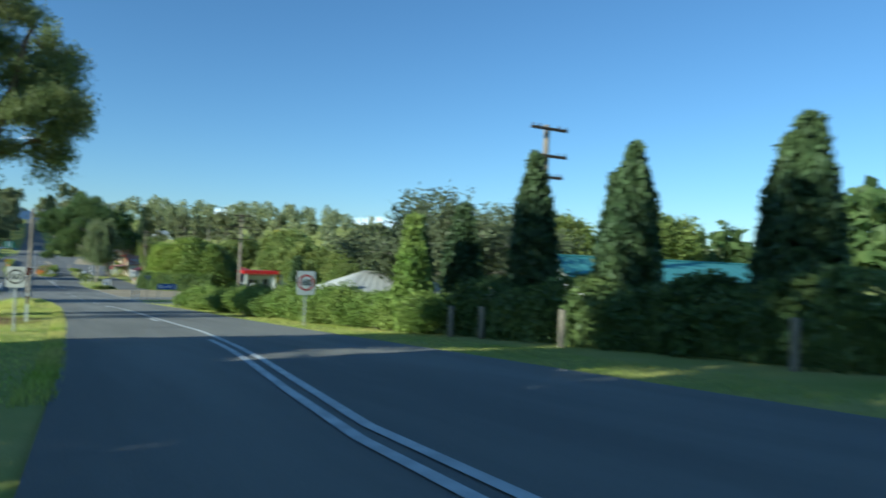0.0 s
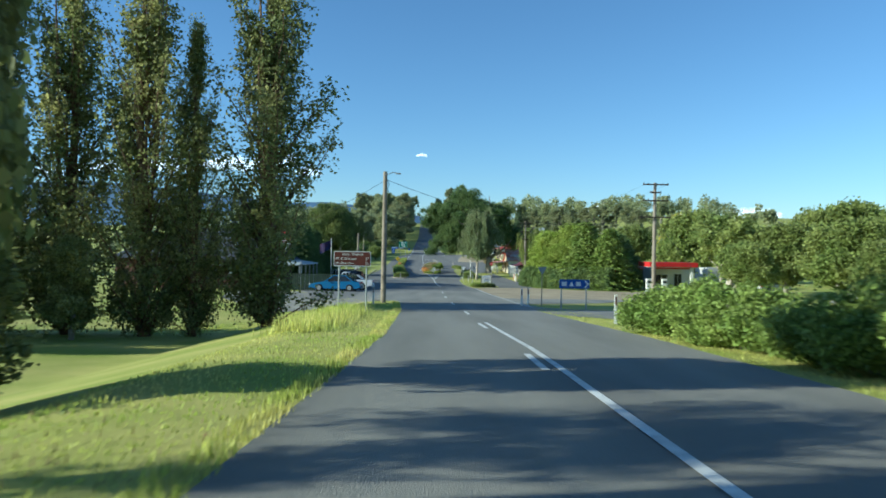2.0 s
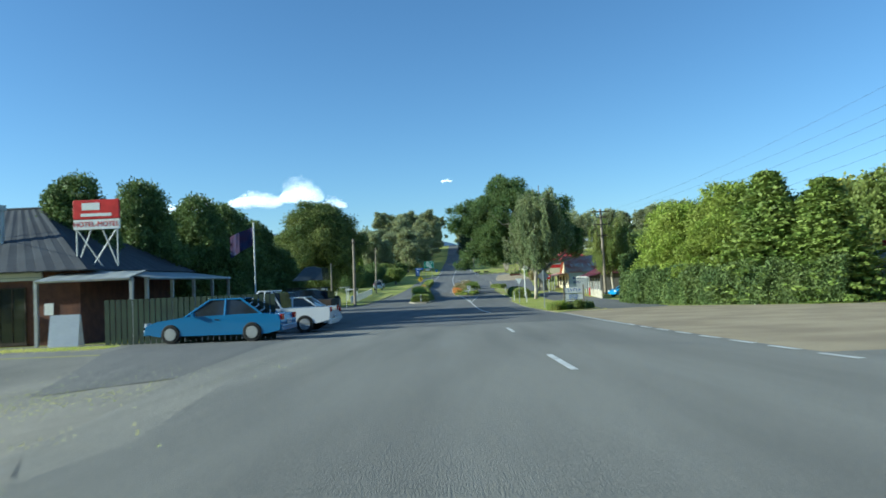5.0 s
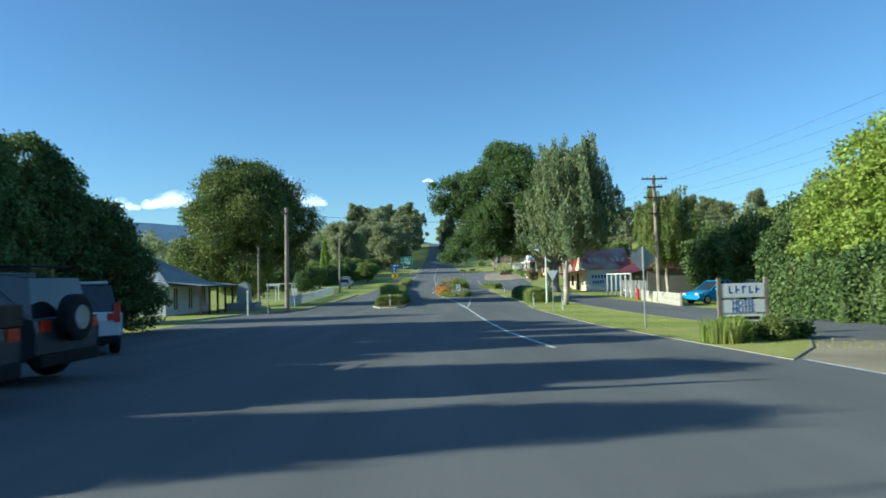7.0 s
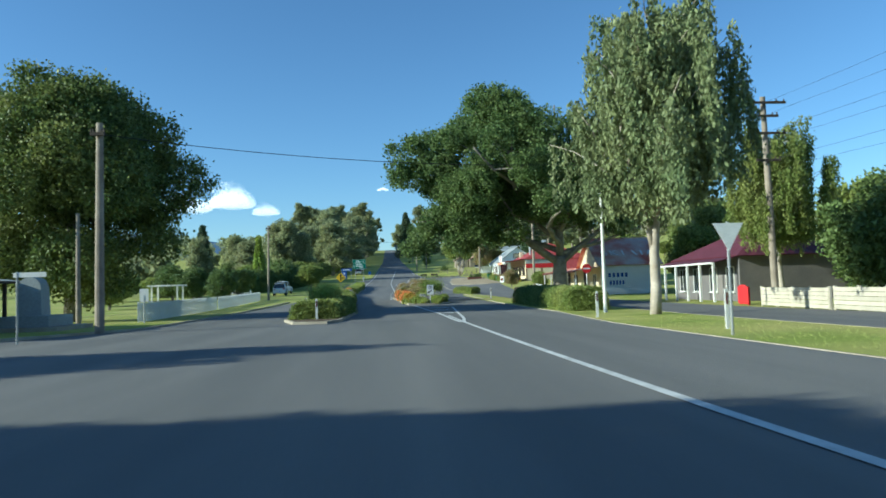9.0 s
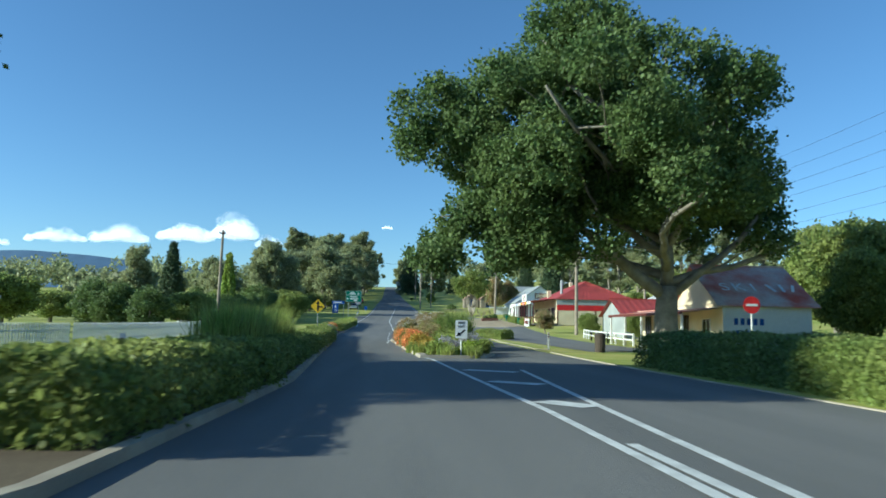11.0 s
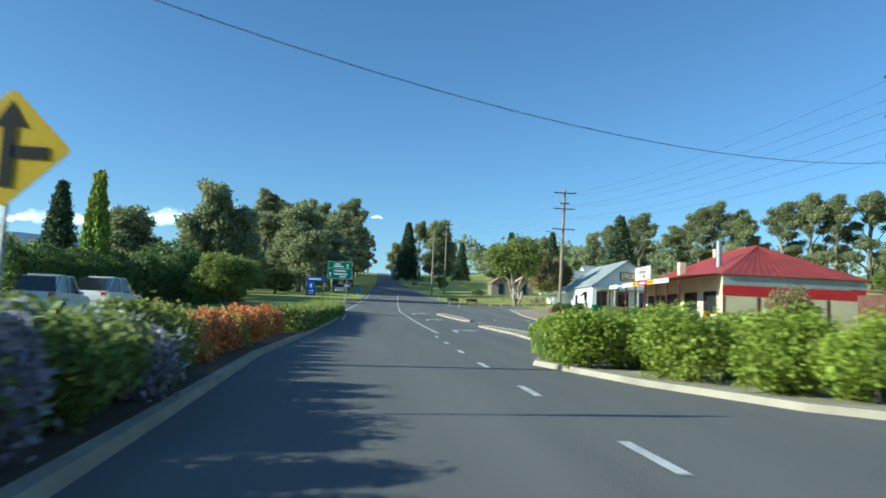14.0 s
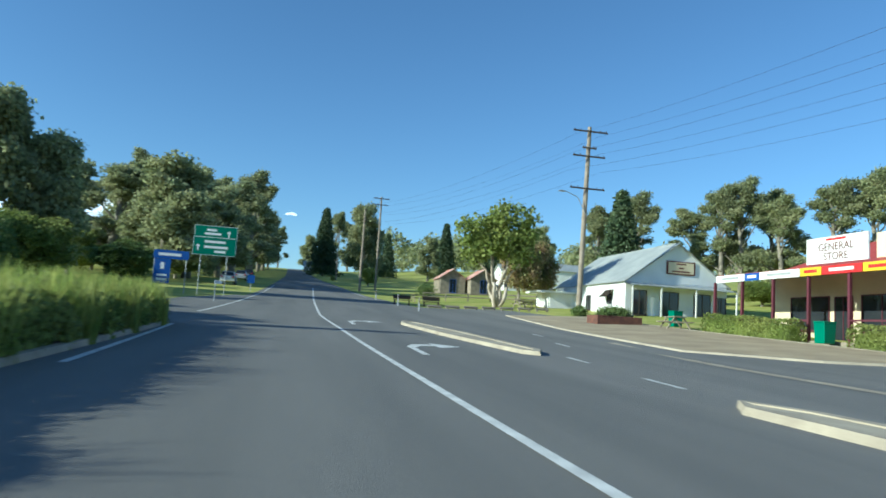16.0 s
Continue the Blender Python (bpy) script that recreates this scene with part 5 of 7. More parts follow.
# ---- poles, cables ----
def power_pole(x, y, h, arms, label, r=0.15, lean=(0, 0), street_light=False, mat=None, name="power_pole", along=0.0):
    """A timber pole with cross-arms at heights below its top; arms: (drop, width)."""
    ob = thing(name, label, "utility pole", x, y)
    b = Mesh()
    b.tube([(0, 0, -0.4), (lean[0] * 0.5, lean[1] * 0.5, h * 0.5), (lean[0], lean[1], h)], [r * 1.15, r, r * 0.8], 12)
    part("pole", b, mat or POLEWOOD, ob, smooth=False)
    c, s = math.cos(radians(along)), math.sin(radians(along))
    for drop, wd in arms:
        z = h - drop
        k = 1 - drop / h
        a = Mesh().box(lean[0] * k, lean[1] * k - r - 0.05, z, wd, 0.1, 0.12, along)
        arm = part("crossarm", a, DARKWOOD, ob)
        for t in (-0.46, -0.28, 0.28, 0.46):
            i = Mesh().tube([(lean[0] * k + t * wd * c, lean[1] * k - r - 0.05 + t * wd * s, z + 0.1), (lean[0] * k + t * wd * c, lean[1] * k - r - 0.05 + t * wd * s, z + 0.24)], [0.045, 0.03], 6)
            part("insulator", i, DARKWOOD, arm)
    if street_light:
        l = Mesh().tube([(lean[0], lean[1] - r, h - street_light), (lean[0] - 0.9, lean[1] - r, h - street_light + 1.6), (lean[0] - 2.0, lean[1] - r, h - street_light + 2.0)], 0.035, 6)
        bracket = part("lamp_bracket", l, STEEL, ob)
        part("lamp_head", Mesh().box(lean[0] - 2.3, lean[1] - r, h - street_light + 1.92, 0.6, 0.22, 0.12, 0, 0.7), STEEL, bracket, bevel=0.03)
    return ob


power_pole(0.22, 70.4, 7.8, (), "grey timber pole with a small street lamp at the junction", 0.15, (0.0, 0), name="power_pole")
lamp = thing("street_lamp", "small grey street lamp bracketed to a timber pole", "street lamp", 0.32, 70.4)
part("arm", Mesh().tube([(-0.15, -0.12, 7.55), (0.35, -0.12, 7.75), (0.6, -0.12, 7.72)], 0.025, 6), STEEL, lamp)
part("head", Mesh().box(0.68, -0.12, 7.64, 0.34, 0.16, 0.09, 0, 0.7), STEEL, lamp, bevel=0.02)
part("cable_loop", Mesh().tube([(0.02, -0.16, 7.3), (0.14, -0.18, 7.0), (0.06, -0.16, 6.8), (0.1, -0.17, 6.6)], 0.02, 5), WIRE, lamp)
power_pole(24.0, 94.0, 10.6, ((0.25, 2.4), (1.0, 1.0), (1.75, 2.4), (3.3, 2.9)), "tall timber power pole with four cross-arms", 0.17)
power_pole(18.8, 24.0, 8.4, ((0.25, 1.9), (1.4, 1.9), (2.3, 1.5)), "timber power pole with three cross-arms behind the cypresses", 0.15)
power_pole(21.2, 159.7, 10.7, ((0.4, 2.2), (1.1, 1.3), (2.0, 2.0), (3.4, 1.3)), "timber power pole with four cross-arms beside the lane", 0.17, (-0.15, 0))
power_pole(10.7, 154.6, 5.2, (), "thin white-painted pole beside the birch", 0.07, mat=WHITE, name="pole")
power_pole(-9.0, 151.0, 7.7, ((0.5, 0.5),), "plain timber power pole on the grass corner", 0.15, (0.05, 0))
power_pole(-13.6, 214.1, 9.2, ((0.4, 0.6),), "plain timber pole behind the picket fence", 0.13, (0.15, 0))
power_pole(23.6, 233.2, 13.2, ((0.4, 2.3), (1.4, 1.2), (2.3, 2.3), (4.2, 2.3)), "tall timber power pole with four cross-arms near the store", 0.19)
power_pole(22.7, 293.5, 15.6, ((0.5, 3.0), (1.9, 1.2), (2.6, 2.8), (5.3, 3.0)), "leaning timber power pole with cross-arms and a street lamp", 0.2, (0.35, 0), 7.6)
for x, y, h, arms in ((13.0, 352, 15, ((0.4, 2.6), (1.4, 2.2))), (9.6, 342, 12, ()), (-12.9, 158.5, 5.3, ()), (10.9, 420, 13, ((0.4, 2.4),)), (38, 250, 9, ((0.4, 1.6),))):
    power_pole(x, y, h, arms, "slender grey pole further along the street", 0.1 if h < 8 else 0.16)


def cable(p, q, sag, label="black overhead power cable", r=0.014):
    n = 18
    pts = [Vector(p).lerp(Vector(q), i / n) - Vector((0, 0, sag * 4 * (i / n) * (1 - i / n))) for i in range(n + 1)]
    return tagged(part("overhead_cable", Mesh().tube(pts, r, 5, False), WIRE), label, "cable")


def at(x, y, h, dx=0.0):
    return (x + dx, y, Gz(x, y) + h)


cable(at(0.1, 70.4, 7.4), at(24, 94, 7.3, -1.2), 1.55, r=0.014)
cable(at(0.1, 70.4, 7.2), (-16.2, 98.6, -0.7), 0.7)
cable(at(24, 94, 7.1, 0.1), at(24, 86, 0.2, 2.6), 0.05, "pale stay wire of the power pole")
for h, w in ((10.3, 1.05), (8.8, 1.05), (7.3, 1.3)):
    for s in (-1, 1):
        cable(at(24, 94, h + 0.1, s * w), at(21.2, 159.7, h - 0.2, s * w * 0.85), 0.9, r=0.006)
        cable(at(21.2, 159.7, h - 0.2, s * w * 0.85), at(23.6, 233.2, h + 2.4, s * w), 1.2, r=0.006)
        cable(at(23.6, 233.2, h + 2.4, s * w), at(22.9, 293.5, h + 4.6, s * w), 1.0, r=0.007)
        cable(at(22.9, 293.5, h + 4.6, s * w), at(13.0, 352, h + 3.4, s * w), 1.0, r=0.007)
cable(at(-9.0, 151, 7.3), at(21.2, 159.7, 8.0), 1.0)
cable(at(-13.6, 214, 8.9), at(23.6, 233.2, 8.9), 1.9, r=0.012)


# ---- signs ----
def letters(text, size, mat, parent, x, y, z, name="lettering", align="CENTER", extrude=0.004):
    """Upright lettering that faces -y in its parent's frame."""
    cu = bpy.data.curves.new(name, "FONT")
    cu.body, cu.size, cu.align_x, cu.align_y, cu.extrude = text, size, align, "CENTER", extrude
    cu.materials.append(mat)
    ob = new(name, cu)
    ob.parent = parent
    ob.matrix_basis = pose(x, y, z, 90, 0, 0)
    return ob


SIGNWHITE = material("sign_white", (0.8, 0.8, 0.78), 0.5, (0.74, 0.74, 0.72), 3, 40, 0.0)
SIGNBLACK = material("sign_black", (0.02, 0.02, 0.022), 0.5, None, 3, 40, 0.0)
SIGNRED = material("sign_red", (0.6, 0.03, 0.03), 0.5, None, 3, 40, 0.0)
SIGNBROWN = material("sign_brown", (0.13, 0.035, 0.025), 0.5, (0.1, 0.03, 0.022), 2, 40, 0.0)
SIGNBLUE = material("sign_blue", (0.02, 0.09, 0.36), 0.45, (0.02, 0.075, 0.3), 2, 40, 0.0)
SIGNGREEN = material("sign_green", (0.01, 0.17, 0.1), 0.45, (0.01, 0.14, 0.085), 2, 40, 0.0)
SIGNYELLOW = material("sign_yellow", (0.75, 0.5, 0.02), 0.5, (0.66, 0.44, 0.02), 2, 40, 0.0)
SIGNBACK = material("sign_back_metal", (0.36, 0.37, 0.38), 0.5, None, 2, 40, 0.1, metal=0.5)


def rounded(w, h, r, y0, y1):
    """A rounded plate in the xz plane, its middle at the origin."""
    out = []
    for cx, cz, a0 in ((w / 2 - r, h / 2 - r, 0), (-w / 2 + r, h / 2 - r, 90), (-w / 2 + r, -h / 2 + r, 180), (w / 2 - r, -h / 2 + r, 270)):
        out += [(cx + r * math.cos(radians(a0 + k * 22.5)), cz + r * math.sin(radians(a0 + k * 22.5))) for k in range(5)]
    n = len(out)
    b = Mesh()
    b.add([(x, y0, z) for x, z in out] + [(x, y1, z) for x, z in out], [tuple(range(n))[::-1], tuple(range(n, 2 * n))] + [(i, (i + 1) % n, n + (i + 1) % n, n + i) for i in range(n)])
    return b


def lift(b, x, y, z):
    b.v = [(p[0] + x, p[1] + y, p[2] + z) for p in b.v]
    return b


def ring(r0, r1, y, n=36):
    b = Mesh()
    for i in range(n):
        a = 2 * math.pi * i / n
        b.v += [(math.cos(a) * r0, y, math.sin(a) * r0), (math.cos(a) * r1, y, math.sin(a) * r1)]
    b.f = [(2 * i, 2 * i + 1, (2 * i + 3) % (2 * n), (2 * i + 2) % (2 * n)) for i in range(n)]
    return b


def speed_sign(x, y, top, w, h, label, rz=0, ringmat=None, face=None):
    ob = thing("speed_sign", label, "road sign", x, y, rz=rz)
    z = top - Gz(x, y)
    part("post", Mesh().tube([(0, 0.04, -0.3), (0, 0.04, z - 0.05)], 0.03, 8), STEEL, ob)
    part("panel", lift(rounded(w, h, 0.05, -0.005, 0.005), 0, 0, z - h / 2), face or SIGNWHITE, ob)
    r = min(w, h) * 0.43
    part("red_ring", lift(ring(r * 0.8, r, -0.009), 0, 0, z - h / 2 + 0.01), ringmat or SIGNRED, ob)
    letters("60", r * 1.1, SIGNBLACK, ob, 0, -0.01, z - h / 2 + 0.01, "numeral")
    return ob


speed_sign(8.35, 23.7, -0.41, 0.66, 0.83, "white speed sign with a red ring reading 60", 4)
# grey panel face: shade on the back-lit sign, put into its white
speed_sign(-0.25, 22.4, -0.5, 0.46, 0.56, "white speed sign reading 60, panel greyed as in shade, on a thin post", -14, SIGNBLACK, material("shaded_sign_white", (0.5, 0.5, 0.47), 0.6, (0.4, 0.4, 0.37), 5, 40, 0.05))


def post_sign(name, label, x, y, z0, z1, w, mat, posts, rz=0, category="road sign", border=None):
    """A flat panel between heights z0 and z1 on thin posts that reach the ground."""
    ob = thing(name, label, category, x, y, rz=rz)
    g = ob.matrix_basis.translation.z
    h = z1 - z0
    for px in posts:
        q = ob.matrix_basis @ Vector((px, 0, 0))
        part("post", Mesh().tube([(px, 0.05, Gz(q.x, q.y) - g - 0.3), (px, 0.05, z1 - g - 0.03)], 0.035, 8), STEEL, ob)
    part("panel", lift(rounded(w, h, 0.06, -0.006, 0.006), 0, 0, (z0 + z1) / 2 - g), border or mat, ob)
    if border:
        part("panel_face", lift(rounded(w - 0.06, h - 0.06, 0.05, -0.010, -0.002), 0, 0, (z0 + z1) / 2 - g), mat, ob)
    return ob, (z0 + z1) / 2 - g, h


s, zc, h = post_sign("direction_sign", "brown tourist sign with white lettering on two steel posts", -0.4, 58.1, -1.92, -1.29, 1.56, SIGNBROWN, (-0.55, 0.6), 3, border=SIGNWHITE)
letters("Alpine Resorts", 0.15, SIGNWHITE, s, 0, -0.012, zc + 0.19)
letters("Mt St Gwinear", 0.15, SIGNWHITE, s, -0.7, -0.012, zc, align="LEFT")
letters("Mt Baw Baw", 0.15, SIGNWHITE, s, -0.7, -0.012, zc - 0.19, align="LEFT")
letters("27", 0.15, SIGNWHITE, s, 0.7, -0.012, zc, align="RIGHT")
letters("35", 0.15, SIGNWHITE, s, 0.7, -0.012, zc - 0.19, align="RIGHT")

s, zc, h = post_sign("direction_sign", "blue services sign with white pictograms and an arrow", 10.35, 64.3, -3.02, -2.56, 1.55, SIGNBLUE, (-0.66, 0.62), -2)
for px, wd in ((-0.52, 0.26), (0.2, 0.24)):
    part("pictogram", Mesh().box(px, -0.012, zc - 0.11, wd, 0.006, 0.22), SIGNWHITE, s)
part("pictogram", Mesh().add([(-0.28, -0.012, zc - 0.12), (-0.02, -0.012, zc - 0.12), (-0.15, -0.012, zc + 0.13)], [(0, 1, 2)]), SIGNWHITE, s)
part("arrow", Mesh().add([(0.5, -0.012, zc + 0.18), (0.58, -0.012, zc + 0.18), (0.74, -0.012, zc), (0.58, -0.012, zc - 0.18), (0.5, -0.012, zc - 0.18), (0.64, -0.012, zc)], [(0, 5, 2, 1), (5, 4, 3, 2)]), SIGNWHITE, s)

s, zc, h = post_sign("direction_sign", "large green direction sign with white lettering on two posts", -5.85, 295, 0.12, 2.34, 3.1, SIGNGREEN, (-0.95, 0.95), 0, border=SIGNWHITE)
for zz, x0, ln in ((0.78, -0.5, 0.7), (0.5, -0.4, 1.2), (-0.1, -0.2, 1.5), (-0.5, -0.1, 1.7), (-0.82, 0.2, 0.8)):
    part("text_bar", Mesh().box(x0 + 0.2, -0.014, zc + zz - 0.08, ln, 0.006, 0.17), SIGNWHITE, s)
part("divider", Mesh().box(0, -0.014, zc + 0.22, 2.95, 0.006, 0.04), SIGNWHITE, s)
for px, zz in ((0.95, 0.6), (-1.2, -0.5)):
    part("arrow", Mesh().add([(px - 0.05, -0.014, zc + zz - 0.3), (px + 0.05, -0.014, zc + zz - 0.3), (px + 0.05, -0.014, zc + zz), (px + 0.16, -0.014, zc + zz), (px, -0.014, zc + zz + 0.22), (px - 0.16, -0.014, zc + zz), (px - 0.05, -0.014, zc + zz)], [(0, 1, 2, 6), (3, 4, 5)]), SIGNWHITE, s)
s, zc, h = post_sign("information_sign", "tall blue information sign on a steel frame", -9.4, 295, -2.2, -0.4, 1.15, SIGNBLUE, (-0.6,), 0)
part("pictogram", Mesh().box(0, -0.014, zc + 0.15, 0.25, 0.006, 0.5), SIGNWHITE, s)
for zz in (-0.3, -0.6):
    part("text_bar", Mesh().box(0, -0.014, zc + zz - 0.08, 0.7, 0.006, 0.16), SIGNWHITE, s)
s, zc, h = post_sign("information_sign", "long blue banner sign with white writing", -8.9, 295.4, -0.35, 0.3, 2.5, SIGNBLUE, (1.1,), 0)
part("text_bar", Mesh().box(-0.1, -0.014, zc - 0.1, 1.6, 0.006, 0.2), SIGNWHITE, s)
post_sign("street_sign", "small street-name blade on a thin post", -4.5, 286, -2.3, -2.1, 0.8, SIGNWHITE, (-0.2,), 60)
s, zc, h = post_sign("information_sign", "small blue roadside sign", -3.9, 312, -1.0, -0.2, 0.7, SIGNBLUE, (0.0,), 0)

# give way sign seen from behind, and the one further on
def giveway(x, y, top, size, label, back=True, rz=0):
    ob = thing("giveway_sign", label, "road sign", x, y, rz=rz)
    z = top - Gz(x, y)
    part("post", Mesh().tube([(0, 0.03, -0.3), (0, 0.03, z + 0.03)], 0.03, 8), TIMBER if back else STEEL, ob)
    tri = [(-size / 2, z), (size / 2, z), (0, z - size * 0.9)]
    part("panel", Mesh().add([(u, -0.006, w) for u, w in tri] + [(u, 0.006, w) for u, w in tri], [(0, 2, 1), (3, 4, 5), (0, 1, 4, 3), (1, 2, 5, 4), (2, 0, 3, 5)]), SIGNBACK if back else SIGNWHITE, ob)
    return ob


giveway(9.45, 69.0, -2.03, 0.52, "grey back of a triangular give way sign")
giveway(8.6, 138.8, -3.55, 0.66, "white triangular give way sign on a post", False)

diamond = thing("warning_sign", "yellow diamond warning sign with a side-road symbol", "road sign", -4.36, 209.35)
dz = -3.26 - Gz(-4.36, 209.35)
part("post", Mesh().tube([(0, 0.05, -0.2), (0, 0.05, dz - 0.3)], 0.03, 8), STEEL, diamond)
dp = lift(rounded(0.83, 0.83, 0.06, -0.006, 0.006), 0, 0, 0)
dp.v = [((x - z) * 0.7071, y, (x + z) * 0.7071 + dz) for x, y, z in dp.v]
part("panel", dp, SIGNYELLOW, diamond)
part("symbol", Mesh().box(0, -0.012, dz - 0.38, 0.12, 0.006, 0.6).box(0.2, -0.012, dz - 0.1, 0.34, 0.006, 0.12).add([(-0.16, -0.012, dz + 0.2), (0.16, -0.012, dz + 0.2), (0, -0.012, dz + 0.46)], [(0, 1, 2)]), SIGNBLACK, diamond)

kl = thing("keep_left_sign", "white traffic sign with a black arrow on the island", "road sign", 4.45, 178.2)
kz = 1.25
part("post", Mesh().tube([(0, 0.04, 0), (0, 0.04, kz)], 0.03, 8), WHITE, kl)
part("panel", lift(rounded(0.48, 0.72, 0.04, -0.006, 0.006), 0, 0, kz - 0.1), SIGNWHITE, kl)
letters("KEEP", 0.13, SIGNBLACK, kl, 0, -0.01, kz + 0.15)
letters("LEFT", 0.13, SIGNBLACK, kl, 0, -0.01, kz + 0.01)
part("arrow", Mesh().add([(0.17, -0.01, kz - 0.14), (0.12, -0.01, kz - 0.1), (-0.08, -0.01, kz - 0.25), (-0.12, -0.01, kz - 0.19), (-0.2, -0.01, kz - 0.37), (0.0, -0.01, kz - 0.35), (-0.04, -0.01, kz - 0.3)], [(0, 1, 2, 6), (3, 4, 5)]), SIGNBLACK, kl)

# diamond sign seen from behind at the lane mouth
db = thing("warning_sign", "grey back of a diamond warning sign on a post", "road sign", 8.95, 122.2)
part("post", Mesh().tube([(0, 0, -0.2), (0, 0, 2.75)], 0.032, 8), STEEL, db)
dq = rounded(0.62, 0.62, 0.05, 0.03, 0.042)
dq.v = [((x - z) * 0.7071, y, (x + z) * 0.7071 + 2.35) for x, y, z in dq.v]
part("panel", dq, SIGNBACK, db)

motel = thing("motel_sign", "weathered white motel sign board between two posts", "sign board", 10.4, 117.9)
motel.matrix_basis = motel.matrix_basis @ Matrix.Diagonal((0.74, 0.74, 0.92, 1))
for px in (-0.88, 0.88):
    part("post", Mesh().box(px, 0, -0.2, 0.12, 0.12, 1.95), TIMBER, motel)
for zz, hh in ((1.15, 0.42), (0.7, 0.38), (0.42, 0.22), (0.1, 0.26)):
    part("panel", Mesh().box(0, -0.02, zz, 1.62, 0.05, hh), WHITE, motel, bevel=0.01)
letters("HOTEL", 0.27, SIGNBLUE, motel, 0, -0.05, 0.98)
letters("MOTEL", 0.27, SIGNBLUE, motel, 0, -0.05, 0.78)
for zz, ln, hh, mt in ((0.53, 1.2, 0.1, SIGNBLACK), (0.2, 0.9, 0.08, SIGNRED), (0.29, 1.1, 0.05, SIGNRED)):
    part("text_bar", Mesh().box(0, -0.048, zz - hh / 2, ln, 0.004, hh), mt, motel)
for i in range(5):
    part("text_bar", Mesh().box(-0.5 + i * 0.25, -0.048, 1.27, 0.05, 0.004, 0.22).box(-0.43 + i * 0.25, -0.048, 1.27 + 0.09 * (i % 3), 0.1, 0.004, 0.045), SIGNBLUE, motel)


# ---- posts, fences, rails ----
def bollard(x, y, h, r=0.09, lean=0.0):
    ob = thing("bollard", "weathered grey timber bollard in the grass", "bollard", x, y, group="timber bollards")
    part("post", Mesh().tube([(0, 0, -0.2), (lean * 0.5, 0, h * 0.5), (lean, 0, h - 0.03), (lean, 0, h)], [r, r, r, r * 0.85], 9), TIMBER, ob)
    return ob


for i, (x, y) in enumerate(((-2.2, 14.6), (-1.95, 16.2), (-1.75, 17.7), (-1.5, 19.2), (-1.3, 20.7), (-1.1, 22.1), (-3.0, 24.6), (-3.4, 26.6), (-3.7, 28.6), (-4.2, 30.6), (-4.8, 32.4), (-5.6, 33.0), (-6.6, 33.4))):
    bollard(x, y, 0.92 if i < 6 else 0.7, 0.1 if i < 6 else 0.07, 0.03 * (i % 3 - 1))
for x, y in ((10.15, 16.9), (10.5, 15.9), (10.5, 12.6), (10.6, 7.0)):
    bollard(x, y, 0.85, 0.075)


def guide_post(x, y, h=1.0):
    ob = thing("guide_post", "white roadside guide post with a dark red reflector", "guide post", x, y)
    part("post", Mesh().box(0, 0, -0.2, 0.1, 0.035, h + 0.2, 0, 0.94), WHITE, ob)
    part("reflector", Mesh().box(0, -0.022, h - 0.36, 0.05, 0.006, 0.28), SIGNBROWN, ob)
    return ob


for x, y in ((0.05, 28.6), (-0.2, 68.1), (8.1, 67.6), (8.85, 70.3), (9.2, 52), (-1.75, 155.9), (9.5, 140.9), (9.0, 150.0), (10.9, 191.3), (-3.0, 162.5), (9.0, 300), (9.4, 292), (8.5, 312)):
    guide_post(x, y)


def picket_fence(x0, y0, x1, y1, label):
    ob = thing("picket_fence", label, "fence", x0, y0)
    g = ob.matrix_basis.translation.z
    ln = math.hypot(x1 - x0, y1 - y0)
    a = math.degrees(math.atan2(y1 - y0, x1 - x0))
    n = int(ln / 0.24)
    me = mesh_data("picket", Mesh().box(0, 0, 0.06, 0.13, 0.025, 0.95).add([(-0.065, -0.012, 1.01), (0.065, -0.012, 1.01), (0, -0.012, 1.09), (-0.065, 0.012, 1.01), (0.065, 0.012, 1.01), (0, 0.012, 1.09)], [(0, 1, 2), (5, 4, 3), (0, 2, 5, 3), (1, 4, 5, 2)]), WHITE)
    for i in range(n):
        t = i / n
        x, y = x0 + (x1 - x0) * t, y0 + (y1 - y0) * t
        p = new("picket", me)
        p.parent = ob
        p.matrix_basis = pose(x - x0, y - y0, Gz(x, y) - g, 0, 0, a)
    for zz in (0.28, 0.78):
        pts = [(x0 + (x1 - x0) * k / 12, y0 + (y1 - y0) * k / 12) for k in range(13)]
        part("rail", Mesh().tube([(x - x0 - 0.03, y - y0, Gz(x, y) - g + zz) for x, y in pts], 0.035, 4), WHITE, ob)
    return ob


picket_fence(-10.9, 160.5, -12.2, 182, "white painted picket fence along the lane")
picket_fence(-12.2, 182.3, -14.2, 212, "white painted picket fence along the gardens")


def rail_fence(pts, label, mat=WHITE, hs=(0.45, 0.85), step=2.4):
    ob = thing("rail_fence", label, "fence", *pts[0])
    g = ob.matrix_basis.translation.z
    x0, y0 = pts[0]
    for (ax, ay), (bx, by) in zip(pts[:-1], pts[1:]):
        ln = math.hypot(bx - ax, by - ay)
        n = max(int(ln / step), 1)
        for i in range(n + 1):
            x, y = ax + (bx - ax) * i / n, ay + (by - ay) * i / n
            part("post", Mesh().box(x - x0, y - y0, Gz(x, y) - g - 0.2, 0.12, 0.12, 1.15), mat, ob)
        for zz in hs:
            q = Mesh()
            q.tube([(ax - x0, ay - y0, Gz(ax, ay) - g + zz), (bx - x0, by - y0, Gz(bx, by) - g + zz)], 0.06, 6)
            part("rail", q, mat, ob)
    return ob


rail_fence([(19.0, 200), (19.6, 208), (20.5, 216), (22.0, 224)], "white painted two-rail fence beside the lane")
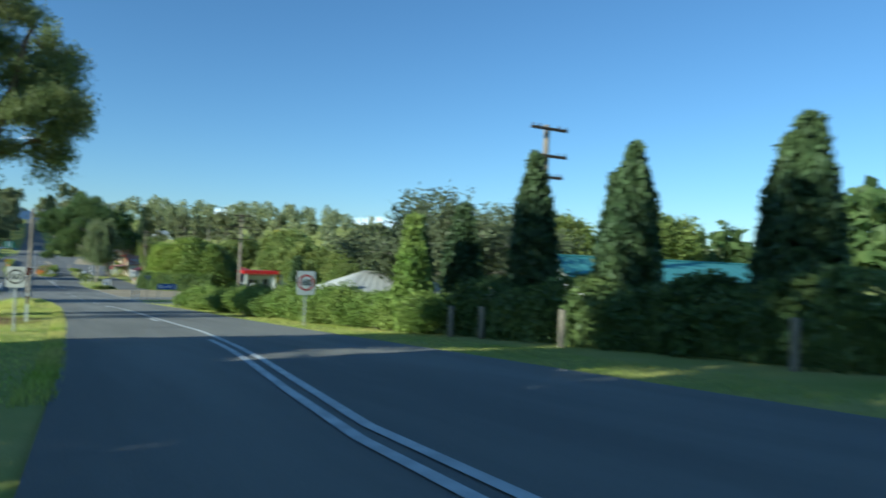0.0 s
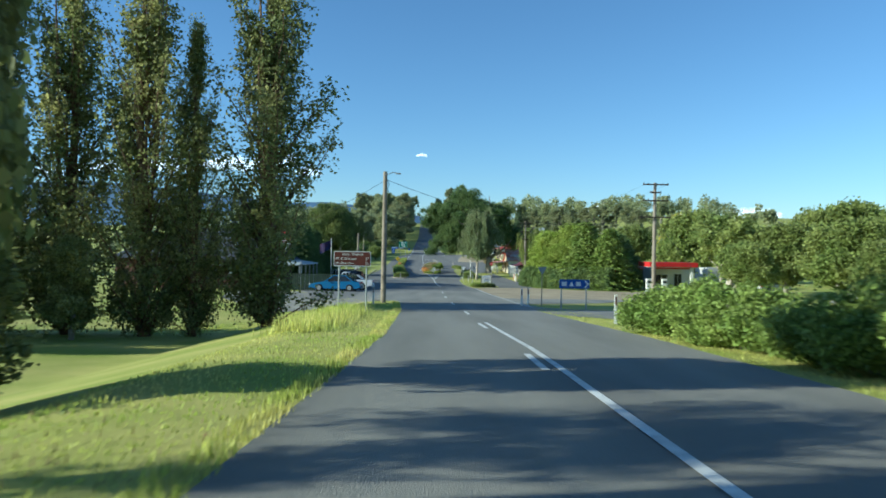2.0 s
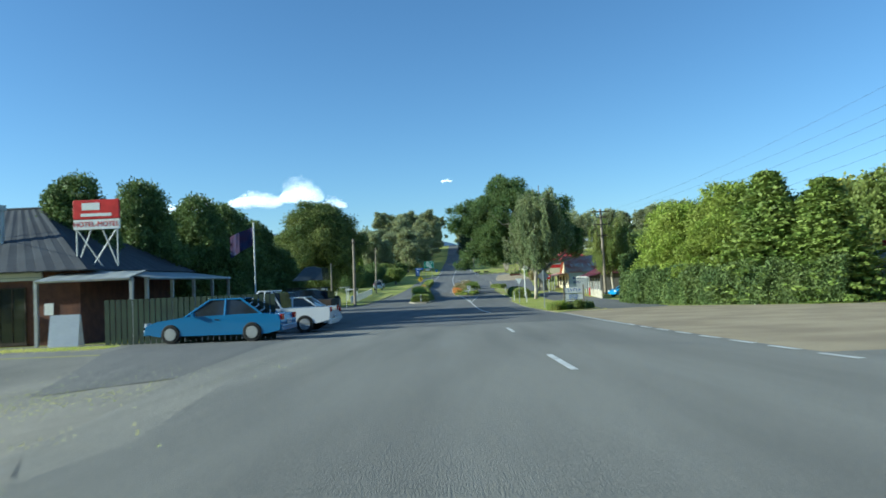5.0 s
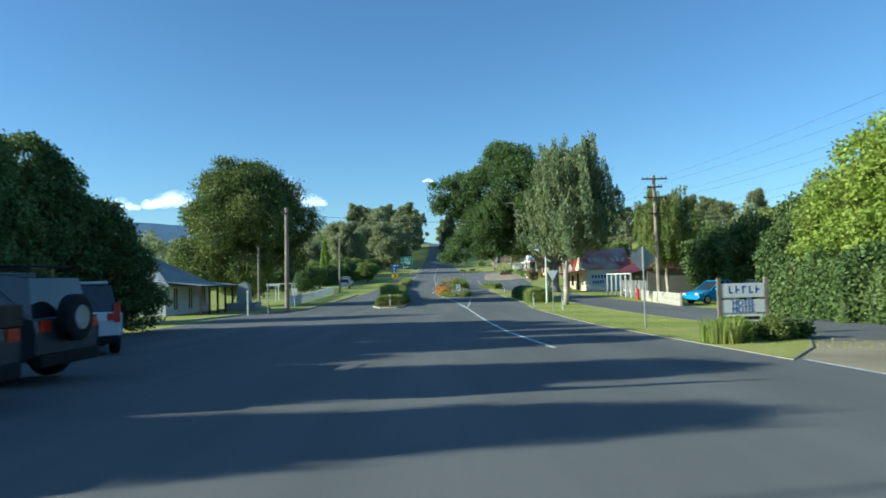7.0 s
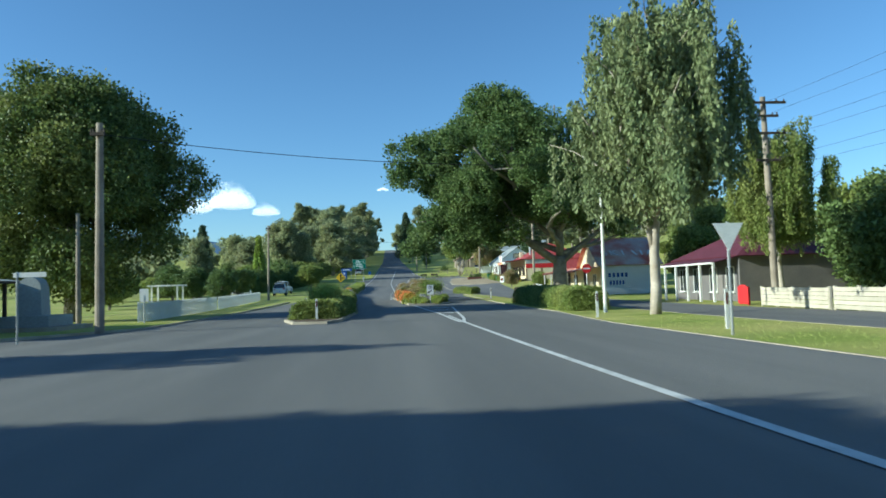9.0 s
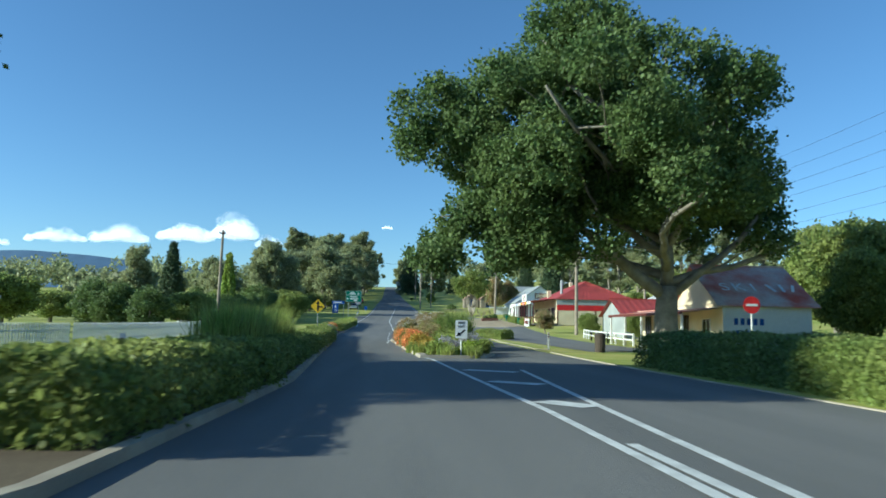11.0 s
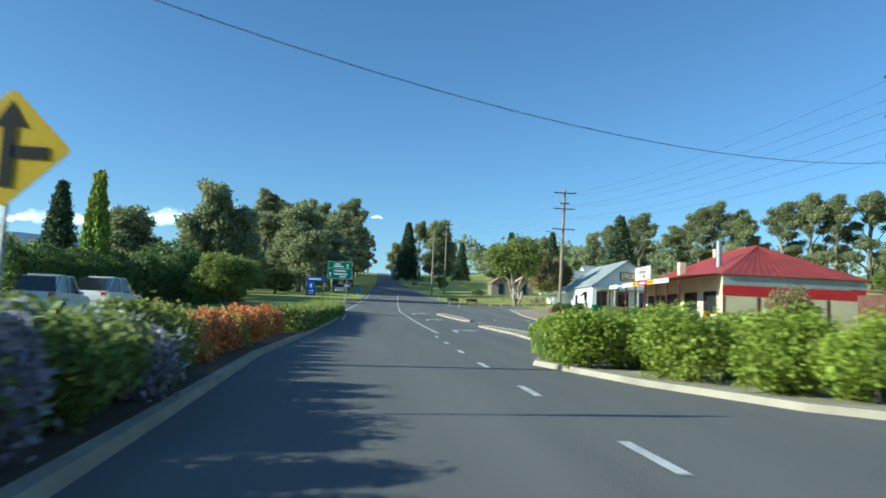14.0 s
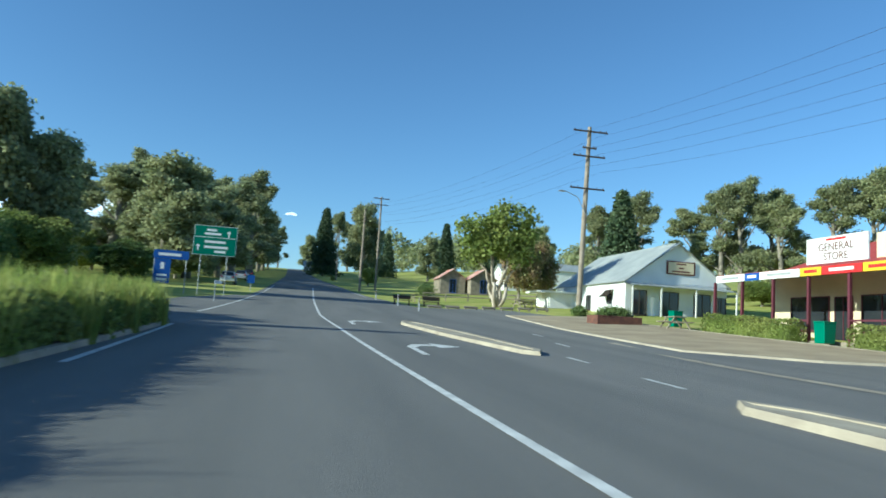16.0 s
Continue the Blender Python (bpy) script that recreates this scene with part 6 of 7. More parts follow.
rail_fence([(14.5, 318), (22, 317), (30, 314)], "weathered timber rail fence round the picnic lawn", TIMBER)
PALING = material("pale_paling", (0.55, 0.5, 0.4), 0.85, (0.42, 0.38, 0.3), 1.5, 25, 0.3, objrand=0.1)
for (ax_, ay_), (bx_, by_) in (((18.75, 156.6), (18.1, 150.4)), ((18.05, 150.0), (17.4, 143.4))):
    pf = thing("board_fence", "low pale fence of horizontal boards before the cottages", "fence", ax_, ay_)
    g_ = pf.matrix_basis.translation.z
    ln_, an_ = math.hypot(bx_ - ax_, by_ - ay_), math.degrees(math.atan2(by_ - ay_, bx_ - ax_))
    for i in range(5):
        part("board", Mesh().box((bx_ - ax_) / 2, (by_ - ay_) / 2, Gz(ax_, ay_) - g_ + 0.06 + i * 0.165, ln_, 0.03, 0.15, an_), PALING, pf)
    for i in range(5):
        part("post", Mesh().box((bx_ - ax_) * i / 4 + 0.06, (by_ - ay_) * i / 4, -0.2, 0.1, 0.1, 1.12, an_), PALING, pf)
for i in range(7):
    ob = thing("log_barrier", "low timber log barrier at the edge of the parking area", "barrier", 12.0 + i * 1.55, 299.0 - 0.15 * i)
    part("log", Mesh().tube([(-0.6, 0, 0.22), (0.6, 0, 0.22)], 0.1, 8), TIMBER, ob)
    for px in (-0.45, 0.45):
        part("stump", Mesh().tube([(px, 0, -0.1), (px, 0, 0.18)], 0.09, 7), TIMBER, ob)
bin_ = thing("rubbish_bin", "dark green litter bin on the grass verge", "litter bin", 12.7, 187.0)
part("body", Mesh().tube([(0, 0, 0), (0, 0, 0.9)], [0.26, 0.3], 14), DARKWOOD, bin_)
part("lid", Mesh().tube([(0, 0, 0.9), (0, 0, 1.0), (0, 0, 1.06)], [0.32, 0.3, 0.12], 14), DARKWOOD, bin_)


def picnic_table(x, y, rz, label="weathered timber picnic table on the lawn"):
    ob = thing("picnic_table", label, "picnic table", x, y, rz=rz)
    for i in range(5):
        part("plank", Mesh().box(0, -0.3 + i * 0.15, 0.72, 1.8, 0.13, 0.04), TIMBER, ob)
    for s in (-1, 1):
        part("seat", Mesh().box(0, s * 0.68, 0.43, 1.8, 0.26, 0.04), TIMBER, ob)
        part("leg", Mesh().tube([(s * 0.65, -0.7, 0), (s * 0.65, -0.25, 0.72)], 0.05, 6), TIMBER, ob)
        part("leg", Mesh().tube([(s * 0.65, 0.7, 0), (s * 0.65, 0.25, 0.72)], 0.05, 6), TIMBER, ob)
        part("brace", Mesh().box(s * 0.65, 0, 0.4, 0.06, 1.5, 0.08), TIMBER, ob)
    return ob


picnic_table(21.2, 303, 15)
picnic_table(23.0, 307, 5)
picnic_table(13.0, 312, 5)
picnic_table(22.0, 277.5, 80, "timber picnic table on the footpath by the store")
for px, py, hh, lab in ((-9.1, 145.5, 2.1, "thin white finger sign on the grass corner"), (-9.9, 158.4, 1.4, "small white post-mounted sign by the picket fence")):
    fs = thing("street_sign", lab, "road sign", px, py)
    part("post", Mesh().tube([(0, 0, -0.2), (0, 0, hh)], 0.03, 7), STEEL, fs)
    part("panel", Mesh().box(0.35 if hh > 2 else 0, 0, hh - 0.16 if hh > 2 else hh - 0.3, 0.9 if hh > 2 else 0.4, 0.03, 0.14 if hh > 2 else 0.6), WHITE, fs)
fs = thing("guide_post", "short white guide post on the corner verge", "guide post", -10.5, 145.7)
part("post", Mesh().box(0, 0, -0.2, 0.1, 0.04, 1.9), WHITE, fs)


# ---- buildings ----
MAROON = material("maroon_paint", (0.12, 0.03, 0.045), 0.6, (0.09, 0.025, 0.035), 2, 30, 0.1)


def window(ob, x, y, z, w, h, face, frame=WHITE, name="window"):
    """A framed window set on a wall; face: '-y', '-x' or '+x'."""
    t = 0.05
    def bx(u, zz, wu, hz, depth, off):
        b = Mesh()
        if face == "-y":
            return b.box(x + u, y - off, zz, wu, depth, hz)
        s = -1 if face == "-x" else 1
        return b.box(x + s * off, y + u, zz, depth, wu, hz)
    pane = part(name, bx(0, z, w, h, 0.03, 0.012), GLASSD, ob)
    for u, zz, wu, hz in ((0, z - t, w + 2 * t, t), (0, z + h, w + 2 * t, t), (-w / 2 - t / 2, z, t, h), (w / 2 + t / 2, z, t, h), (0, z, t * 0.7, h)):
        part("frame", bx(u, zz, wu, hz, 0.07, 0.03), frame, pane)
    part("sill", bx(0, z - t * 2.2, w + 0.2, t, 0.14, 0.06), frame, pane)
    return pane


def corrugated(pts, ridge, n, up=0.025):
    """A ribbed roof plane from the eave line pts[0]-pts[1] up to the ridge line ridge[0]-ridge[1]."""
    a, b_, c, d = Vector(pts[0]), Vector(pts[1]), Vector(ridge[0]), Vector(ridge[1])
    nrm = (b_ - a).cross(c - a).normalized()
    if nrm.z < 0:
        nrm = -nrm
    m = Mesh()
    for i in range(n + 1):
        t = i / n
        o = nrm * (up if i % 2 else 0)
        e, r = a.lerp(b_, t), c.lerp(d, t)
        m.v += [tuple(e + o), tuple(r + o), tuple(e + o - nrm * 0.05), tuple(r + o - nrm * 0.05)]
    for i in range(n):
        k = 4 * i
        m.f += [(k, k + 4, k + 5, k + 1), (k + 2, k + 3, k + 7, k + 6), (k, k + 2, k + 6, k + 4), (k + 1, k + 5, k + 7, k + 3)]
    return m


def house(name, label, x0, x1, y0, y1, base, eave, apex, wall, roof, ridge="x", hip=0.0, over=0.35, category="house", rz=0, ribs=0.35):
    """A simple house on a rectangle: walls, gable or hip roof with overhang. Heights are of the world."""
    cx, cy = (x0 + x1) / 2, (y0 + y1) / 2
    ob = thing(name, label, category, cx, cy, base, rz)
    w, d, he, ha = (x1 - x0) / 2, (y1 - y0) / 2, eave - base, apex - base
    t = 0.12
    sides = {("y", -1): Mesh().box(0, -d + t / 2, -0.6, 2 * w, t, he + 0.6), ("y", 1): Mesh().box(0, d - t / 2, -0.6, 2 * w, t, he + 0.6),
             ("x", -1): Mesh().box(-w + t / 2, 0, -0.6, t, 2 * d - 2 * t, he + 0.6), ("x", 1): Mesh().box(w - t / 2, 0, -0.6, t, 2 * d - 2 * t, he + 0.6)}
    if hip <= 0:                   # gables
        tri = [(0, 1, 2), (5, 4, 3), (0, 3, 4, 1), (1, 4, 5, 2), (2, 5, 3, 0)]
        for k in (-1, 1):
            if ridge == "x":
                sides["x", k].add([(k * w, -d, he), (k * w, d, he), (k * w, 0, ha - 0.06), (k * (w - t), -d, he), (k * (w - t), d, he), (k * (w - t), 0, ha - 0.06)], tri)
            else:
                sides["y", k].add([(-w, k * d, he), (w, k * d, he), (0, k * d, ha - 0.06), (-w, k * (d - t), he), (w, k * (d - t), he), (0, k * (d - t), ha - 0.06)], tri)
    for b in sides.values():
        part("wall", b, wall, ob)
    o = over
    if ridge == "x":
        dz = (ha - he) / d * o
        rx = w + o - hip
        for s in (-1, 1):
            n = max(int(2 * w / ribs), 4)
            part("roof", corrugated([(-(w + o), s * (d + o), he - dz), (w + o, s * (d + o), he - dz)], [(-rx, 0, ha), (rx, 0, ha)], n), roof, ob)
        if hip > 0:
            for s in (-1, 1):
                part("roof", corrugated([(s * (w + o), -(d + o), he - dz), (s * (w + o), d + o, he - dz)], [(s * rx, -0.01, ha), (s * rx, 0.01, ha)], max(int(2 * d / ribs), 4)), roof, ob)
        part("ridge_cap", Mesh().tube([(-rx, 0, ha + 0.02), (rx, 0, ha + 0.02)], 0.07, 6), roof, ob)
    else:
        dz = (ha - he) / w * o
        ry = d + o - hip
        for s in (-1, 1):
            n = max(int(2 * d / ribs), 4)
            part("roof", corrugated([(s * (w + o), -(d + o), he - dz), (s * (w + o), d + o, he - dz)], [(0, -ry, ha), (0, ry, ha)], n), roof, ob)
        if hip > 0:
            for s in (-1, 1):
                part("roof", corrugated([(-(w + o), s * (d + o), he - dz), (w + o, s * (d + o), he - dz)], [(-0.01, s * ry, ha), (0.01, s * ry, ha)], max(int(2 * w / ribs), 4)), roof, ob)
        part("ridge_cap", Mesh().tube([(0, -ry, ha + 0.02), (0, ry, ha + 0.02)], 0.07, 6), roof, ob)
    part("ceiling_soffit", Mesh().box(0, 0, he - 0.08, 2 * w + 0.1, 2 * d + 0.1, 0.06), wall, ob)
    return ob


def boards(ob, x0, x1, y, z0, z1, mat, step=0.2, face="-y"):
    """Weatherboards lapped on a wall, each a part of its own."""
    for i in range(int((z1 - z0) / step)):
        z = z0 + i * step
        if face == "-y":
            b = Mesh().add([(x0, y - 0.022, z), (x1, y - 0.022, z), (x1, y - 0.004, z + step), (x0, y - 0.004, z + step), (x0, y, z), (x1, y, z)], [(0, 1, 2, 3), (0, 4, 5, 1)])
        else:
            b = Mesh().add([(x0 - 0.022, y, z), (x0 - 0.022, x1, z), (x0 - 0.004, x1, z + step), (x0 - 0.004, y, z + step), (x0, y, z), (x0, x1, z)], [(0, 3, 2, 1), (0, 1, 5, 4)])
        part("weatherboard", b, mat, ob)


def verandah(ob, pts, z_out, z_in, depth, mat_roof, mat_post, posts, floor=True, dirn=(-1, 0), r=0.06):
    """A skillion roof on posts in front of a wall from pts[0] to pts[1]; local coordinates."""
    (ax, ay), (bx, by) = pts
    dx, dy = dirn[0] * depth, dirn[1] * depth
    n = max(int(math.hypot(bx - ax, by - ay) / 0.35), 4)
    part("verandah_roof", corrugated([(ax + dx, ay + dy, z_out), (bx + dx, by + dy, z_out)], [(ax, ay, z_in), (bx, by, z_in)], n), mat_roof, ob)
    part("gutter", Mesh().tube([(ax + dx * 1.01, ay + dy * 1.01, z_out - 0.04), (bx + dx * 1.01, by + dy * 1.01, z_out - 0.04)], 0.06, 6), mat_post, ob)
    for i in range(posts):
        t = i / (posts - 1)
        px, py = ax + (bx - ax) * t + dx * 0.97, ay + (by - ay) * t + dy * 0.97
        part("post", Mesh().box(px, py, -0.3, 2 * r, 2 * r, z_out + 0.3), mat_post, ob)


# hotel of dark brick behind the forecourt
hotel = house("hotel", "low dark brick country hotel with slate-grey hipped roof", -27, -11.8, 97, 107, -5.2, -2.0, 0.7, BRICK, SLATEROOF, "x", 5.0, 0.6, "hotel")
hb = 97 - 102
part("gable_board", Mesh().box(5.0, hb - 0.05, 2.55, 2.4, 0.1, 0.6, 0, 0.92), WHITE, hotel)
for k in range(3):
    part("board_line", Mesh().box(5.0, hb - 0.11, 2.65 + k * 0.17, 2.25 - 0.06 * k, 0.015, 0.02), GREYROOF, hotel)
window(hotel, 1.3, hb, 0.7, 1.3, 1.35, "-y", DARKWOOD)
window(hotel, 5.0, hb, 0.2, 0.95, 2.05, "-y", DARKWOOD, "door")
window(hotel, -2.4, hb, 0.7, 1.3, 1.35, "-y", DARKWOOD)
for px, pz in ((3.3, 1.5), (6.4, 1.2), (-0.4, 1.4)):
    part("notice", Mesh().box(px, hb - 0.03, pz, 0.35, 0.02, 0.45), SIGNWHITE, hotel)
part("awning", Mesh().box(0.9, hb - 0.5, 2.3, 3.6, 1.0, 0.12), GREYROOF, hotel)
verandah(hotel, ((7.6, -4.9), (7.6, 4.9)), 2.5, 2.9, 2.6, GREYROOF, STEEL, 5, dirn=(1, 0))
verandah(hotel, ((6.7, -5.0), (10.2, -5.0)), 2.5, 2.75, 1.4, GREYROOF, STEEL, 2, dirn=(0, -1))
for px, py in ((3.4, -3.2),):
    part("chimney", Mesh().tube([(px, py, 3.4), (px, py, 5.5)], 0.15, 10).tube([(px, py, 5.5), (px, py, 5.72)], 0.22, 10), STEEL, hotel)
hs = thing("hotel_sign", "red illuminated hotel sign on a lattice frame above the roof", "sign", -11.3, 97.4, -2.2)
part("panel", Mesh().box(0, 0, 1.85, 1.8, 0.12, 0.75), SIGNRED, hs, bevel=0.02)
part("logo_shape", Mesh().box(-0.2, -0.066, 2.2, 0.7, 0.006, 0.28), SIGNWHITE, hs)
part("text_bar", Mesh().box(0.0, -0.066, 1.95, 1.2, 0.006, 0.12), SIGNWHITE, hs)
part("name_panel", Mesh().box(0, 0, 1.45, 1.8, 0.1, 0.38), SIGNWHITE, hs)
letters("HOTEL-MOTEL", 0.27, SIGNRED, hs, 0, -0.056, 1.64)
for a, c in ((-0.8, 0.2), (-0.2, -0.8), (0.2, 0.8), (0.8, -0.2), (-0.8, -0.8), (0.8, 0.8)):
    part("strut", Mesh().tube([(a, 0, 1.5), (c, 0, 0)], 0.03, 5), STEEL, hs)
ant = thing("television_aerial", "tall thin television aerial above the hotel roof", "aerial", -17.6, 99, -0.5)
part("mast", Mesh().tube([(0, 0, -1.0), (0, 0, 7.2)], 0.03, 6), STEEL, ant)
for zz, wd in ((7.0, 1.3), (6.8, 0.8), (3.0, 0.5), (1.6, 0.5)):
    part("element", Mesh().tube([(-wd, 0, zz), (wd, 0, zz - 0.15)], 0.018, 5), STEEL, ant)
sb = thing("sandwich_board", "white sandwich board on the forecourt", "sign board", -11.5, 95.4, rz=10)
for s_ in (-1, 1):
    part("board", Mesh().add([(-0.5, s_ * 0.35, 0), (0.5, s_ * 0.35, 0), (0.5, s_ * 0.05, 1.15), (-0.5, s_ * 0.05, 1.15), (-0.5, s_ * 0.31, 0), (0.5, s_ * 0.31, 0), (0.5, s_ * 0.02, 1.15), (-0.5, s_ * 0.02, 1.15)], [(0, 1, 2, 3), (7, 6, 5, 4), (3, 2, 6, 7), (0, 3, 7, 4), (1, 5, 6, 2)]), SIGNWHITE, sb)
FENCEGREEN = material("green_fence_paint", (0.05, 0.075, 0.045), 0.75, (0.035, 0.05, 0.035), 1.5, 30, 0.2)
NAVY = material("navy_cloth", (0.02, 0.03, 0.09), 0.9, (0.05, 0.02, 0.05), 2.0, 40, 0.1)
gf = thing("garden_fence", "green slatted fence in front of the hotel", "fence", -9.6, 94.6)
for i in range(30):
    part("slat", Mesh().box(i * 0.2, 0, 0, 0.16, 0.03, 1.6), FENCEGREEN, gf)
fl = thing("flag", "dark blue flag hanging from a white flagpole", "flag", -7.6, 106)
part("pole", Mesh().tube([(0, 0, 0), (0, 0, 5.4)], 0.035, 7), WHITE, fl)
b = Mesh()
for i in range(8):
    b.v += [(-0.18 * i, 0.12 * math.sin(i * 1.1), 5.2 - 0.07 * i), (-0.18 * i, 0.12 * math.sin(i * 1.1 + 0.4), 4.3 - 0.1 * i)]
b.f = [(2 * i, 2 * i + 2, 2 * i + 3, 2 * i + 1) for i in range(7)]
part("cloth", b, NAVY, fl)

# service station
servo = thing("service_station", "small white service station with a red canopy", "service station", 32.0, 112.5)
part("canopy", Mesh().box(-0.8, -1.2, 2.9, 5.6, 4.4, 0.55), REDMETAL, servo, bevel=0.03)
part("canopy_soffit", Mesh().box(-0.8, -1.2, 2.84, 5.4, 4.2, 0.06), WHITE, servo)
for px in (-3.0, 1.4):
    part("column", Mesh().box(px, -3.0, -0.3, 0.3, 0.3, 3.15), WHITE, servo)
part("kiosk", Mesh().box(0.4, 2.8, -0.4, 4.6, 3.6, 3.3), WHITE, servo)
window(servo, -0.8, 1.0, 0.8, 1.5, 1.1, "-y", WHITE)
window(servo, 1.2, 1.0, 0.0, 0.9, 2.0, "-y", WHITE, "door")
part("fascia", Mesh().box(0.4, 0.95, 2.6, 4.7, 0.1, 0.32), REDMETAL, servo)
part("side_shed", Mesh().box(8.5, 3.5, -0.4, 7.0, 4.0, 3.2), PALEROOF, servo)
for px in (-3.6, -1.8):
    pm = thing("fuel_pump", "white fuel pump under the canopy", "fuel pump", 32.0 + px, 109.4)
    part("body", Mesh().box(0, 0, 0, 0.6, 0.4, 1.5), WHITE, pm, bevel=0.04)
    part("display", Mesh().box(0, -0.21, 1.0, 0.4, 0.02, 0.3), GLASSD, pm)

# houses beside the way in
house("shed", "long shed with a teal metal roof behind the hedge", 21, 36, 23.5, 29, -2.6, -0.6, 0.6, WBOARD, TEALROOF, "x", 0, 0.5, "shed")
house("house", "house with a pale metal hipped roof behind the hedge", 17.4, 32, 43, 51.8, -4.2, -2.55, -0.75, WBOARD, PALEROOF, "x", 4.0, 0.6)

# white cottage on the corner
wc = house("cottage", "white weatherboard cottage with a grey-blue hipped roof", -25.5, -16.2, 146.5, 156, -6.05, -3.75, -1.5, WBOARD, GREYROOF, "x", 3.6, 0.4)
boards(wc, -4.65, 4.65, -4.75, 0, 2.2, WBOARD, 0.16)
verandah(wc, ((4.65, -4.7), (4.65, 4.7)), 2.1, 2.4, 2.4, GREYROOF, DARKWOOD, 6, dirn=(1, 0))
for wy in (-3.0, 0.0, 3.0):
    window(wc, 4.65, wy, 0.5, 0.8, 1.5, "+x", WHITE)
window(wc, 2.6, -4.75, 0.7, 0.7, 1.4, "-y", WHITE)
wl = thing("memorial", "grey granite memorial on a stepped plinth", "memorial", -13.2, 155)
part("step", Mesh().box(0, 0, -0.1, 3.4, 3.4, 0.35), CONCRETE, wl, bevel=0.02)
part("plinth", Mesh().box(0, 0, 0.25, 2.2, 2.2, 0.45), GREYROOF, wl, bevel=0.02)
part("stone", Mesh().box(0, 0, 0.7, 1.0, 0.8, 1.2, 0, 0.9).tube([(0, -0.35, 1.85), (0, 0.35, 1.85)], 0.44, 14), GREYROOF, wl)
pg = thing("pergola", "white garden pergola behind the fence", "pergola", -14.8, 178)
for px, py in ((-0.9, -0.7), (0.9, -0.7), (-0.9, 0.7), (0.9, 0.7)):
    part("post", Mesh().box(px, py, 0, 0.1, 0.1, 2.0), WHITE, pg)
for i in range(6):
    part("slat", Mesh().box(-1.1 + i * 0.44, 0, 2.0, 0.06, 2.0, 0.1), WHITE, pg)

# cottages on the right
# dark wall colour for the maroon-roofed cottage, with the shade on its walls painted in
SHADEDWALL = material("shaded_weatherboard", (0.2, 0.18, 0.17), 0.8, (0.15, 0.14, 0.14), 0.8, 25, 0.2)
rf = thing("board_fence", "short red-painted board fence at the cottage gate", "fence", 18.9, 158.2)
for i in range(9):
    part("board", Mesh().box(0.05 * i, 0.2 * i, 0.05, 0.03, 0.17, 0.85 + 0.1 * math.sin(i * 0.4), 14), REDMETAL, rf)
for i in (0, 8):
    part("post", Mesh().box(0.05 * i + 0.08, 0.2 * i, -0.2, 0.09, 0.09, 1.1), REDMETAL, rf)
rh = house("cottage", "cream cottage with a rusty red corrugated roof", 20.5, 25.2, 187.0, 193.8, -6.0, -3.25, -1.0, CREAM, RUSTROOF, "x", 0, 0.35)
part("side_wall", Mesh().box(0, -3.42, -0.4, 4.7, 0.06, 3.1), WBOARD, rh)
for bx_, bz_, bl_ in ((-1.0, 1.5, 1.7), (-1.1, 0.85, 1.3)):
    for i in range(5):
        part("text_bar", Mesh().box(bx_ - bl_ / 2 + (i + 0.5) * bl_ / 5, -3.465, bz_, bl_ / 5 * 0.6, 0.01, 0.36), SIGNBLUE, rh)
rh.matrix_basis = pose(24.6, 195.7, -5.98) @ Matrix.Diagonal((1.2, 1.1, 1.12, 1))
for i, ch_ in enumerate("SKI"):
    ob = letters(ch_, 1.15, SIGNWHITE, rh, 0, 0, 0, "roof_lettering")
    ob.matrix_basis = pose(-1.75 + 0.78 * i, -2.35, 3.62, math.degrees(math.atan2(2.25, 3.4)), 0, 0)
for i in range(3):
    ob = part("text_bar", Mesh().box(0, 0, 0, 0.16, 0.8, 0.012, 18 - 20 * i), SIGNWHITE, rh)
    ob.matrix_basis = pose(0.75 + 0.6 * i, -2.35, 3.62, math.degrees(math.atan2(2.25, 3.4)), 0, 0)
part("porch_roof", corrugated([(-4.5, -3.4, 2.15), (-4.5, 9.7, 2.15)], [(-2.3, -3.4, 2.45), (-2.3, 9.7, 2.45)], 40), RUSTROOF, rh)
part("porch_fascia", Mesh().box(-4.52, 3.15, 2.02, 0.05, 13.2, 0.16), SIGNBROWN, rh)
part("wing_wall", Mesh().box(0.0, 6.6, -0.4, 4.6, 6.2, 2.85), CREAM, rh)
part("wing_roof", corrugated([(-2.5, 3.4, 2.5), (-2.5, 9.9, 2.5)], [(2.6, 3.4, 3.0), (2.6, 9.9, 3.0)], 20), RUSTROOF, rh)
window(rh, -2.35, 5.2, 0.7, 1.0, 1.1, "-x", DARKWOOD)
window(rh, -2.35, 8.0, 0.1, 0.85, 1.95, "-x", DARKWOOD, "door")
part("porch_bench", Mesh().box(-2.9, 6.6, 0.4, 0.4, 1.6, 0.06).box(-2.9, 6.0, 0, 0.35, 0.08, 0.4).box(-2.9, 7.2, 0, 0.35, 0.08, 0.4), TIMBER, rh)
for wy in (-3.2, -0.2, 3.2, 6.4, 9.5):
    part("post", Mesh().box(-4.4, wy, -0.2, 0.1, 0.1, 2.3), WHITE, rh)
window(rh, -2.35, -1.4, 0.6, 1.0, 1.2, "-x", WHITE)
window(rh, -2.35, 1.6, 0.1, 0.85, 1.95, "-x", DARKWOOD, "door")
ne = thing("no_entry_sign", "round red no-entry sign on a white post", "road sign", 16.6, 178.5)
part("post", Mesh().tube([(0, 0, 0), (0, 0, 2.6)], 0.03, 7), WHITE, ne)
part("disc", Mesh().tube([(0, -0.02, 2.4), (0, -0.04, 2.4)], 0.36, 24), SIGNRED, ne)
part("bar", Mesh().box(0, -0.05, 2.35, 0.5, 0.01, 0.1), SIGNWHITE, ne)
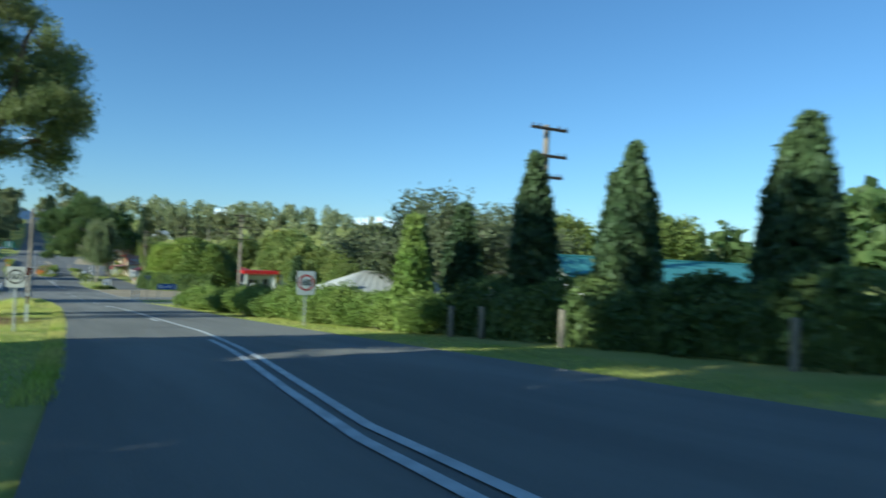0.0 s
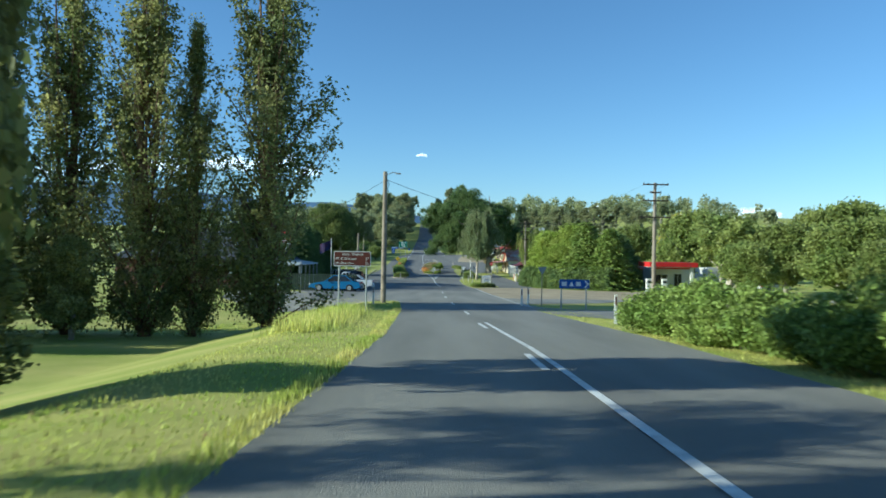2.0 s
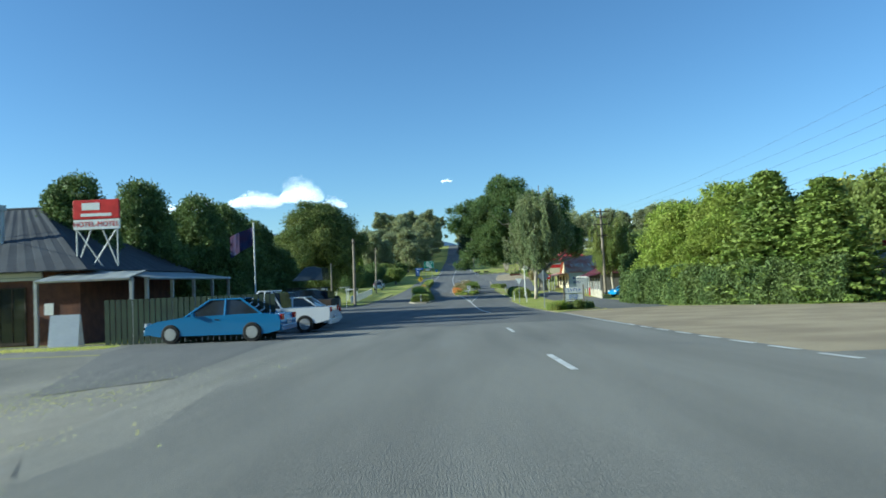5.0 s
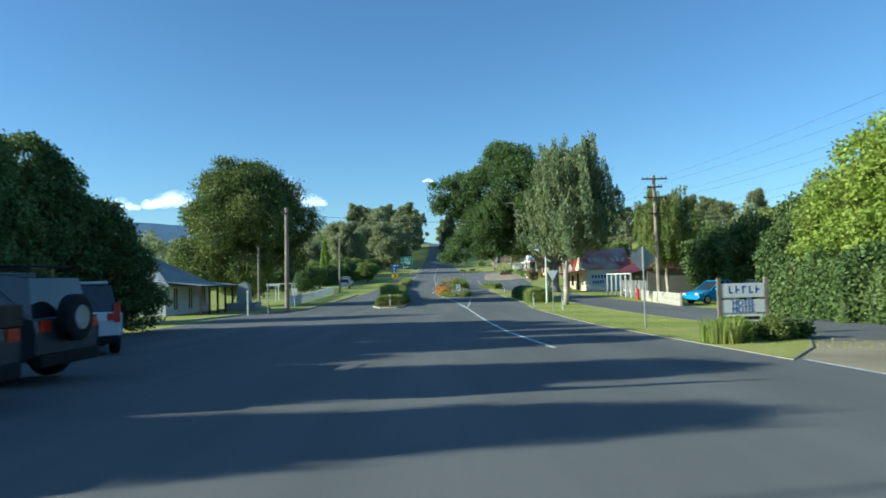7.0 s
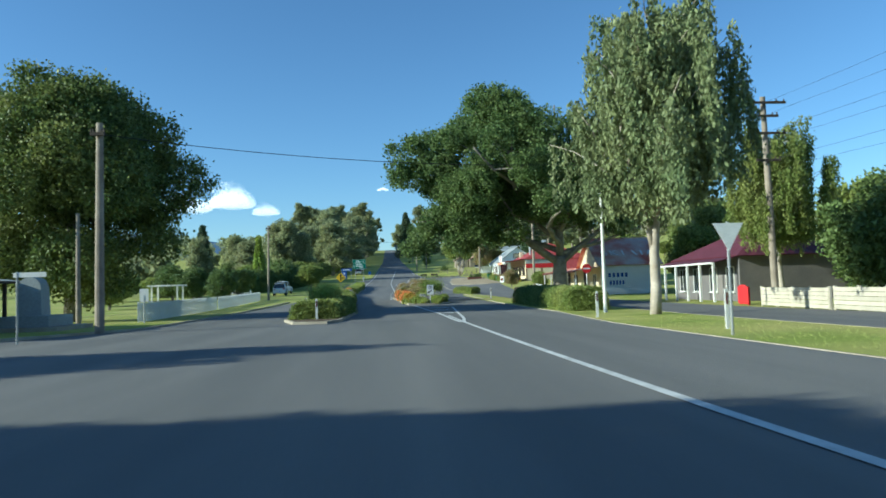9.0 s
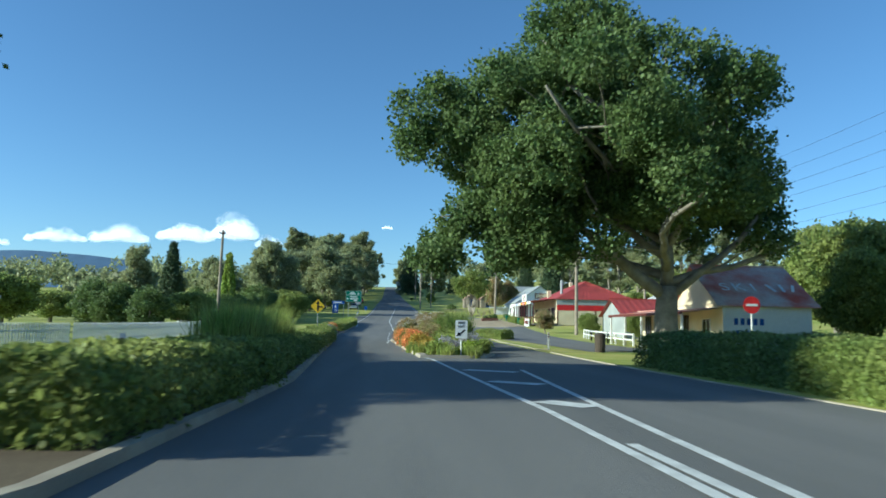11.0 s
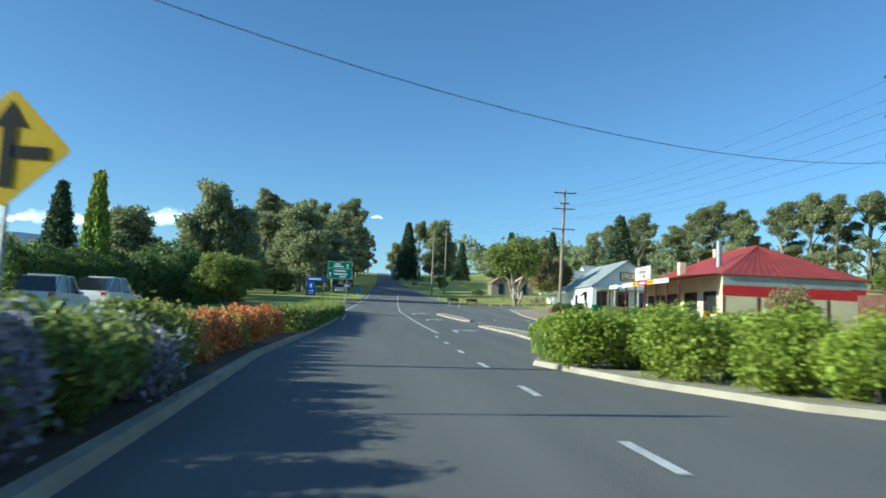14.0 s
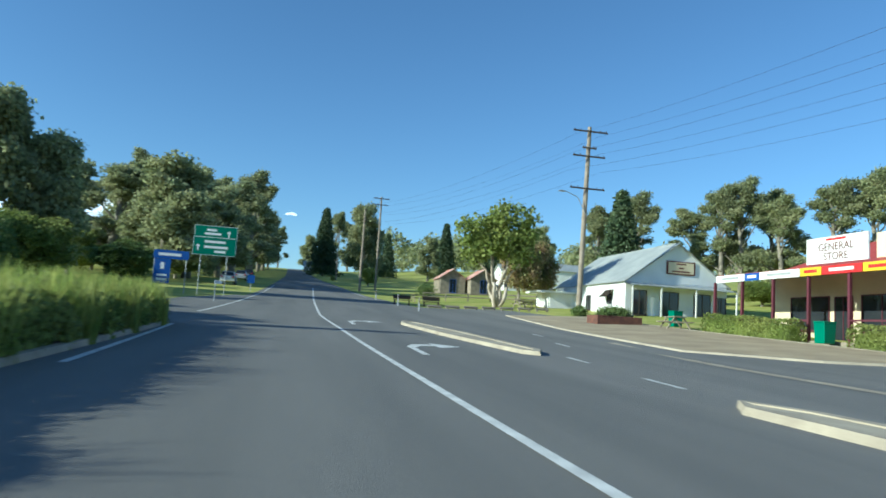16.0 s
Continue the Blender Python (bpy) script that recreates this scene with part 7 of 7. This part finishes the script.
pu = house("cottage", "cottage with a dull maroon roof and a verandah", 21.5, 28, 164, 173, -6.0, -3.3, -1.6, SHADEDWALL, MAROON, "y", 3.5, 0.3)
verandah(pu, ((-3.25, -4.5), (-3.25, 4.5)), 2.2, 2.55, 1.6, MAROON, WHITE, 6, dirn=(-1, 0))
for wy in (-3.4, -1.2, 1.2, 3.4):
    window(pu, -3.25, wy, 0.5, 0.9, 1.4, "-x", WHITE)
house("house", "low house with a red roof behind a hedge", 30, 40, 140, 150, -5.6, -3.3, -2.2, BRICK, REDROOF, "x", 2.5, 0.4)
house("cottage", "low weatherboard cottage with a bright red roof", 27, 40, 226, 234, -5.2, -2.9, -1.1, GREYROOF, REDROOF, "x", 0, 0.4)
house("cottage", "white cottage with a pale gabled roof", 35, 44, 236, 246, -4.6, -1.2, 1.0, WBOARD, PALEROOF, "y", 0, 0.4)
sg = thing("shed", "small brick-fronted hall behind the store", "shed", 34.5, 247)
part("wall", Mesh().box(0, 0, -0.3, 4.5, 4, 3.0), BRICK, sg)
part("roof", corrugated([(-2.5, -2.3, 2.65), (2.5, -2.3, 2.65)], [(-2.5, 2.3, 3.1), (2.5, 2.3, 3.1)], 14), REDROOF, sg)

# general store
st = house("general_store", "general store with a red hipped iron roof and verandah", 27.1, 39.5, 258.2, 275.5, -3.75, 0.15, 3.2, CREAM, REDROOF, "y", 6.0, 0.3, "shop")
sy = 258.2 - 266.85
sx = 27.1 - 33.3
part("upper_wall_band", Mesh().box(0, sy - 0.03, 2.9, 12.4, 0.05, 0.9), GREYROOF, st)
part("red_wall_band", Mesh().box(0, sy - 0.03, 2.05, 12.4, 0.05, 0.82), REDMETAL, st)
for i in range(4):
    part("cream_panel", Mesh().box(-4.6 + i * 3.0, sy - 0.05, -0.2, 2.6, 0.05, 2.2), CREAM, st)
    part("pilaster", Mesh().box(-6.1 + i * 3.0, sy - 0.06, -0.2, 0.12, 0.06, 2.2), SIGNBROWN, st)
part("verandah_roof", corrugated([(sx - 3.6, sy - 0.0, 3.45), (sx - 3.6, 8.9, 3.45)], [(sx, sy - 0.0, 3.85), (sx, 8.9, 3.85)], 44), REDROOF, st)
for i, (mt, ln) in enumerate(((SIGNWHITE, 3.2), (SIGNYELLOW, 1.6), (SIGNRED, 2.4), (SIGNYELLOW, 1.4), (SIGNWHITE, 3.0), (SIGNBLUE, 1.2), (SIGNWHITE, 2.6))):
    yy = 8.8 - sum((2.6, 1.2, 3.0, 1.4, 2.4, 1.6, 3.2)[:i]) - (2.6, 1.2, 3.0, 1.4, 2.4, 1.6, 3.2)[i] / 2
    col = (SIGNWHITE, SIGNBLUE, SIGNWHITE, SIGNYELLOW, SIGNRED, SIGNYELLOW, SIGNWHITE)[i]
    part("fascia_panel", Mesh().box(sx - 3.66, yy, 3.05, 0.05, (2.6, 1.2, 3.0, 1.4, 2.4, 1.6, 3.2)[i] - 0.05, 0.38), col, st)
    part("text_bar", Mesh().box(sx - 3.69, yy, 3.18, 0.012, (2.6, 1.2, 3.0, 1.4, 2.4, 1.6, 3.2)[i] * 0.6, 0.14), SIGNRED if col is SIGNYELLOW else (SIGNWHITE if col is not SIGNWHITE else GREYROOF), st)
for i in range(8):
    yy = sy + 0.2 + i * 2.5
    part("verandah_post", Mesh().box(sx - 3.55, yy, -0.3, 0.13, 0.13, 3.4), MAROON, st)
    if i < 7 and i not in (3,):
        part("rail", Mesh().box(sx - 3.55, yy + 1.25, 0.95, 0.07, 2.4, 0.08), MAROON, st)
        part("rail", Mesh().box(sx - 3.55, yy + 1.25, 0.25, 0.07, 2.4, 0.07), MAROON, st)
        for s_ in (-1, 1):
            part("cross_brace", Mesh().tube([(sx - 3.55, yy + 1.25 - 1.1 * s_, 0.28), (sx - 3.55, yy + 1.25 + 1.1 * s_, 0.97)], 0.03, 4), MAROON, st)
part("verandah_floor", Mesh().box(sx - 1.8, 0.1, -0.25, 3.6, 17.6, 0.3), TIMBER, st)
for wy, ww in ((-6.5, 2.2), (-2.8, 2.4), (1.0, 2.4), (5.8, 2.8)):
    window(st, sx, wy, 0.7, ww, 1.7, "-x", MAROON)
window(st, sx, 3.4, 0.05, 1.1, 2.3, "-x", MAROON, "door")
part("sign_board", Mesh().box(sx - 3.4, 0.0, 3.6, 0.08, 3.7, 1.2), SIGNWHITE, st)
for txt, zz, sz in (("GENERAL", 4.32, 0.5), ("STORE", 3.88, 0.5)):
    ob = letters(txt, sz, SIGNBROWN, st, sx - 3.46, 0.0, zz)
    ob.matrix_basis = pose(sx - 3.46, 0.0, zz, 90, 0, -90)
part("text_bar", Mesh().box(sx - 3.455, 0.0, 4.62, 0.01, 1.2, 0.1), SIGNRED, st)
part("chimney", Mesh().box(-1.0, 3.0, 5.2, 0.5, 0.5, 2.0), CREAM, st)
part("flue", Mesh().tube([(sx + 1.8, -4.4, 4.2), (sx + 1.8, -4.4, 7.0)], 0.22, 10), STEEL, st)
part("roof_vent", Mesh().box(sx + 1.2, 2.0, 4.3, 0.6, 0.6, 1.3), CREAM, st)
for i, (px, py, mt) in enumerate(((22.6, 258.6, SIGNWHITE), (22.7, 259.6, SIGNRED), (24.6, 257.7, SIGNWHITE), (25.6, 257.8, SIGNYELLOW))):
    ab = thing("sandwich_board", "folding advertising board outside the store", "sign board", px, py, rz=-30 + 20 * i)
    for s_ in (-1, 1):
        part("board", Mesh().add([(-0.35, s_ * 0.3, 0), (0.35, s_ * 0.3, 0), (0.35, s_ * 0.03, 1.2), (-0.35, s_ * 0.03, 1.2), (-0.35, s_ * 0.27, 0), (0.35, s_ * 0.27, 0), (0.35, s_ * 0.005, 1.2), (-0.35, s_ * 0.005, 1.2)], [(0, 1, 2, 3), (7, 6, 5, 4), (3, 2, 6, 7), (0, 3, 7, 4), (1, 5, 6, 2)]), mt, ab)
    part("picture_patch", Mesh().add([(-0.25, -0.235, 0.35), (0.25, -0.235, 0.35), (0.25, -0.1, 0.9), (-0.25, -0.1, 0.9)], [(0, 1, 2, 3)]), SIGNBROWN, ab)
for py in (266.6, 279.0):
    gb_ = thing("rubbish_bin", "green wheeled litter bin outside the store", "litter bin", 22.9, py)
    part("body", Mesh().box(0, 0, 0.08, 0.55, 0.6, 0.9, 0, 1.12), SIGNGREEN, gb_, bevel=0.03)
    part("lid", Mesh().box(0, 0, 0.98, 0.64, 0.7, 0.07), SIGNGREEN, gb_, bevel=0.02)
pl = thing("planter", "square brown brick planter by the parking area", "planter", 20.0, 281.3)
part("wall", Mesh().box(0, 0, -0.1, 3.0, 1.6, 0.65), BRICK, pl, bevel=0.02)

# white shop with a gabled front
ws = house("shop", "white weatherboard shop with a grey gabled roof", 27.5, 37.0, 295, 311, -2.5, 0.9, 4.3, WBOARD, GREYROOF, "y", 0, 0.3, "shop")
wy0 = 295 - 303
boards(ws, -4.75, 4.75, wy0, 0, 3.4, WBOARD, 0.2)
boards(ws, -4.75, 8.0, -8.0, 0, 3.4, WBOARD, 0.2, "-x")
for wx, ww in ((-3.5, 1.3), (-0.7, 1.6), (2.4, 1.5)):
    window(ws, wx, wy0 - 0.02, 0.5, ww, 2.0, "-y", DARKWOOD)
window(ws, 4.2, wy0 - 0.02, 0.1, 0.9, 2.2, "-y", DARKWOOD, "door")
part("awning_roof", corrugated([(-4.9, wy0 - 1.5, 2.85), (4.9, wy0 - 1.5, 2.85)], [(-4.9, wy0, 3.15), (4.9, wy0, 3.15)], 26), GREYROOF, ws)
for wx in (-4.8, -2.2, 1.0, 4.8):
    part("post", Mesh().box(wx, wy0 - 1.4, -0.3, 0.1, 0.1, 3.1), WHITE, ws)
part("sign_board", Mesh().box(0.3, wy0 - 0.05, 4.1, 2.7, 0.06, 1.15), SIGNBROWN, ws)
part("sign_face", Mesh().box(0.3, wy0 - 0.085, 4.2, 2.4, 0.02, 0.95), CREAM, ws)
for zz, ln in ((4.95, 0.9), (4.6, 0.5), (4.3, 1.7)):
    part("text_bar", Mesh().box(0.3, wy0 - 0.1, zz, ln, 0.01, 0.13), SIGNBROWN, ws)
for wy in (-5.0, -0.5, 4.5):
    window(ws, -4.75, wy, 0.9, 1.0, 1.3, "-x", DARKWOOD)
part("awning", Mesh().add([(-4.77, -5.8, 2.6), (-4.77, -4.2, 2.6), (-5.5, -5.8, 1.9), (-5.5, -4.2, 1.9)], [(0, 1, 3, 2), (2, 3, 1, 0)]), DARKWOOD, ws)
part("entry_block", Mesh().box(-6.0, 5.0, -0.5, 2.6, 4.0, 2.9), WBOARD, ws)
part("entry_roof", Mesh().box(-6.4, 4.6, 2.4, 4.2, 4.6, 0.18), WHITE, ws)
ac = thing("air_conditioner", "white air-conditioning unit against the shop wall", "air conditioner", 26.9, 297.2)
part("body", Mesh().box(0, 0, 0.1, 0.4, 0.9, 0.75), WHITE, ac, bevel=0.03)
part("grille", Mesh().tube([(-0.2, 0, 0.47), (-0.215, 0, 0.47)], 0.27, 16), GREYROOF, ac)
# timber huts on the lawn
for i, (hx, hy) in enumerate(((23.6, 346), (27.8, 344))):
    hh = Gz(hx, hy)
    hut = house("hut", "small timber hut with an orange iron roof on the lawn", hx - 1.9, hx + 1.9, hy - 2.5, hy + 2.5, hh, hh + 2.3, hh + 3.6, TIMBER, RUSTROOF, "y", 0, 0.3, "hut")
    window(hut, 0.0, -2.5, 0.1, 0.9, 1.9, "-y", SIGNBLUE, "door")
for hx, hy in ((44, 372), (10, 560), (60, 395)):
    hh = Gz(hx, hy)
    house("house", "pale house far up the hillside", hx - 5, hx + 5, hy - 4, hy + 4, hh, hh + 2.8, hh + 4.6, WBOARD, GREYROOF, "x", 0, 0.4)
for bx0 in (9.8, 12.5):
    be = thing("park_bench", "dark park bench on the corner lawn", "bench", bx0, 303)
    part("seat", Mesh().box(0, 0, 0.42, 1.6, 0.4, 0.05), DARKWOOD, be)
    part("back", Mesh().box(0, 0.22, 0.55, 1.6, 0.05, 0.35), DARKWOOD, be)
    for px in (-0.65, 0.65):
        part("leg", Mesh().box(px, 0, 0, 0.08, 0.4, 0.42), DARKWOOD, be)


# ---- vehicles ----
def paintm(name, c, rough=0.25):
    m = material(name, c, rough, tuple(k * 0.93 for k in c), 1.0, 200, 0.0, spec=0.6)
    m.node_tree.nodes["Principled BSDF"].inputs["Coat Weight"].default_value = 0.5
    return m


CAR_BLUE = paintm("blue_car_paint", (0.03, 0.16, 0.36))
CAR_WHITE = paintm("white_car_paint", (0.75, 0.76, 0.77))
CAR_DARK = paintm("dark_grey_car_paint", (0.05, 0.055, 0.06))
CAR_SILVER = paintm("silver_car_paint", (0.45, 0.47, 0.5))
CAR_SKY = paintm("bright_blue_car_paint", (0.05, 0.3, 0.6))
TYRE = material("tyre_rubber", (0.02, 0.02, 0.02), 0.85, None, 5, 60, 0.2)
TAILRED = material("tail_lamp_red", (0.5, 0.02, 0.015), 0.25, None, 5, 60, 0.0, spec=0.6)
HEADLAMP = material("headlamp_lens", (0.7, 0.72, 0.75), 0.15, None, 5, 60, 0.0, spec=0.8)


def wheel(ob, x, y, r=0.33, w=0.22, steel=STEEL):
    s = 1 if y > 0 else -1
    t = part("wheel", Mesh().tube([(x, y - w / 2, r), (x, y - w / 2 + 0.03, r), (x, y + w / 2 - 0.03, r), (x, y + w / 2, r)], [r * 0.88, r, r, r * 0.88], 20), TYRE, ob)
    part("rim", Mesh().tube([(x, y + s * (w / 2 - 0.02), r), (x, y + s * (w / 2 + 0.015), r)], [r * 0.66, r * 0.6], 16), steel, t)


def car(name, label, x, y, rz, paint, profile, glass, ln, wd, wheels, r=0.33, extra=None, category="car"):
    """profile: the body's side outline (x forward, z); glass: the glasshouse outline."""
    ob = thing(name, label, category, x, y, Gz(x, y) + 0.035, rz)
    n = len(profile)
    b = Mesh()
    rows = ((-1.0, 0.86), (-0.9, 0.97), (-0.45, 1.0), (0.45, 1.0), (0.9, 0.97), (1.0, 0.86))
    zmid = sum(z for _, z in profile) / n
    for k, sc in rows:
        b.v += [(px * (0.985 if abs(k) > 0.95 else 1.0), k * wd / 2, zmid + (pz - zmid) * sc) for px, pz in profile]
    for j in range(len(rows) - 1):
        b.f += [(j * n + i, j * n + (i + 1) % n, (j + 1) * n + (i + 1) % n, (j + 1) * n + i) for i in range(n)]
    b.f += [tuple(range(n)), tuple(range((len(rows) - 1) * n, len(rows) * n))[::-1]]
    part("body", b, paint, ob, smooth=False, bevel=0.03)
    m = len(glass)
    zb = min(z for _, z in glass)
    zt = max(z for _, z in glass)
    g = Mesh()
    for k in (-1, 1):
        g.v += [(px, k * wd / 2 * (0.9 - 0.16 * (pz - zb) / (zt - zb)), pz) for px, pz in glass]
    g.f = [tuple(range(m)), tuple(range(m, 2 * m))[::-1]] + [(i, m + i, m + (i + 1) % m, (i + 1) % m) for i in range(m)]
    part("window", g, GLASSD, ob, "dark tinted windows")
    top = [(px * 0.98, pz) for px, pz in glass if pz > zt - 0.08]
    xs = [p for p, _ in top]
    part("roof", Mesh().box((min(xs) + max(xs)) / 2, 0, zt - 0.015, max(xs) - min(xs) + 0.12, wd * 0.78, 0.05), paint, ob, bevel=0.02)
    for px, pz in glass:
        if pz < zb + 0.05:
            tx = min(xs) if px < sum(xs) / len(xs) else max(xs)
            for k in (-1, 1):
                part("pillar", Mesh().tube([(px, k * wd * 0.45, zb), (tx, k * wd * 0.375, zt)], 0.035, 5), paint, ob)
    for px in [(min(xs) + max(xs)) / 2]:
        for k in (-1, 1):
            part("pillar", Mesh().tube([(px, k * wd * 0.455, zb), (px, k * wd * 0.378, zt)], 0.04, 5), paint, ob)
    for wx in wheels:
        for k in (-1, 1):
            wheel(ob, wx, k * (wd / 2 - 0.08), r)
    back, front = min(p for p, _ in profile), max(p for p, _ in profile)
    zl = zb - 0.18
    for k in (-1, 1):
        part("tail_lamp", Mesh().box(back + 0.01, k * wd * 0.38, zl, 0.06, 0.26, 0.18), TAILRED, ob)
        part("headlamp", Mesh().box(front - 0.03, k * wd * 0.37, zl - 0.12, 0.08, 0.32, 0.14), HEADLAMP, ob)
        part("mirror", Mesh().box(max(p for p, z in glass) - 0.35, k * (wd / 2 + 0.06), zb + 0.02, 0.1, 0.18, 0.12), paint, ob)
        part("door_handle", Mesh().box(-0.2, k * (wd / 2 + 0.004), zb - 0.12, 0.16, 0.02, 0.03), TYRE, ob)
    for px, z0 in ((back, 0.32), (front, 0.3)):
        part("bumper", Mesh().box(px * 0.985, 0, z0, 0.16, wd * 0.92, 0.2), TYRE if extra == "offroad" else paint, ob, bevel=0.03)
    part("number_plate", Mesh().box(back - 0.02, 0, 0.55 if extra != "offroad" else 0.7, 0.02, 0.4, 0.12), SIGNWHITE, ob)
    part("text_bar", Mesh().box(back - 0.032, 0, 0.58 if extra != "offroad" else 0.73, 0.006, 0.3, 0.06), SIGNBLUE, ob)
    return ob


SEDAN = [(-2.35, 0.35), (-2.38, 0.62), (-2.3, 0.88), (-1.55, 0.95), (-0.4, 0.93), (0.95, 0.9), (1.9, 0.76), (2.3, 0.6), (2.36, 0.36), (1.9, 0.24), (-1.9, 0.24)]
SEDANG = [(-1.75, 0.9), (-1.0, 1.36), (-0.55, 1.43), (0.1, 1.41), (0.95, 0.88)]
HATCH = [(-1.95, 0.35), (-1.98, 0.7), (-1.9, 0.95), (-0.6, 0.95), (0.8, 0.92), (1.6, 0.78), (1.92, 0.58), (1.95, 0.35), (1.6, 0.24), (-1.6, 0.24)]
HATCHG = [(-1.85, 0.92), (-1.5, 1.42), (-0.8, 1.5), (0.05, 1.46), (0.9, 0.9)]
WAGON4 = [(-2.3, 0.5), (-2.32, 0.9), (-2.28, 1.12), (-0.6, 1.12), (1.0, 1.1), (2.05, 1.02), (2.3, 0.85), (2.34, 0.5), (1.9, 0.38), (-1.9, 0.38)]
WAGON4G = [(-2.2, 1.08), (-2.05, 1.78), (-1.2, 1.86), (0.3, 1.82), (1.05, 1.08)]
UTE = [(-2.5, 0.5), (-2.52, 0.85), (-2.5, 1.02), (-0.55, 1.02), (0.9, 1.02), (2.0, 0.94), (2.35, 0.78), (2.38, 0.48), (1.95, 0.36), (-2.0, 0.36)]
UTEG = [(-0.55, 1.0), (-0.45, 1.62), (-0.1, 1.72), (0.4, 1.68), (1.05, 1.0)]
car("car", "blue sedan parked nose-in before the hotel", -5.6, 94.6, 176, CAR_BLUE, SEDAN, SEDANG, 4.7, 1.78, (-1.4, 1.42))
car("pickup", "white utility truck parked beside the blue sedan", -5.0, 99.4, 178, CAR_WHITE, UTE, UTEG, 4.9, 1.8, (-1.5, 1.45), 0.36, category="pickup truck")
car("car", "white sedan parked further along the kerb", -5.4, 103.4, 178, CAR_WHITE, SEDAN, SEDANG, 4.7, 1.78, (-1.4, 1.42))
nu = car("pickup", "dark pickup with a white canopy box on its tray", -6.3, 107.4, 177, CAR_DARK, UTE, UTEG, 4.9, 1.85, (-1.5, 1.45), 0.4, "offroad", "pickup truck")
part("tray", Mesh().box(-1.55, 0, 1.02, 1.95, 1.86, 0.3), DARKWOOD, nu, bevel=0.02)
part("canopy_box", Mesh().side_prism([(-0.86, 0.0), (0.86, 0.0), (0.86, 0.5), (0.7, 0.72), (-0.7, 0.72), (-0.86, 0.5)], -0.9, 0.9), WHITE, nu, "white moulded canopy box", bevel=0.03)
nu.children[-1].location = (-1.55, 0, 1.33)
part("latch", Mesh().box(-1.55, -0.88, 1.55, 0.14, 0.03, 0.06), TYRE, nu)
du = car("car", "dark four-wheel-drive wagon with a roof rack and spare wheel", -6.7, 110.9, 176, CAR_DARK, WAGON4, WAGON4G, 4.7, 1.88, (-1.4, 1.45), 0.4, "offroad")
part("roof_rack", Mesh().tube([(-1.9, -0.7, 1.98), (0.3, -0.7, 1.98)], 0.025, 5).tube([(-1.9, 0.7, 1.98), (0.3, 0.7, 1.98)], 0.025, 5).tube([(-1.9, -0.7, 1.98), (-1.9, 0.7, 1.98)], 0.025, 5).tube([(-1.1, -0.7, 1.98), (-1.1, 0.7, 1.98)], 0.025, 5).tube([(-0.3, -0.7, 1.98), (-0.3, 0.7, 1.98)], 0.025, 5).tube([(0.3, -0.7, 1.98), (0.3, 0.7, 1.98)], 0.025, 5).tube([(-1.6, -0.7, 1.8), (-1.6, -0.7, 1.98)], 0.025, 5).tube([(0.0, 0.7, 1.8), (0.0, 0.7, 1.98)], 0.025, 5), TYRE, du)
sw_ = part("spare_wheel", Mesh().tube([(-2.36, 0.1, 1.1), (-2.38, 0.1, 1.1), (-2.56, 0.1, 1.1), (-2.6, 0.1, 1.1)], [0.34, 0.4, 0.4, 0.34], 24), TYRE, du)
part("rim", Mesh().tube([(-2.59, 0.1, 1.1), (-2.62, 0.1, 1.1)], [0.22, 0.2], 18), STEEL, sw_)
dw = car("car", "white boxy four-wheel-drive wagon parked at the kerb", -8.0, 118.0, 121, CAR_WHITE, WAGON4, WAGON4G, 4.7, 1.9, (-1.4, 1.45), 0.38, "offroad")
for k in (-1, 1):
    part("tall_tail_lamp", Mesh().box(-2.3, k * 0.82, 0.85, 0.06, 0.16, 0.5), TAILRED, dw)
car("car", "bright blue hatchback parked by the cottage fence", 20.9, 146.9, 200, CAR_SKY, HATCH, HATCHG, 3.9, 1.68, (-1.2, 1.25), 0.3)
car("car", "grey wagon parked under the trees", 22.9, 144.9, 195, CAR_DARK, HATCH, HATCHG, 3.9, 1.68, (-1.2, 1.25), 0.3)
car("car", "white high-roofed wagon parked behind the median hedge", -15.6, 236.6, 95, CAR_WHITE, WAGON4, WAGON4G, 4.7, 1.85, (-1.4, 1.42), 0.36)
wv = car("car", "white four-wheel-drive wagon parked behind the median hedge", -16.4, 245.8, 84, CAR_WHITE, WAGON4, WAGON4G, 4.9, 1.9, (-1.45, 1.5), 0.4)
wv.scale = (1.0, 1.0, 1.08)
car("van", "white light van parked beyond the median hedge", -22.0, 238.0, 80, CAR_WHITE, WAGON4, WAGON4G, 4.7, 1.9, (-1.4, 1.45), 0.36, category="van")
car("car", "pale car beside the service station", 40, 104, 20, CAR_WHITE, HATCH, HATCHG, 3.9, 1.68, (-1.2, 1.25))
for i, y in enumerate((330, 352, 371)):
    car("car", "distant parked car on the hill", -7.5, y, 90, (CAR_WHITE, CAR_SILVER, CAR_DARK)[i], HATCH, HATCHG, 3.9, 1.68, (-1.2, 1.25))
